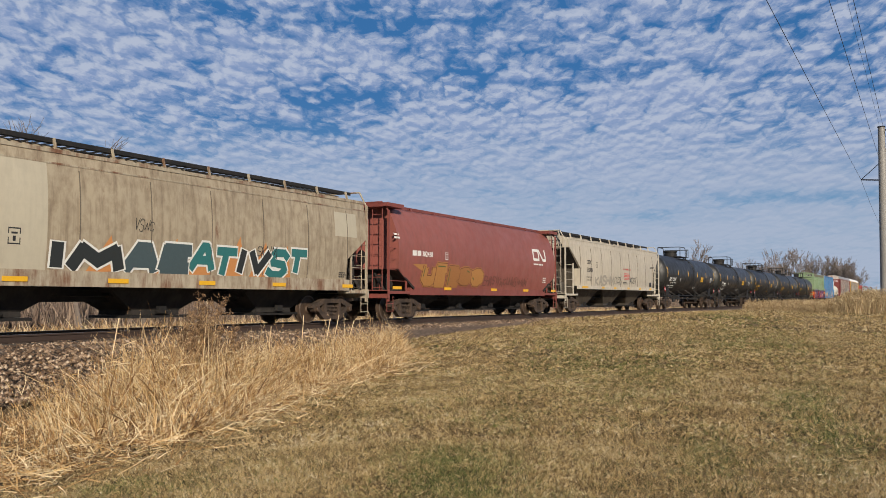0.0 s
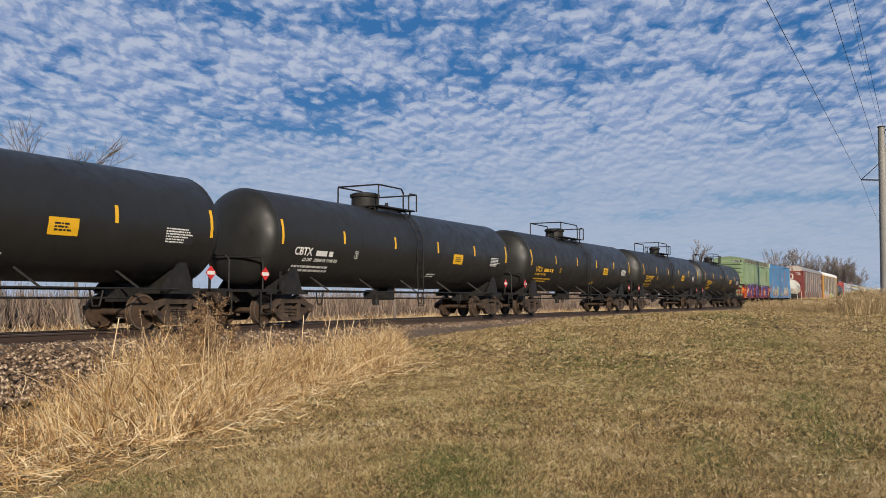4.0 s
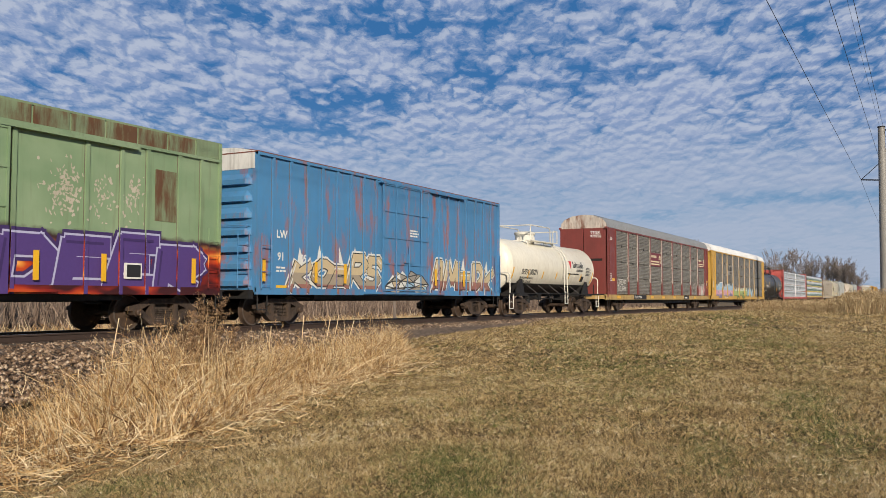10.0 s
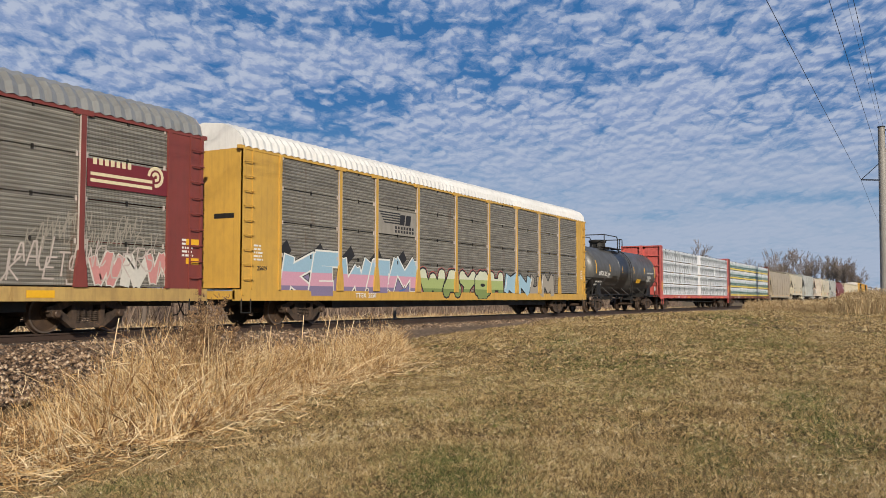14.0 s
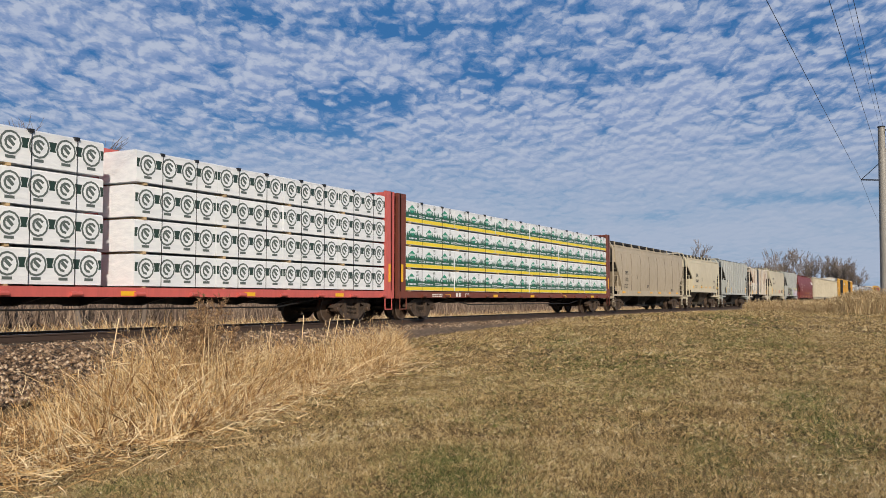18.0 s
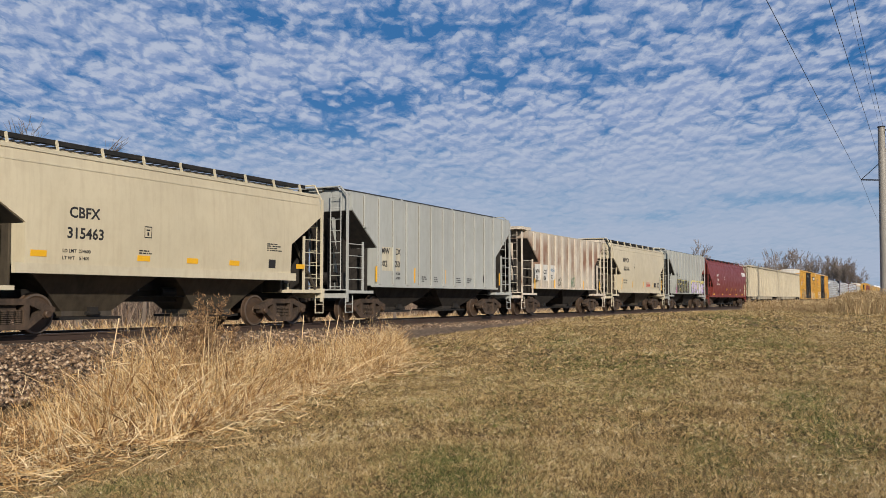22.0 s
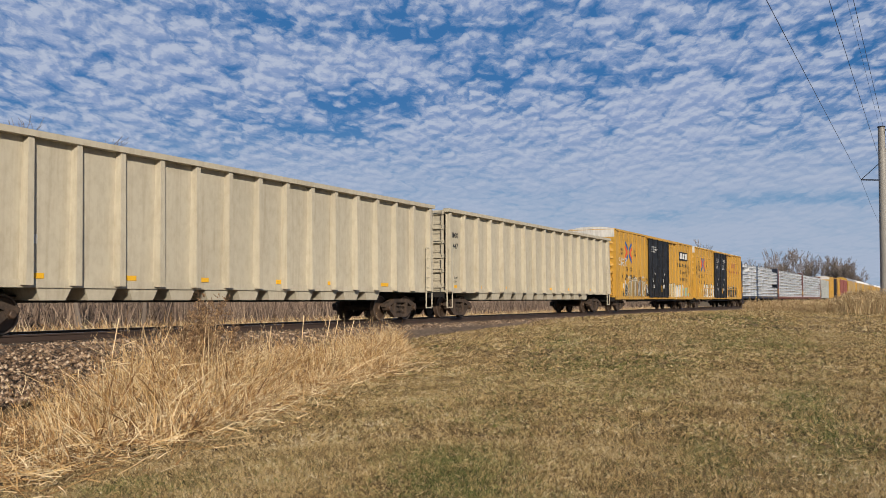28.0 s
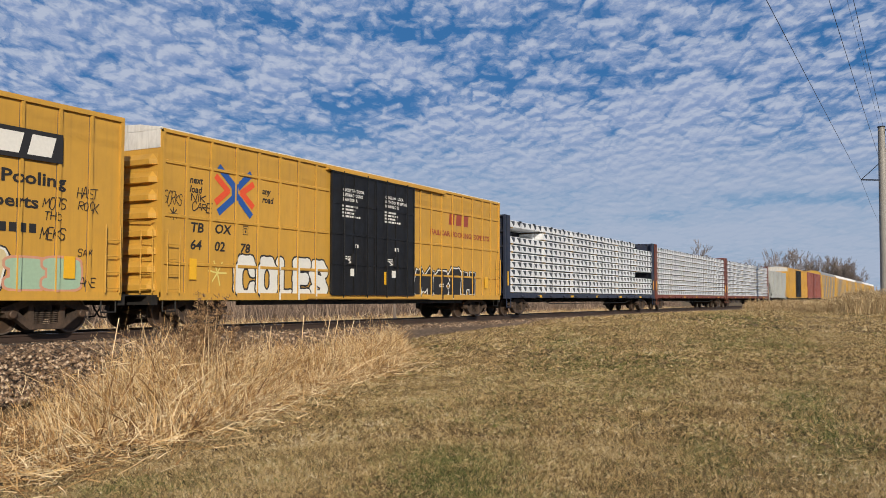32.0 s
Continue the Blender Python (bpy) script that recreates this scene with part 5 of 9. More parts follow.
letters("SL", -7.4, 1.98, 0.24, ink_white, e, surf)
letters("R", -6.5, 1.98, 0.24, ink_white, e, surf)
letters("30", -7.4, 1.60, 0.22, ink_white, e, surf)
letters("18", -6.5, 1.60, 0.22, ink_white, e, surf)
for x in (-7.62, -4.45, -2.65, 2.6, 4.4, 7.3):
    part("reflector", Shape().box(x - 0.07, x + 0.07, -1.585, -1.57, 1.2, 1.85), reflector, e)
plq = part("number_plate", Shape().box(-L - 0.022, -L - 0.004, -1.32, -0.35, 4.66, 4.88), ink_black, e, "black plate with white characters")
_me = bpy.data.curves.new("text", "FONT")
_me.body, _me.size = "SLR 3018", 0.21
_ob = bpy.data.objects.new("text", _me)
_mm = bpy.data.meshes.new_from_object(_ob)
bpy.data.objects.remove(_ob)
for v in _mm.vertices:
    v.co = (-L - 0.028, -0.38 - v.co.x * 0.98, 4.70 + v.co.y)
_mm.materials.clear()
part("lettering", _mm, ink_white, plq)
rnd = random.Random(77)
for cx, n, wd in ((3.0, 9, 0.35), (3.45, 40, 0.4), (4.4, 16, 0.35), (5.3, 18, 0.35)):
    sp.lay([rounded(cx + rnd.gauss(0, wd * 0.5), 3.25 + rnd.gauss(0, 0.32), rnd.uniform(0.02, 0.1), rnd.uniform(0.02, 0.13), n=6, power=1.0, lean=rnd.uniform(-0.6, 0.6)) for _ in range(3 * n)], p_off, "paint_flake", "pale flaked paint", up=False)
patch("panel", 6.0, 6.7, 2.75, 4.05, p_rusty, e, surf, 0.012, "rust-covered plate")
patch("notice", 5.05, 5.55, 1.28, 1.66, ink_white, e, surf, 0.075)
patch("print_panel", 5.09, 5.51, 1.32, 1.62, ink_black, e, surf, 0.08)

# blue box car
p_blue = paint("blue_paint", (0.07, 0.24, 0.47), dirt=(0.12, 0.16, 0.2), amount=0.25, streak=0.3, rust=0.62, rust_rgb=(0.34, 0.12, 0.08), grain=0.75)
p_blue_roof = paint("red_brown_roof", (0.20, 0.07, 0.05), amount=0.3)
p_hood = paint("white_hood_paint", (0.70, 0.69, 0.66), amount=0.3, streak=0.4)
e, half, L, surf, ribs = boxcar("box_car", "faded blue box car with reddish patches and pale sprayed lettering", 178.1, 196.1, p_blue, low=1.0, top=5.1, roof_mat=p_blue_roof, posts=[-7.49, -6.66, -5.81, -5.04, -4.23, -3.43, -2.66, -1.88, 1.95, 2.69, 3.44, 4.36, 5.04, 5.9, 6.7, 7.4], post_d=0.06, end_in=0.75, doors=(-1.55, 1.75), hood=p_hood, end_ribs=7)
g_beige, g_pink, g_pale = plain("beige_spray", (0.58, 0.46, 0.28)), plain("dusty_pink_spray", (0.30, 0.14, 0.11)), plain("pale_blue_spray", (0.32, 0.5, 0.62))
sp = Spray(e, surf, ribs, 0.06, zmin=0.95)
g_tanner, g_wine = plain("tan_grey_spray", (0.36, 0.30, 0.22)), plain("wine_spray", (0.16, 0.06, 0.055))
mural(sp, "KOERS", -6.6, -1.6, 0.96, 2.1, [], ink_black, 0.27, 0.035, g_white, 0.06, 51, 0.3, 0.22, g_white, False, zones=[(0.0, 1.25, g_pink), (1.25, 1.6, g_tanner), (1.6, 9.0, g_beige)])
sp.lay([[(x, z), (x + 0.34, z - 0.06), (x + 0.12, z + 0.5)] for x, z in ((-6.3, 1.9), (-5.3, 2.0), (-4.2, 2.0), (-3.3, 2.05), (-2.3, 1.95))], g_white, "sprayed_spike", up=False)
sp.layer = 0
mural(sp, "AMEDK", 2.0, 7.6, 0.96, 2.1, [], ink_black, 0.27, 0.035, g_white, 0.06, 52, 0.2, 0.22, g_white, False, zones=[(0.0, 1.2, g_wine), (1.2, 1.5, g_pink), (1.5, 9.0, g_beige)])
sp.lay([[(x, z), (x + 0.34, z - 0.06), (x + 0.2, z + 0.5)] for x, z in ((2.4, 1.95), (3.5, 2.0), (4.6, 2.0), (5.8, 2.05), (6.8, 1.95))], g_white, "sprayed_spike", up=False)
sp.rib, sp.layer = 0.0, 0
_sp2 = Spray(e, flat(-1.605))
shards(_sp2, -1.45, 1.6, 0.98, 1.75, 6, [g_pale, g_grey, g_white, g_tanner, g_beige], ink_black, None, 53, 0.04, 0.2)
letters("LW", -7.3, 2.62, 0.24, ink_white, e, surf)
letters("91", -7.25, 1.95, 0.24, ink_white, e, surf)
letters("09", -6.15, 1.93, 0.24, ink_white, e, surf)
small_print(-7.3, 1.6, 0.6, 0.2, 2, ink_white, e, surf)
for x in (-7.95, -5.45, -3.85, 2.3, 4.7):
    part("reflector", Shape().box(x - 0.06, x + 0.06, -1.60, -1.58, 1.3, 1.95), reflector, e)
patch("notice", -7.3, -6.8, 1.05, 1.2, reflector, e, surf, 0.01)
small_print(0.3, 3.1, 0.8, 0.3, 3, ink_white, e, flat(-1.6))

# short white tank car
p_white = paint("white_tank_paint", (0.82, 0.78, 0.66), dirt=(0.33, 0.24, 0.13), amount=0.22, streak=0.2, rough=0.4, relief=0.04)
p_white_rail = paint("white_rail_paint", (0.78, 0.75, 0.66), amount=0.2, streak=0)
e, half, L, surf, tc = tank("tank_car", "short cream-white tank car with white guard rails", 196.1, 210.0, p_white, black, R=1.33, zc=2.42, head=0.5, rail_mat=p_white_rail, top_x=-0.9, ladder_x=1.0, stripes=7, stripe_h=0.42, stripe_z=-0.42, long_platform=3.4, ladder_mat=p_white_rail, jacket=p_white_rail)
_arc = [radians(-40 - 100 * q / 14) for q in range(15)]
part("underside", Shape().loft([[(x, -r * math.cos(a), 2.42 + r * math.sin(a)) for r, line in ((1.338, _arc), (1.32, _arc[::-1])) for a in line] for x in (-L + 0.42, L - 0.42)]), black, e, "black underside of the tank", smooth=True)
letters("SHPX 203271", -4.6, 2.0, 0.26, ink_black, e, surf, 0.01)
letters("LD LMT 203500 LB 92300 KG", -4.7, 1.78, 0.1, ink_black, e, surf, 0.01)
letters("LT WT 59500 LB 27000 KG", -4.7, 1.6, 0.1, ink_black, e, surf, 0.01)
sp = Spray(e, surf, bands=0.12)
sp.lay([[(1.75, 2.85), (2.2, 2.85), (1.97, 2.4)]], placard_red, "emblem", "dark red wedge emblem", up=False)
sp.lay([[(2.35 + 0.19 * k, 2.5), (2.47 + 0.19 * k, 2.5), (2.47 + 0.19 * k, 2.72 + (0.12 if k in (0, 2, 7) else 0)), (2.35 + 0.19 * k, 2.72 + (0.12 if k in (0, 2, 7) else 0))] for k in range(9)] + [[(2.9 + 0.14 * k, 2.3), (2.99 + 0.14 * k, 2.3), (2.99 + 0.14 * k, 2.43), (2.9 + 0.14 * k, 2.43)] for k in range(8)], ink_black, "maker_name_bars", up=False)
small_print(1.6, 2.12, 2.5, 0.12, 1, ink_black, e, surf, 0.01)
small_print(4.4, 2.1, 0.9, 0.5, 6, ink_black, e, surf, 0.01)
patch("print_panel", 3.75, 4.15, 1.75, 2.05, ink_black, e, surf, 0.01)


# ---- vehicle carriers ----
galv, _t, _b = node_mat("perforated_zinc")
_h = add(_t, "ShaderNodeTexWave", Vector=coords(_t, (0, 0, 1)), Scale=3.2, Distortion=0.0)
_h.bands_direction = "Z"
_pf = add(_t, "ShaderNodeTexVoronoi", Vector=coords(_t, (1, 0, 1)), Scale=24.0)
_pf.inputs["Randomness"].default_value = 0.0
_gc = mix(_t, ramp(_t, noise_of(_t, (0.5, 1, 5), 2.2, 6, 0.65), (0.35, 0.0), (0.72, 1.0)), (0.21, 0.195, 0.165), (0.44, 0.42, 0.36))
_gc = mix(_t, ramp(_t, noise_of(_t, (3, 1, 0.4), 1.4, 5), (0.52, 0.0), (0.75, 0.6)), _gc, (0.36, 0.35, 0.32))
_gc = mix(_t, ramp(_t, _pf.outputs["Distance"], (0.22, 0.75), (0.34, 0.0)), _gc, (0.03, 0.027, 0.024))
_gc = mix(_t, ramp(_t, noise_of(_t, (2.4, 1, 0.3), 0.9, 8, 0.7, (4, 0, 1)), (0.60, 0.0), (0.72, 0.75)), _gc, (0.17, 0.075, 0.035))
# Groove shade of the corrugation, painted in from the bump's own wave.
_gc = mix(_t, ramp(_t, _h.outputs["Fac"], (0.05, 0.55), (0.4, 0.0)), _gc, (0.05, 0.045, 0.038))
_t.links.new(_gc, _b.inputs["Base Color"])
_b.inputs["Roughness"].default_value, _b.inputs["Metallic"].default_value = 0.6, 0.25
bump(_t, _b, _h.outputs["Fac"], 0.6, 0.02)
zinc_roof = paint("zinc_roof", (0.40, 0.40, 0.38), dirt=(0.2, 0.17, 0.13), amount=0.35, streak=0.25, rough=0.45, metal=0.5)
white_roof = paint("white_roof", (0.78, 0.78, 0.76), amount=0.15, streak=0.15, rough=0.5)
p_deck = paint("faded_yellow_deck", (0.50, 0.34, 0.12), dirt=(0.2, 0.13, 0.07), amount=0.5, streak=0.5, rust=0.35)
chalk = paint("chalky_edge", (0.55, 0.48, 0.44), amount=0.3, streak=0)


def autorack(name, label, s0, s1, frame_mat, roof_mat, deck_mat, posts, near=True, hood=None, panel=None, open_end=-13.6):
    e, half, tc = car(name, label, "vehicle carrier", s0, s1, (s1 - s0) / 2 - 4.1)
    L = half - 0.55
    panel = panel or galv
    W = 1.5
    part("deck", Shape().box(-L, L, -W + 0.02, W - 0.02, 0.78, 1.02), deck_mat, e)
    part("center_sill", Shape().box(-half + 0.7, half - 0.7, -0.35, 0.35, 0.6, 0.8), black, e)
    part("under_sill", Shape().box(-tc + 1.6, tc - 1.6, -1.1, 1.1, 0.5, 0.78), black, e)
    for sy in (-1, 1):
        part("side_sill", Shape().box(-L, L, min(sy * W, sy * (W - 0.1)), max(sy * W, sy * (W - 0.1)), 0.74, 1.06), deck_mat, e, "stained yellow side sill")
    zs = [1.08, 2.12, 3.10, 4.12, 5.06]
    edges = [-L + 1.9] + posts + [L - 1.45]
    for a, b in zip(edges, edges[1:]):
        for z0, z1 in zip(zs, zs[1:]):
            part("side_panel", Shape().box(a + 0.03, b - 0.03, -W + 0.02, -W + 0.05, z0 + 0.015, z1 - 0.015), panel, e)
            if near:
                for x in (a + 0.14, b - 0.14, (a + b) / 2):
                    part("panel_clip", Shape().box(x - 0.025, x + 0.025, -W - 0.008, -W + 0.02, z1 - 0.07, z1 + 0.05), chalk if x != (a + b) / 2 else black, e)
    part("far_side", Shape().box(-L + 1.9, L - 1.45, W - 0.05, W - 0.02, 1.08, 5.06), panel, e)
    for x in posts:
        for sy in (-1, 1):
            part("side_post", Shape().box(x - 0.07, x + 0.07, min(sy * (W + 0.05), sy * (W - 0.05)), max(sy * (W + 0.05), sy * (W - 0.05)), 1.06, 5.08), frame_mat, e)
        part("post_foot", Shape().plate([(x - 0.19, 1.06), (x + 0.19, 1.06), (x + 0.16, 1.45), (x + 0.07, 1.95), (x - 0.07, 1.95), (x - 0.16, 1.45)], -W - 0.055, 0.05), frame_mat, e)
        part("post_head", Shape().box(x - 0.26, x + 0.26, -W - 0.06, -W + 0.02, 5.02, 5.14), frame_mat, e)
        if near:
            part("post_edge", Shape().box(x - 0.085, x - 0.072, -W - 0.045, -W, 1.9, 5.02).box(x + 0.072, x + 0.085, -W - 0.045, -W, 1.9, 5.02), chalk, e, "chalky scraped edge")
    for sy in (-1, 1):
        part("top_rail", Shape().box(-L + 0.1, L - 0.1, min(sy * (W + 0.02), sy * (W - 0.1)), max(sy * (W + 0.02), sy * (W - 0.1)), 5.06, 5.16), frame_mat, e)
    # corrugated arched roof
    rf = Shape()
    n = int((2 * L - 0.6) / 0.16)
    arc = [(-1.54, 5.14), (-1.46, 5.42), (-1.27, 5.64), (-0.75, 5.86), (0, 5.94), (0.75, 5.86), (1.27, 5.64), (1.46, 5.42), (1.54, 5.14)]
    rows = []
    for k in range(n + 1):
        x = -L + 0.3 + (2 * L - 0.6) * k / n
        d = 0.022 * (1 if k % 2 else -1)
        rows.append([(x, y * (1 + d * 0.4), z + d) for y, z in arc])
    rf.loft(rows, closed=False, caps=False)
    me = bpy.data.meshes.new("roof")
    me.from_pydata(rf.v, [], rf.f)
    part("roof", me, roof_mat, e, "corrugated arched metal roof")
    for sx in (-1, 1):
        xe = sx * (L - 0.25)
        x1 = sx * (L - (1.9 if sx < 0 else 1.45))
        lo, hi = min(xe, x1), max(xe, x1)
        part("end_bay", Shape().box(lo, hi, -W, -W + 0.06, 1.06, 5.1), frame_mat, e, "plain steel end panel")
        part("end_bay", Shape().box(lo, hi, W - 0.06, W, 1.06, 5.1), frame_mat, e, "plain steel end panel")
        part("bay_post", Shape().box(x1 - 0.05, x1 + 0.05, -W - 0.05, -W + 0.05, 1.06, 5.1), frame_mat, e)
        part("end_slot", Shape().box(min(xe, xe + sx * 0.01), max(xe, xe + sx * 0.01), -1.2, -0.45, 3.1, 3.24), black, e)
        small_print(lo + 0.5, 1.9, 0.45, 0.5, 5, ink_white, e, flat(-W))
        part("end_door", Shape().box(min(xe, xe - sx * 0.06), max(xe, xe - sx * 0.06), -W + 0.06, -0.02, 1.1, 5.1), frame_mat, e)
        part("end_door", Shape().box(min(xe, xe - sx * 0.06), max(xe, xe - sx * 0.06), 0.02, W - 0.06, 1.1, 5.1), frame_mat, e)
        part("end_gable", Shape().prism([(-1.5, 5.1)] + [(y * 0.97, z) for y, z in arc] + [(1.5, 5.1)], min(xe, xe - sx * 0.05), max(xe, xe - sx * 0.05)), hood or frame_mat, e, "weathered gable panel")
        lad = Shape()
        z = 1.35
        while z < 5.0:
            lad.pipe([(xe - sx * 0.02, -W + 0.02, z), (xe - sx * 0.02, -W - 0.09, z), (xe - sx * 0.42, -W - 0.09, z), (xe - sx * 0.42, -W + 0.02, z)], 0.016, 6)
            z += 0.42
        part("ladder_rungs", lad, frame_mat, e)
        part("corner_post", Shape().box(min(xe, xe - sx * 0.08), max(xe, xe - sx * 0.08), -W - 0.04, -W + 0.06, 0.9, 5.12).box(min(xe - sx * 0.4, xe - sx * 0.46), max(xe - sx * 0.4, xe - sx * 0.46), -W - 0.03, -W, 1.06, 5.12), frame_mat, e)
        part("stirrup_step", Shape().pipe([(xe, -W, 0.8), (xe, -W, 0.4), (xe - sx * 0.4, -W, 0.4), (xe - sx * 0.4, -W, 0.8)], 0.02, 6), black, e)
    brake_gear(e, half)
    return e, half, L, flat(-W + 0.02)


p_maroon = paint("maroon_paint", (0.22, 0.05, 0.042), dirt=(0.10, 0.045, 0.035), amount=0.3, streak=0.3)
p_peel = paint("peeling_white", (0.62, 0.55, 0.48), rust=0.75, rust_rgb=(0.2, 0.07, 0.035), amount=0.4)
p_sign = plain("maroon_sign", (0.17, 0.022, 0.03), 0.5)
e, half, L, surf = autorack("vehicle_carrier", "maroon framed vehicle carrier car with grimy perforated panels and grey roof", 210.0, 239.3, p_maroon, zinc_roof, p_deck, [-9.6, -7.45, -4.45, -1.4, 1.6, 4.5, 7.4, 10.0], hood=p_peel)
sg = part("sign_panel", Shape().box(-4.3, -1.55, -1.52, -1.49, 3.08, 4.02), p_sign, e, "maroon sign panel with a white wheel emblem")
sg2 = part("sign_panel", Shape().box(10.15, 12.6, -1.52, -1.49, 3.4, 4.05), p_sign, e, "maroon sign panel with a white wheel emblem")


def wheel_sign(host, x0, z0, k):
    s = Spray(host, flat(-1.52))
    ar = [(x0 + 2.35 * k + 0.26 * k * math.cos(a), z0 + 0.52 * k + 0.26 * k * math.sin(a)) for a in [-1.6 + 0.42 * i for i in range(12)]]
    ar2 = [(x0 + 2.35 * k + 0.10 * k * math.cos(a), z0 + 0.52 * k + 0.10 * k * math.sin(a)) for a in [-1.6 + 0.5 * i for i in range(10)]]
    bars = [[(x0 + (0.1 + 0.2 * i) * k, z0 + 0.62 * k), (x0 + (0.23 + 0.2 * i) * k, z0 + 0.62 * k), (x0 + (0.23 + 0.2 * i) * k, z0 + 0.8 * k), (x0 + (0.1 + 0.2 * i) * k, z0 + 0.8 * k)] for i in range(7)]
    s.lay(strokes(ar, 0.1 * k) + strokes(ar2, 0.09 * k) + bars + strokes([(x0 + 0.05 * k, z0 + 0.36 * k), (x0 + 2.2 * k, z0 + 0.36 * k)], 0.09 * k) + strokes([(x0 + 0.05 * k, z0 + 0.18 * k), (x0 + 2.2 * k, z0 + 0.18 * k)], 0.09 * k), cream_ink, "emblem", "white wheel emblem with bars", up=False)


end_text("TTGX", -L + 0.235, -0.45, 4.75, 0.17, ink_white, e)
end_text("979730", -L + 0.235, -0.45, 4.52, 0.17, ink_white, e)
wheel_sign(sg, -4.3, 3.06, 1.0)
wheel_sign(sg2, 10.2, 3.4, 0.85)
num = part("number_panel", Shape().box(-8.4, -5.45, -1.512, -1.49, 0.76, 1.05), ink_black, e, "black panel with white characters")
letters("TTGX  979730", -8.3, 0.83, 0.17, ink_white, num, flat(-1.512), 0.006, lean=0.15, wide=1.15)
num = part("number_panel", Shape().box(5.2, 6.8, -1.512, -1.49, 0.76, 1.05), ink_black, e, "black panel with white bars")
small_print(5.4, 0.83, 1.1, 0.2, 1, ink_white, num, flat(-1.512), 0.006)
for x in (-11.6, -4.0, -1.0, 2.2, 9.0):
    part("reflector", Shape().box(x - 0.35, x + 0.35, -1.512, -1.5, 0.82, 0.98), reflector, e)
sp = Spray(e, surf)
scrawl_w = plain("chalk_scrawl", (0.6, 0.58, 0.53))
mural(sp, "CREAK", -11.8, -10.0, 1.68, 2.05, [scrawl_w], scrawl_w, 0.13, 0.0, None, 0.0, 61, 0.15, 0.08, None, False)
mural(sp, "TOURS", -11.85, -10.1, 1.3, 1.6, [scrawl_w], scrawl_w, 0.14, 0.0, None, 0.0, 62, 0.1, 0.15, None, False)
for q in range(7):
    scrawl(sp, 7.6 + 0.75 * q, 1.2 + 0.3 * (q % 2), 0.9, 0.6, chalk, 164 + q, 5, 0.04)
    scrawl(sp, 8.6 + 0.5 * q, 1.9 + 0.2 * (q % 3), 0.7, 0.5, g_grey, 184 + q, 5, 0.03)
slabs(sp, 10.3, 12.9, 1.15, 1.85, 3, [plain("rose_spray", (0.55, 0.25, 0.24)), scrawl_w], scrawl_w, 65, 0.25, 0.04)
for x, z in ((-12.9, 1.9), (13.3, 2.2), (13.3, 1.7)):
    part("notice", Shape().box(x, x + 0.45, -1.513, -1.5, z, z + 0.16), reflector, e)
small_print(-13.3, 4.4, 0.6, 0.2, 3, ink_white, e, flat(-1.502))

p_yellow = paint("yellow_paint", (0.60, 0.36, 0.07), dirt=(0.2, 0.12, 0.05), amount=0.25, streak=0.3)
e, half, L, surf = autorack("vehicle_carrier", "yellow framed vehicle carrier car with a white roof and sprayed lettering", 239.3, 269.4, p_yellow, white_roof, p_yellow, [-9.5, -7.3, -4.4, -1.3, 1.8, 4.8, 7.6, 10.3], hood=white_roof)
sg = part("sign_panel", Shape().box(-7.2, -4.5, -1.5, -1.47, 3.12, 4.0), paint("grey_sign", (0.32, 0.30, 0.26)), e, "grey sign panel with black bars")
s2 = Spray(sg, flat(-1.5))
s2.lay([q for i in range(5) for q in strokes([(-7.1 + 0.08 * i, 3.9 - 0.09 * i), (-5.7, 3.9 - 0.09 * i)], 0.045)] + [[(-5.75 + 0.42 * i, 3.5), (-5.4 + 0.42 * i, 3.5), (-5.32 + 0.42 * i, 3.88), (-5.67 + 0.42 * i, 3.88)] for i in range(2)] + [[(-6.05 + 0.2 * i, z), (-5.92 + 0.2 * i, z), (-5.92 + 0.2 * i, z + 0.1), (-6.05 + 0.2 * i, z + 0.1)] for i in range(7) for z in (3.2, 3.34)], ink_black, "emblem", "black bar emblem", up=False)
sp = Spray(e, surf, zmin=0.78)
g_sky, g_rose, g_violet, g_lime = plain("sky_blue_spray", (0.30, 0.47, 0.6)), plain("pink_spray", (0.60, 0.32, 0.42)), plain("violet_spray", (0.22, 0.18, 0.30)), plain("lime_spray", (0.36, 0.44, 0.17))
sp.lay([q for k in range(10) for q in strokes([(-12.6 + 0.9 * k, 0.85), (-12.1 + 0.9 * k, 1.35)], 0.6)], g_violet, "sprayed_shade")
sp.lay([q for k in range(5) for q in strokes([(-12.8 + 1.7 * k, 1.9), (-12.2 + 1.7 * k, 2.35)], 0.4)], ink_black, "sprayed_shade", up=False)
mural(sp, "KEWEM", -12.4, -4.5, 0.85, 2.2, [], g_white, 0.31, 0.06, ink_black, 0.03, 81, 0.25, 0.14, None, False, zones=[(0.0, 1.2, g_violet), (1.2, 1.62, g_rose), (1.62, 9.0, g_sky)])
sp.lay([q for k in range(12) for q in strokes([(-12.2 + 0.65 * k, 0.95 + 0.12 * (k % 3)), (-11.8 + 0.65 * k, 1.15 + 0.1 * (k % 2))], 0.06)] + [rounded(-11.6 + 1.1 * k, 1.75 + 0.1 * (k % 3), 0.12, 0.12, n=8) for k in range(7)], plain("deep_blue_spray", (0.06, 0.14, 0.4)), "sprayed_shine", up=False)
sp.layer = 2
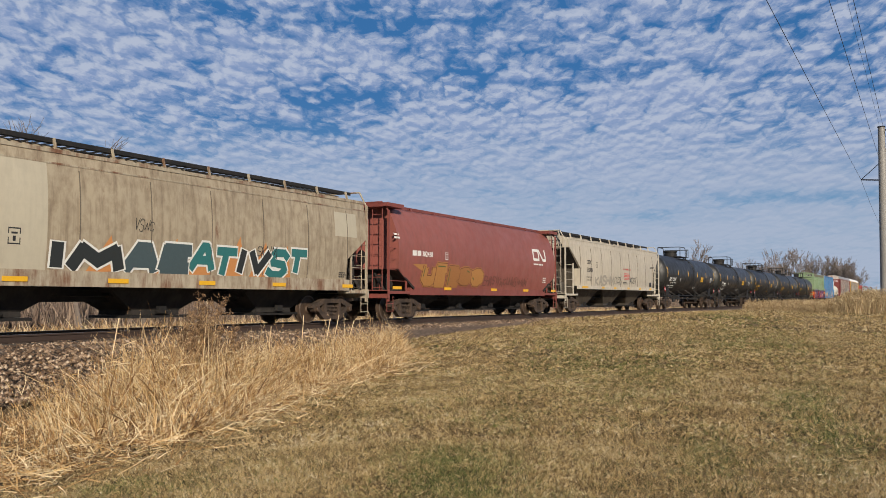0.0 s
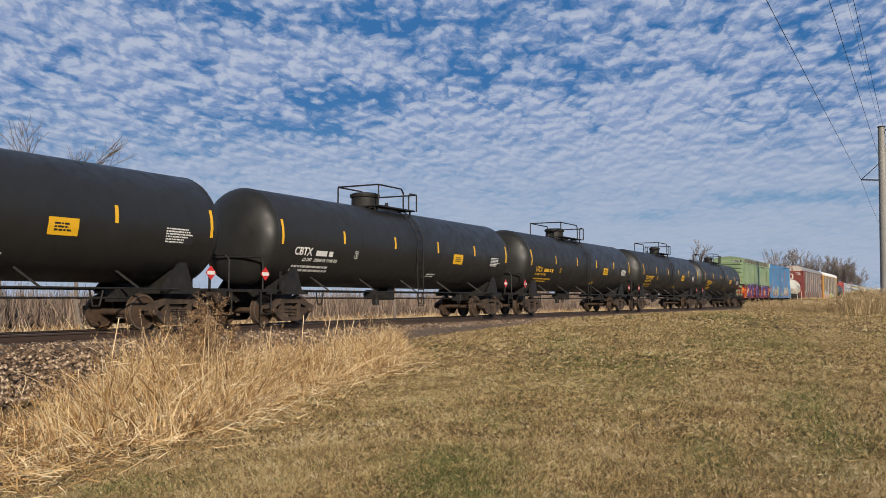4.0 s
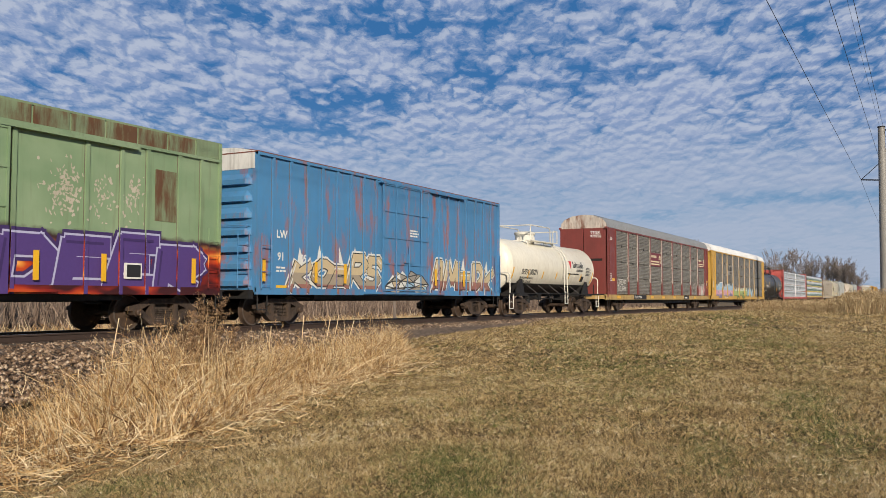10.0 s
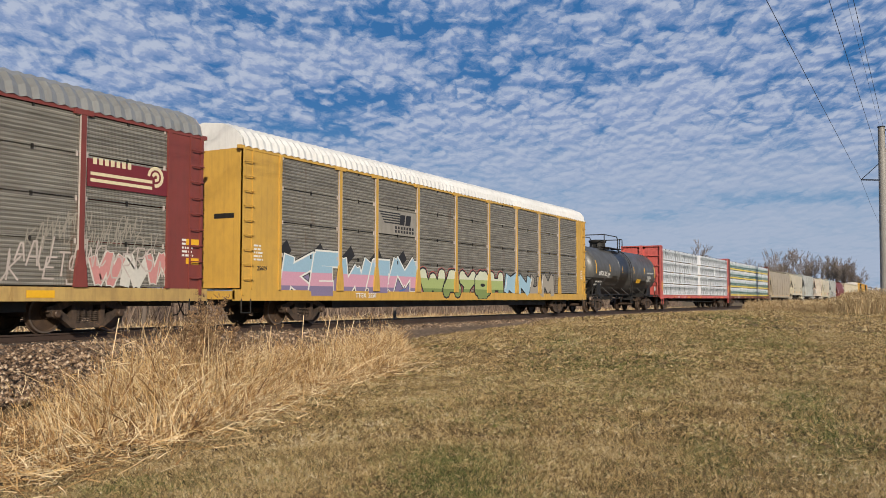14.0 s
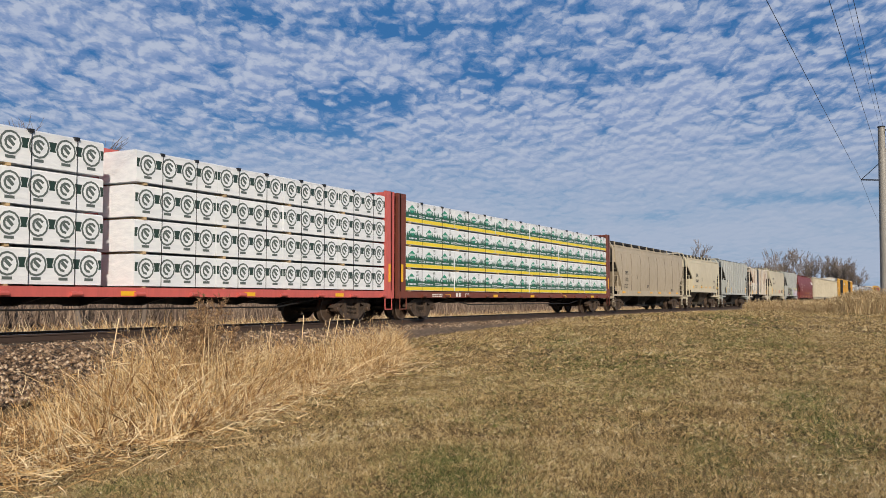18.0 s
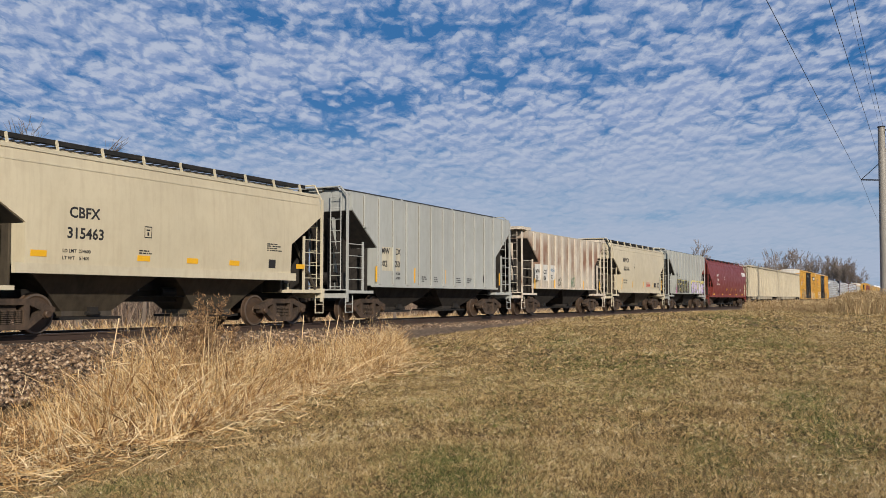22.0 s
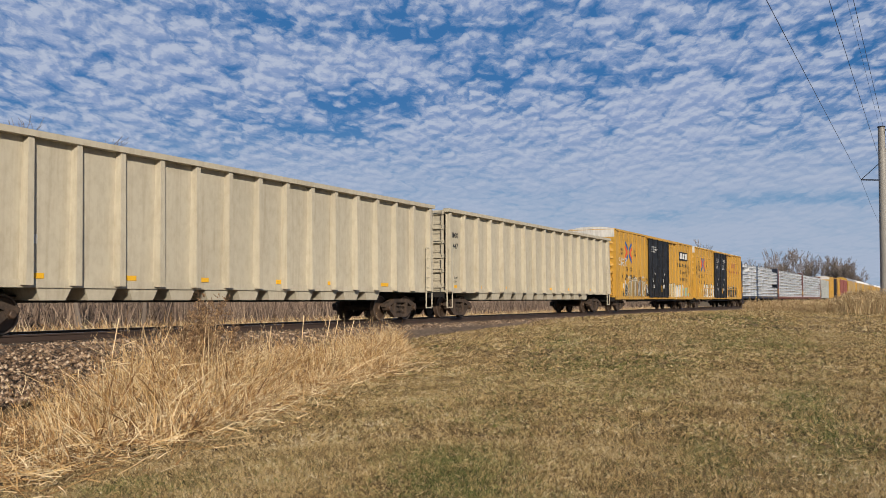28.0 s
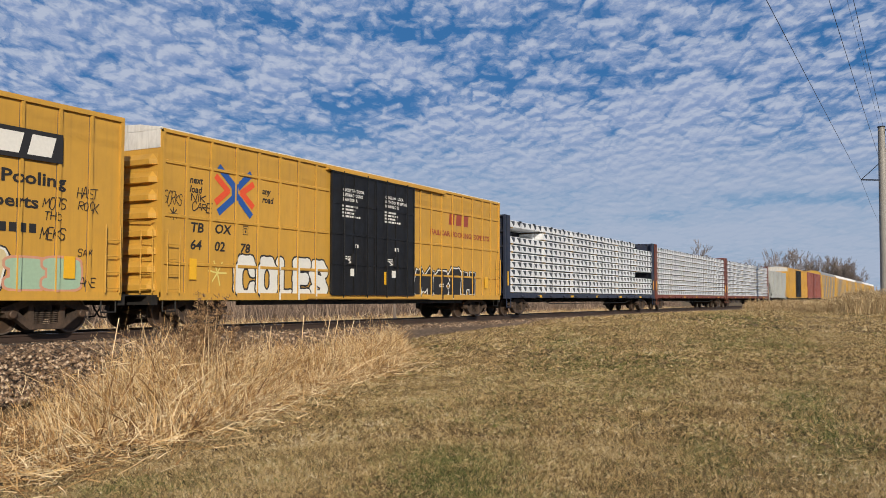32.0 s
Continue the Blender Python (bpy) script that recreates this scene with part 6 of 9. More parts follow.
mural(sp, "WAYOH", -4.2, 3.3, 0.84, 1.98, [], ink_black, 0.36, 0.07, plain("faded_red_spray", (0.42, 0.12, 0.10)), 0.03, 82, 0.0, 0.06, zones=[(0.0, 1.2, plain("dull_green_spray", (0.2, 0.27, 0.09))), (1.2, 1.6, g_lime), (1.6, 9.0, plain("pale_lime_spray", (0.6, 0.63, 0.48)))])
sp.layer = 2
mural(sp, "KNUM", 3.6, 9.6, 0.86, 2.0, [g_pale, g_grey], ink_black, 0.34, 0.07, None, 0.07, 83, 0.2, 0.12, g_white, False)
letters("25609", -13.6, 1.62, 0.13, ink_black, e, flat(-1.5))
letters("TTGX  2550", -8.6, 0.84, 0.16, ink_white, e, flat(-1.52), 0.012, wide=1.1)

# grey tank car with black bands
p_grey = paint("dark_grey_tank_paint", (0.085, 0.085, 0.082), dirt=(0.03, 0.028, 0.025), amount=0.3, streak=0.35, rough=0.45, relief=0.05)
p_pitch = plain("pitch_black", (0.012, 0.012, 0.012), 0.35)
e, half, L, surf, tc = tank("tank_car", "dark grey tank car with black painted bands", 269.4, 284.8, p_grey, black, R=1.45, zc=2.55, head=0.55, top_x=-1.5, ladder_x=0.3, stripes=6, stripe_h=0.5, long_platform=3.4)
band = Shape().loft([[(x, (1.45 + q) * math.cos(k * 2 * math.pi / 48), 2.55 + (1.45 + q) * math.sin(k * 2 * math.pi / 48)) for k in range(48)] for x, q in ((-1.75, -0.01), (-1.74, 0.006), (0.0, 0.006), (0.01, -0.01))], caps=False)
part("black_band", band, p_pitch, e, "black band round the tank", smooth=True)
for x0, x1, z0, z1 in ((-7.0, -4.6, 1.5, 2.05), (-4.4, -1.9, 1.35, 2.05), (1.2, 4.6, 1.6, 2.0), (-3.3, -2.2, 2.0, 2.2)):
    patch("black_patch", x0, x1, z0, z1, p_pitch, e, surf, 0.006)
letters("DBCX 825", -5.8, 2.2, 0.24, ink_white, e, surf, 0.012)
small_print(-6.0, 1.6, 1.6, 0.35, 2, ink_white, e, surf, 0.012)
small_print(-4.2, 2.1, 0.6, 0.3, 4, ink_white, e, surf, 0.012)
small_print(4.4, 2.0, 1.0, 0.4, 6, ink_white, e, surf, 0.012)
letters("TOLUENE DIISOCYANATE", 4.2, 2.5, 0.1, ink_white, e, surf, 0.012)
patch("notice", 2.1, 3.0, 1.85, 2.1, reflector, e, surf, 0.012)
placard(e, tc + 0.85, 1.5, red=False, digits="2078")


# ---- lumber cars ----
wrap_white, _t, _b = node_mat("white_wrap")
_n1 = noise_of(_t, (0.7, 1, 3), 3.0, 6, 0.6)
_t.links.new(ramp(_t, _n1, (0.3, (0.70, 0.73, 0.77)), (0.7, (0.84, 0.86, 0.88))), _b.inputs["Base Color"])
_b.inputs["Roughness"].default_value = 0.38
bump(_t, _b, _n1, 0.5, 0.03)
wrap_green = plain("green_print", (0.015, 0.10, 0.06), 0.4)
wrap_yellow = plain("yellow_print", (0.80, 0.62, 0.03), 0.4)
wrap_dark = plain("dark_green_print", (0.02, 0.045, 0.035), 0.4)
wrap_grey = plain("grey_print", (0.10, 0.125, 0.12), 0.4)
lumber_end = paint("raw_lumber", (0.5, 0.36, 0.2), amount=0.3, streak=0)


strap_mat = plain("dark_strap", (0.015, 0.015, 0.017), 0.5)


def centerbeam(name, label, s0, s1, frame_mat, tiers, cols, pattern, seed, load_mat=None, deck_z=1.06, top=4.58, gaps=(), slot=None):
    e, half, tc = car(name, label, "lumber car", s0, s1)
    L = half - 0.28
    rnd = random.Random(seed)
    W = 1.47
    part("deck", Shape().box(-L, L, -W, W, deck_z - 0.09, deck_z), frame_mat, e)
    part("side_sill", Shape().box(-L, L, -W - 0.02, -W + 0.08, deck_z - 0.22, deck_z + 0.01), frame_mat, e)
    part("side_sill", Shape().box(-L, L, W - 0.08, W + 0.02, deck_z - 0.22, deck_z + 0.01), frame_mat, e)
    part("center_sill", Shape().box(-half + 0.5, half - 0.5, -0.3, 0.3, 0.66, deck_z - 0.09), black, e)
    part("center_beam", Shape().box(-L, L, -0.08, 0.08, deck_z, top), frame_mat, e)
    part("top_chord", Shape().box(-L, L, -0.3, 0.3, top - 0.12, top + 0.02), frame_mat, e)
    for sx in (-1, 1):
        xe = sx * L
        b = part("bulkhead", Shape().box(min(xe, xe - sx * 0.06), max(xe, xe - sx * 0.06), -W, W, deck_z, top + 0.1), frame_mat, e, "steel end bulkhead")
        for sy in (-1, 1):
            part("bulkhead_post", Shape().box(min(xe + sx * 0.16, xe - sx * 0.42), max(xe + sx * 0.16, xe - sx * 0.42), min(sy * W, sy * (W - 0.1)), max(sy * W, sy * (W - 0.1)), deck_z - 0.25, top + 0.1), frame_mat, b)
        part("bulkhead_post", Shape().box(min(xe, xe + sx * 0.16), max(xe, xe + sx * 0.16), -0.12, 0.12, deck_z - 0.1, top + 0.12), frame_mat, b)
        for k in range(6):
            z = deck_z + 0.1 + (top - deck_z) * k / 5
            part("bulkhead_rib", Shape().box(min(xe, xe + sx * 0.13), max(xe, xe + sx * 0.13), -W + 0.1, W - 0.1, z - 0.08, z), frame_mat, b)
        ladder(xe + sx * 0.2, -1.0, deck_z, deck_z + 1.7, frame_mat, e, along="y")
        part("stirrup_step", Shape().pipe([(xe, -W, deck_z - 0.2), (xe, -W, 0.42), (xe - sx * 0.45, -W, 0.42), (xe - sx * 0.45, -W, deck_z - 0.2)], 0.022, 6), frame_mat, e)
        part("end_reflector", Shape().box(min(xe - sx * 0.1, xe - sx * 0.22), max(xe - sx * 0.1, xe - sx * 0.22), -W - 0.014, -W, deck_z + 0.35, deck_z + 1.0), reflector, e, "yellow reflective strip")
    x = -L + 1.0
    while x < L - 0.8:
        part("cross_bearer", Shape().loft([[(x - 0.06, y, z), (x + 0.06, y, z), (x + 0.06, y, deck_z - 0.1), (x - 0.06, y, deck_z - 0.1)] for y, z in ((-W + 0.02, deck_z - 0.2), (-0.3, 0.62), (0.3, 0.62), (W - 0.02, deck_z - 0.2))]), black, e)
        part("winch", Shape().rod((x + 0.55, -W - 0.06, deck_z - 0.15), (x + 0.85, -W - 0.06, deck_z - 0.15), 0.055, 8), frame_mat, e)
        x += 1.85
    for x in (-8.5, -4.0, 0.2, 4.6, 9.0):
        part("reflector", Shape().box(x - 0.22, x + 0.22, -W - 0.034, -W - 0.02, deck_z - 0.19, deck_z - 0.08), reflector, e)
    brake_gear(e, half)
    part("truss_rod", Shape().pipe([(-tc + 1.5, -1.2, deck_z - 0.2), (-tc + 4.0, -1.2, 0.55), (tc - 4.0, -1.2, 0.55), (tc - 1.5, -1.2, deck_z - 0.2)], 0.025, 6), black, e)
    x0, x1 = -L + 0.45, L - 0.45
    dz = (top - 0.04 - deck_z - 0.04) / tiers
    if slot:
        spans = [(x0 + (slot[0] - x0) * c / (cols // 2), x0 + (slot[0] - x0) * (c + 1) / (cols // 2)) for c in range(cols // 2)] + [(slot[1] + (x1 - slot[1]) * c / (cols - cols // 2), slot[1] + (x1 - slot[1]) * (c + 1) / (cols - cols // 2)) for c in range(cols - cols // 2)]
    else:
        spans = [(x0 + (x1 - x0) * c / cols, x0 + (x1 - x0) * (c + 1) / cols) for c in range(cols)]
    for c, (a, b) in enumerate(spans):
        for q in (0.3, 0.72):
            xs_ = a + (b - a) * q
            part("strap", Shape().box(xs_ - 0.007, xs_ + 0.007, -W - 0.012, -W - 0.004, deck_z, top - 0.12).box(xs_ - 0.06, xs_ + 0.06, -W - 0.016, -W + 0.12, top - 0.17, top - 0.095), strap_mat, e, "dark tie-down strap with a corner pad")
        for r in range(tiers):
            if (r, c) in gaps:
                continue
            z0 = deck_z + 0.05 + dz * r
            j = rnd.uniform(-0.02, 0.02)
            zt = z0 + dz - 0.07
            bun = part("lumber_bundle", Shape().loft([[(xx, y, z) for y, z in ((-W + 0.03 + j, z0), (-0.12, z0), (-0.12, zt), (-W + 0.08 + j, zt), (-W + 0.03 + j, zt - 0.04))] for xx in (a + 0.015, b - 0.015)]), load_mat or wrap_white, e)
            part("lumber_bundle", Shape().box(a + 0.015, b - 0.015, 0.12, W - 0.05, z0, zt), load_mat or wrap_white, e)
            part("batten", Shape().box(a + 0.3, a + 0.4, -W + 0.04, -0.12, z0 - 0.07, z0), lumber_end, e)
            pattern(bun, a + 0.02, b - 0.02, z0, zt, flat(-W + 0.03 + j), rnd)
    return e, half, L


def print_rings(host, a, b, z0, z1, surf, rnd):
    s = Spray(host, surf)
    h = z1 - z0
    s.lay([[(a, z0 + h * 0.46), (b, z0 + h * 0.46), (b, z0 + h * 0.74), (a, z0 + h * 0.74)]], wrap_dark, "printed_band", up=False)
    n = max(2, round((b - a) / 0.66))
    for k, (r, m) in enumerate(((0.36, wrap_white), (0.335, wrap_grey), (0.275, wrap_white))):
        s.layer = k + 1
        s.lay([[((a + (b - a) * (i + 0.5) / n) + r * h * math.cos(q * math.pi / 6), z0 + h * 0.55 + r * h * math.sin(q * math.pi / 6)) for q in range(12)] for i in range(n)], m, "printed_ring", up=False)
    s.layer = 4
    mids = [a + (b - a) * (i + 0.5) / n for i in range(n)]
    s.lay([q for c in mids for q in strokes([(c + 0.16 * h * math.cos(0.6 + 0.6 * k), z0 + h * 0.55 + 0.16 * h * math.sin(0.6 + 0.6 * k)) for k in range(8)], 0.07 * h) + strokes([(c - 0.05 * h, z0 + h * 0.62), (c + 0.08 * h, z0 + h * 0.5)], 0.1 * h)], wrap_grey, "printed_swirl", up=False)
    s.layer = 2
    s.lay([[(a + (b - a) * (i + 0.5) / n - 0.12, z0 + h * 0.12), (a + (b - a) * (i + 0.5) / n + 0.12, z0 + h * 0.12), (a + (b - a) * (i + 0.5) / n + 0.12, z0 + h * 0.2), (a + (b - a) * (i + 0.5) / n - 0.12, z0 + h * 0.2)] for i in range(n)], wrap_grey, "printed_bars", up=False)


def print_forest(host, a, b, z0, z1, surf, rnd):
    s = Spray(host, surf)
    h = z1 - z0
    s.lay([[(a, z0 + 0.01), (b, z0 + 0.01), (b, z0 + h * 0.18), (a, z0 + h * 0.18)]], wrap_yellow, "printed_stripe", "yellow stripe", up=False)
    pol = []
    x = a
    while x < b - 0.08:
        w = min(rnd.uniform(0.10, 0.17), b - x)
        t = h * (0.42 + 0.22 * abs(math.sin(x * 2.1)) + rnd.uniform(0, 0.12))
        pol.append([(x, z0 + h * 0.19), (x + w, z0 + h * 0.19), (x + w, z0 + h * 0.42), (x, z0 + h * 0.42)])
        pol.append([(x, z0 + h * 0.42), (x + w, z0 + h * 0.42), (x + w * 0.5, z0 + max(t, h * 0.46))])
        x += w * 0.92
    s.lay(pol, wrap_green, "printed_forest", "green printed forest outline", up=False)
    n = max(1, round((b - a) / 1.35))
    dia, bar, slog = [], [], []
    for i in range(n):
        c = a + (b - a) * (i + 0.35) / n
        dia.append([(c - 0.30, z0 + h * 0.60), (c, z0 + h * 0.42), (c + 0.30, z0 + h * 0.60), (c, z0 + h * 0.82)])
        bar += [[(c - 0.2 + 0.075 * q, z0 + h * 0.55), (c - 0.15 + 0.075 * q, z0 + h * 0.55), (c - 0.15 + 0.075 * q, z0 + h * 0.66), (c - 0.2 + 0.075 * q, z0 + h * 0.66)] for q in range(6)]
        slog += [[(c - 0.25 + 0.1 * q, z0 + h * 0.27), (c - 0.18 + 0.1 * q, z0 + h * 0.27), (c - 0.18 + 0.1 * q, z0 + h * 0.34), (c - 0.25 + 0.1 * q, z0 + h * 0.34)] for q in range(6)]
        slog += [[(c + 0.5 + 0.07 * q, z0 + h * (0.25 + 0.08 * r)), (c + 0.55 + 0.07 * q, z0 + h * (0.25 + 0.08 * r)), (c + 0.55 + 0.07 * q, z0 + h * (0.29 + 0.08 * r)), (c + 0.5 + 0.07 * q, z0 + h * (0.29 + 0.08 * r))] for q in range(7) for r in range(2)]
    s.layer = 1
    s.lay(dia, plain_cache("bright_green_print", (0.02, 0.26, 0.16)), "printed_diamond", "green diamond emblem", up=False)
    s.layer = 2
    s.lay(bar + slog, wrap_white, "printed_bars", up=False)
    s.lay([[(a + (b - a) * (i + 0.62) / n + 0.05 * 0, z0 + h * 0.72 + 0.05 * q), (a + (b - a) * (i + 0.62) / n + 0.16, z0 + h * 0.72 + 0.05 * q), (a + (b - a) * (i + 0.62) / n + 0.16, z0 + h * 0.745 + 0.05 * q), (a + (b - a) * (i + 0.62) / n, z0 + h * 0.745 + 0.05 * q)] for i in range(n) for q in range(4)], wrap_grey, "small_print", up=False)


def print_marks(host, a, b, z0, z1, surf, rnd):
    s = Spray(host, surf)
    h = z1 - z0
    n = max(3, round((b - a) / 0.62))
    pol = []
    for i in range(n):
        c = a + (b - a) * (i + 0.5) / n
        pol.append([(c - 0.2 + rnd.uniform(-0.03, 0.03), z0 + h * 0.86), (c + 0.1, z0 + h * 0.12), (c + 0.2, z0 + h * 0.3), (c + 0.22, z0 + h * 0.86)])
    s.lay(pol, plain_cache("slate_print", (0.035, 0.04, 0.05)), "printed_marks", "dark printed marks", up=False)


_cache = {}


def plain_cache(name, rgb):
    if name not in _cache:
        _cache[name] = plain(name, rgb, 0.4)
    return _cache[name]


p_cred = paint("coral_red_paint", (0.56, 0.12, 0.105), dirt=(0.2, 0.06, 0.045), amount=0.3, streak=0.25)
e, half, L = centerbeam("lumber_car", "coral red centre-beam car loaded with white wrapped lumber bundles", 284.8, 309.9, p_cred, 4, 8, print_rings, 1, slot=(-0.55, 0.4))
letters("DWC", -7.6, 0.88, 0.16, ink_white, e, flat(-1.49), 0.01)
letters("27457", -5.6, 0.88, 0.16, ink_white, e, flat(-1.49), 0.01)
p_brown = paint("red_brown_paint", (0.17, 0.045, 0.028), dirt=(0.10, 0.05, 0.03), amount=0.35, streak=0.35)
e, half, L = centerbeam("lumber_car", "red-brown centre-beam car loaded with green and yellow printed lumber bundles", 309.9, 334.8, p_brown, 4, 6, print_forest, 2)
letters("626", -7.0, 0.88, 0.17, ink_white, e, flat(-1.49), 0.01)
Spray(e, flat(-1.49)).lay([[(-7.8, 0.88), (-7.62, 0.88), (-7.62, 1.04), (-7.8, 1.04)], [(-7.55, 0.88), (-7.37, 0.88), (-7.37, 1.04), (-7.55, 1.04)]], ink_white, "owner_mark", up=False)
small_print(-9.8, 0.88, 1.2, 0.14, 2, ink_white, e, flat(-1.49), 0.01)

# long beige hopper car
p_beige = paint("beige_paint", (0.45, 0.38, 0.28), dirt=(0.20, 0.145, 0.09), amount=0.3, streak=0.3)
p_beige_t = paint("beige_trim", (0.47, 0.41, 0.31), dirt=(0.24, 0.18, 0.12), amount=0.35, streak=0.25)
e, half, L, surf, ribs = hopper("covered_hopper", "dusty beige covered hopper car with dark outlets", 334.8, 353.7, p_beige, p_beige_t, soot_shade, width=bulge(1.46, 1.53, 1.38), low=1.31, sill_h=0.33, top=4.1, seams=8, walk_z=4.5, posts=10, bays=3, cut=1.25, cut_z=3.1, knee=1.6)
letters("CEFX", -6.7, 2.36, 0.22, ink_black, e, surf)
letters("11922", -6.75, 1.93, 0.23, ink_black, e, surf)
letters("LD LMT  224000", -6.85, 1.66, 0.09, ink_black, e, surf)
letters("LT WT    62000", -6.85, 1.5, 0.09, ink_black, e, surf)
end_text("CEFX", -L - 0.012, 0.1, 3.85, 0.17, ink_black, e)
end_text("11922", -L - 0.012, 0.1, 3.6, 0.17, ink_black, e)
boxed_mark(-4.1, 2.1, 0.24, ink_black, e, surf)
small_print(-1.6, 1.55, 0.5, 0.2, 3, ink_black, e, surf)
small_print(4.9, 1.3, 0.8, 0.25, 3, ink_black, e, surf)
reflectors(e, [-6.9, -3.55, -0.59, 1.6, 4.4, 6.6], 1.22, surf)

# three-bay cream hopper car
p_cream = paint("cream_paint", (0.60, 0.54, 0.40), dirt=(0.3, 0.22, 0.13), amount=0.2, streak=0.25)
p_cream_t = paint("cream_trim", (0.60, 0.55, 0.42), dirt=(0.3, 0.22, 0.13), amount=0.3, streak=0.15)
e, half, L, surf, ribs = hopper("covered_hopper", "cream covered hopper car with open end cages", 353.7, 367.6, p_cream, p_cream_t, p_bay, width=bulge(1.46, 1.52, 1.40), low=1.55, sill_h=0.2, top=4.08, walk_z=4.48, posts=10, bays=2, cut=1.5, cut_z=3.4, knee=2.45)
letters("CBFX", -3.45, 2.64, 0.25, ink_black, e, surf)
letters("315463", -3.5, 2.17, 0.25, ink_black, e, surf)
letters("LD LMT  234600", -3.6, 1.84, 0.08, ink_black, e, surf)
letters("LT WT    51400", -3.6, 1.68, 0.08, ink_black, e, surf)
boxed_mark(-1.25, 2.3, 0.24, ink_black, e, surf)
for x in (-4.2, -1.24, 0.42, 2.03, 5.0):
    patch("reflector", x - 0.2, x + 0.2, 1.72, 1.86, reflector, e, surf, 0.008, "yellow reflective strip")
patch("print_panel", 3.5, 3.8, 1.7, 1.95, ink_black, e, surf, 0.008)
small_print(3.4, 2.2, 0.7, 0.25, 4, ink_black, e, surf)
small_print(-1.4, 1.9, 0.5, 0.12, 2, ink_black, e, surf)

# grey ribbed hopper car
p_pale = paint("pale_grey_paint", (0.42, 0.44, 0.43), dirt=(0.22, 0.21, 0.19), amount=0.25, streak=0.3)
e, half, L, surf, ribs = hopper("covered_hopper", "pale grey hopper car with vertical side posts", 367.6, 382.2, p_pale, p_pale, soot_shade, width=lambda z: 1.47, low=1.27, sill_h=0.06, top=4.42, peak=0.12, ribs=13, bays=2, cut=1.55, cut_z=3.8, knee=2.6, walk_z=4.62, posts=4, eave=False)
patch("panel", -4.75, -3.3, 1.8, 2.65, paint("patch_cream", (0.58, 0.54, 0.42)), e, surf, 0.005)
letters("MW", -4.6, 2.4, 0.22, ink_black, e, surf, over=Spray(e, surf, ribs, 0.06))
letters("CX", -3.72, 2.4, 0.22, ink_black, e, surf, over=Spray(e, surf, ribs, 0.06))
letters("302", -4.65, 1.95, 0.22, ink_black, e, surf, over=Spray(e, surf, ribs, 0.06))
letters("253", -3.78, 1.95, 0.22, ink_black, e, surf, over=Spray(e, surf, ribs, 0.06))
letters("206100", -3.72, 1.66, 0.1, ink_black, e, surf)
letters("56900", -3.64, 1.5, 0.1, ink_black, e, surf)
for x in (-4.9, -2.25, 0.15, 5.3):
    patch("reflector", x - 0.05, x + 0.05, 1.4, 1.95, reflector, e, surf, 0.008, "yellow reflective strip")
for x in (-1.9, -1.0, 1.0, 2.0, 4.6):
    small_print(x, 1.45, 0.55, 0.24, 3, ink_black, e, surf, 0.006, int(x * 10))
patch("print_panel", 3.6, 3.95, 1.5, 1.8, ink_black, e, surf, 0.008)

# rusty ribbed hopper car
p_rusted, _t, _b = node_mat("rusty_pale_paint")
_c = mix(_t, ramp(_t, noise_of(_t, (1, 1, 0.5), 0.6, 4), (0.35, 0.0), (0.7, 1.0)), (0.44, 0.40, 0.34), (0.60, 0.55, 0.47))
_c = mix(_t, ramp(_t, noise_of(_t, (6, 6, 0.2), 1.5, 5, 0.6), (0.48, 0.0), (0.75, 0.6)), _c, (0.27, 0.20, 0.15))
_sz = add(_t, "ShaderNodeSeparateXYZ", Vector=coords(_t)).outputs["Z"]
_mid_z = ramp(_t, add(_t, "ShaderNodeMapRange", Value=_sz, From_Min=1.3, From_Max=4.2).outputs[0], (0.15, 0.0), (0.5, 1.0), (0.72, 0.9), (0.95, 0.1))
_blot = ramp(_t, noise_of(_t, (1.0, 1.0, 0.42), 0.95, 7, 0.62, (3, 1, 7)), (0.38, 0.0), (0.56, 0.95))
_rm = add(_t, "ShaderNodeMath")
_rm.operation = "MULTIPLY"
_t.links.new(_mid_z, _rm.inputs[0])
_t.links.new(_blot, _rm.inputs[1])
_c = mix(_t, _rm.outputs[0], _c, (0.24, 0.115, 0.07))
_t.links.new(_c, _b.inputs["Base Color"])
_b.inputs["Roughness"].default_value = 0.7
bump(_t, _b, noise_of(_t, (1, 1, 1), 9.0, 5), 0.15, 0.01)
p_rusted_t = paint("rusty_cream_trim", (0.68, 0.62, 0.53), dirt=(0.20, 0.12, 0.07), amount=0.4, streak=0.4, rust=0.25)
e, half, L, surf, ribs = hopper("covered_hopper", "rust-streaked cream hopper car with white number patches", 382.2, 395.9, p_rusted, p_rusted_t, soot_shade, width=lambda z: 1.47, low=1.33, sill_h=0.03, rib_w=0.24, top=4.12, peak=0.12, ribs=11, bays=2, cut=1.4, cut_z=3.75, knee=2.65, walk_z=0, eave=False, end_in=0.7, cage=True)
for x0, x1 in ((-4.72, -3.98), (-3.72, -2.95), (-2.72, -2.0)):
    patch("panel", x0, x1, 1.72 if x0 < -3 else 1.75, 2.52, p_hood, e, surf, 0.005, "white repainted patch")
letters("MW", -4.66, 2.05, 0.22, ink_black, e, surf, 0.012)
letters("CX", -3.62, 2.05, 0.22, ink_black, e, surf, 0.012)
letters("30", -4.62, 1.75, 0.22, ink_black, e, surf, 0.012)
letters("06", -3.62, 1.75, 0.22, ink_black, e, surf, 0.012)
letters("51", -2.6, 1.8, 0.22, ink_black, e, surf, 0.012)
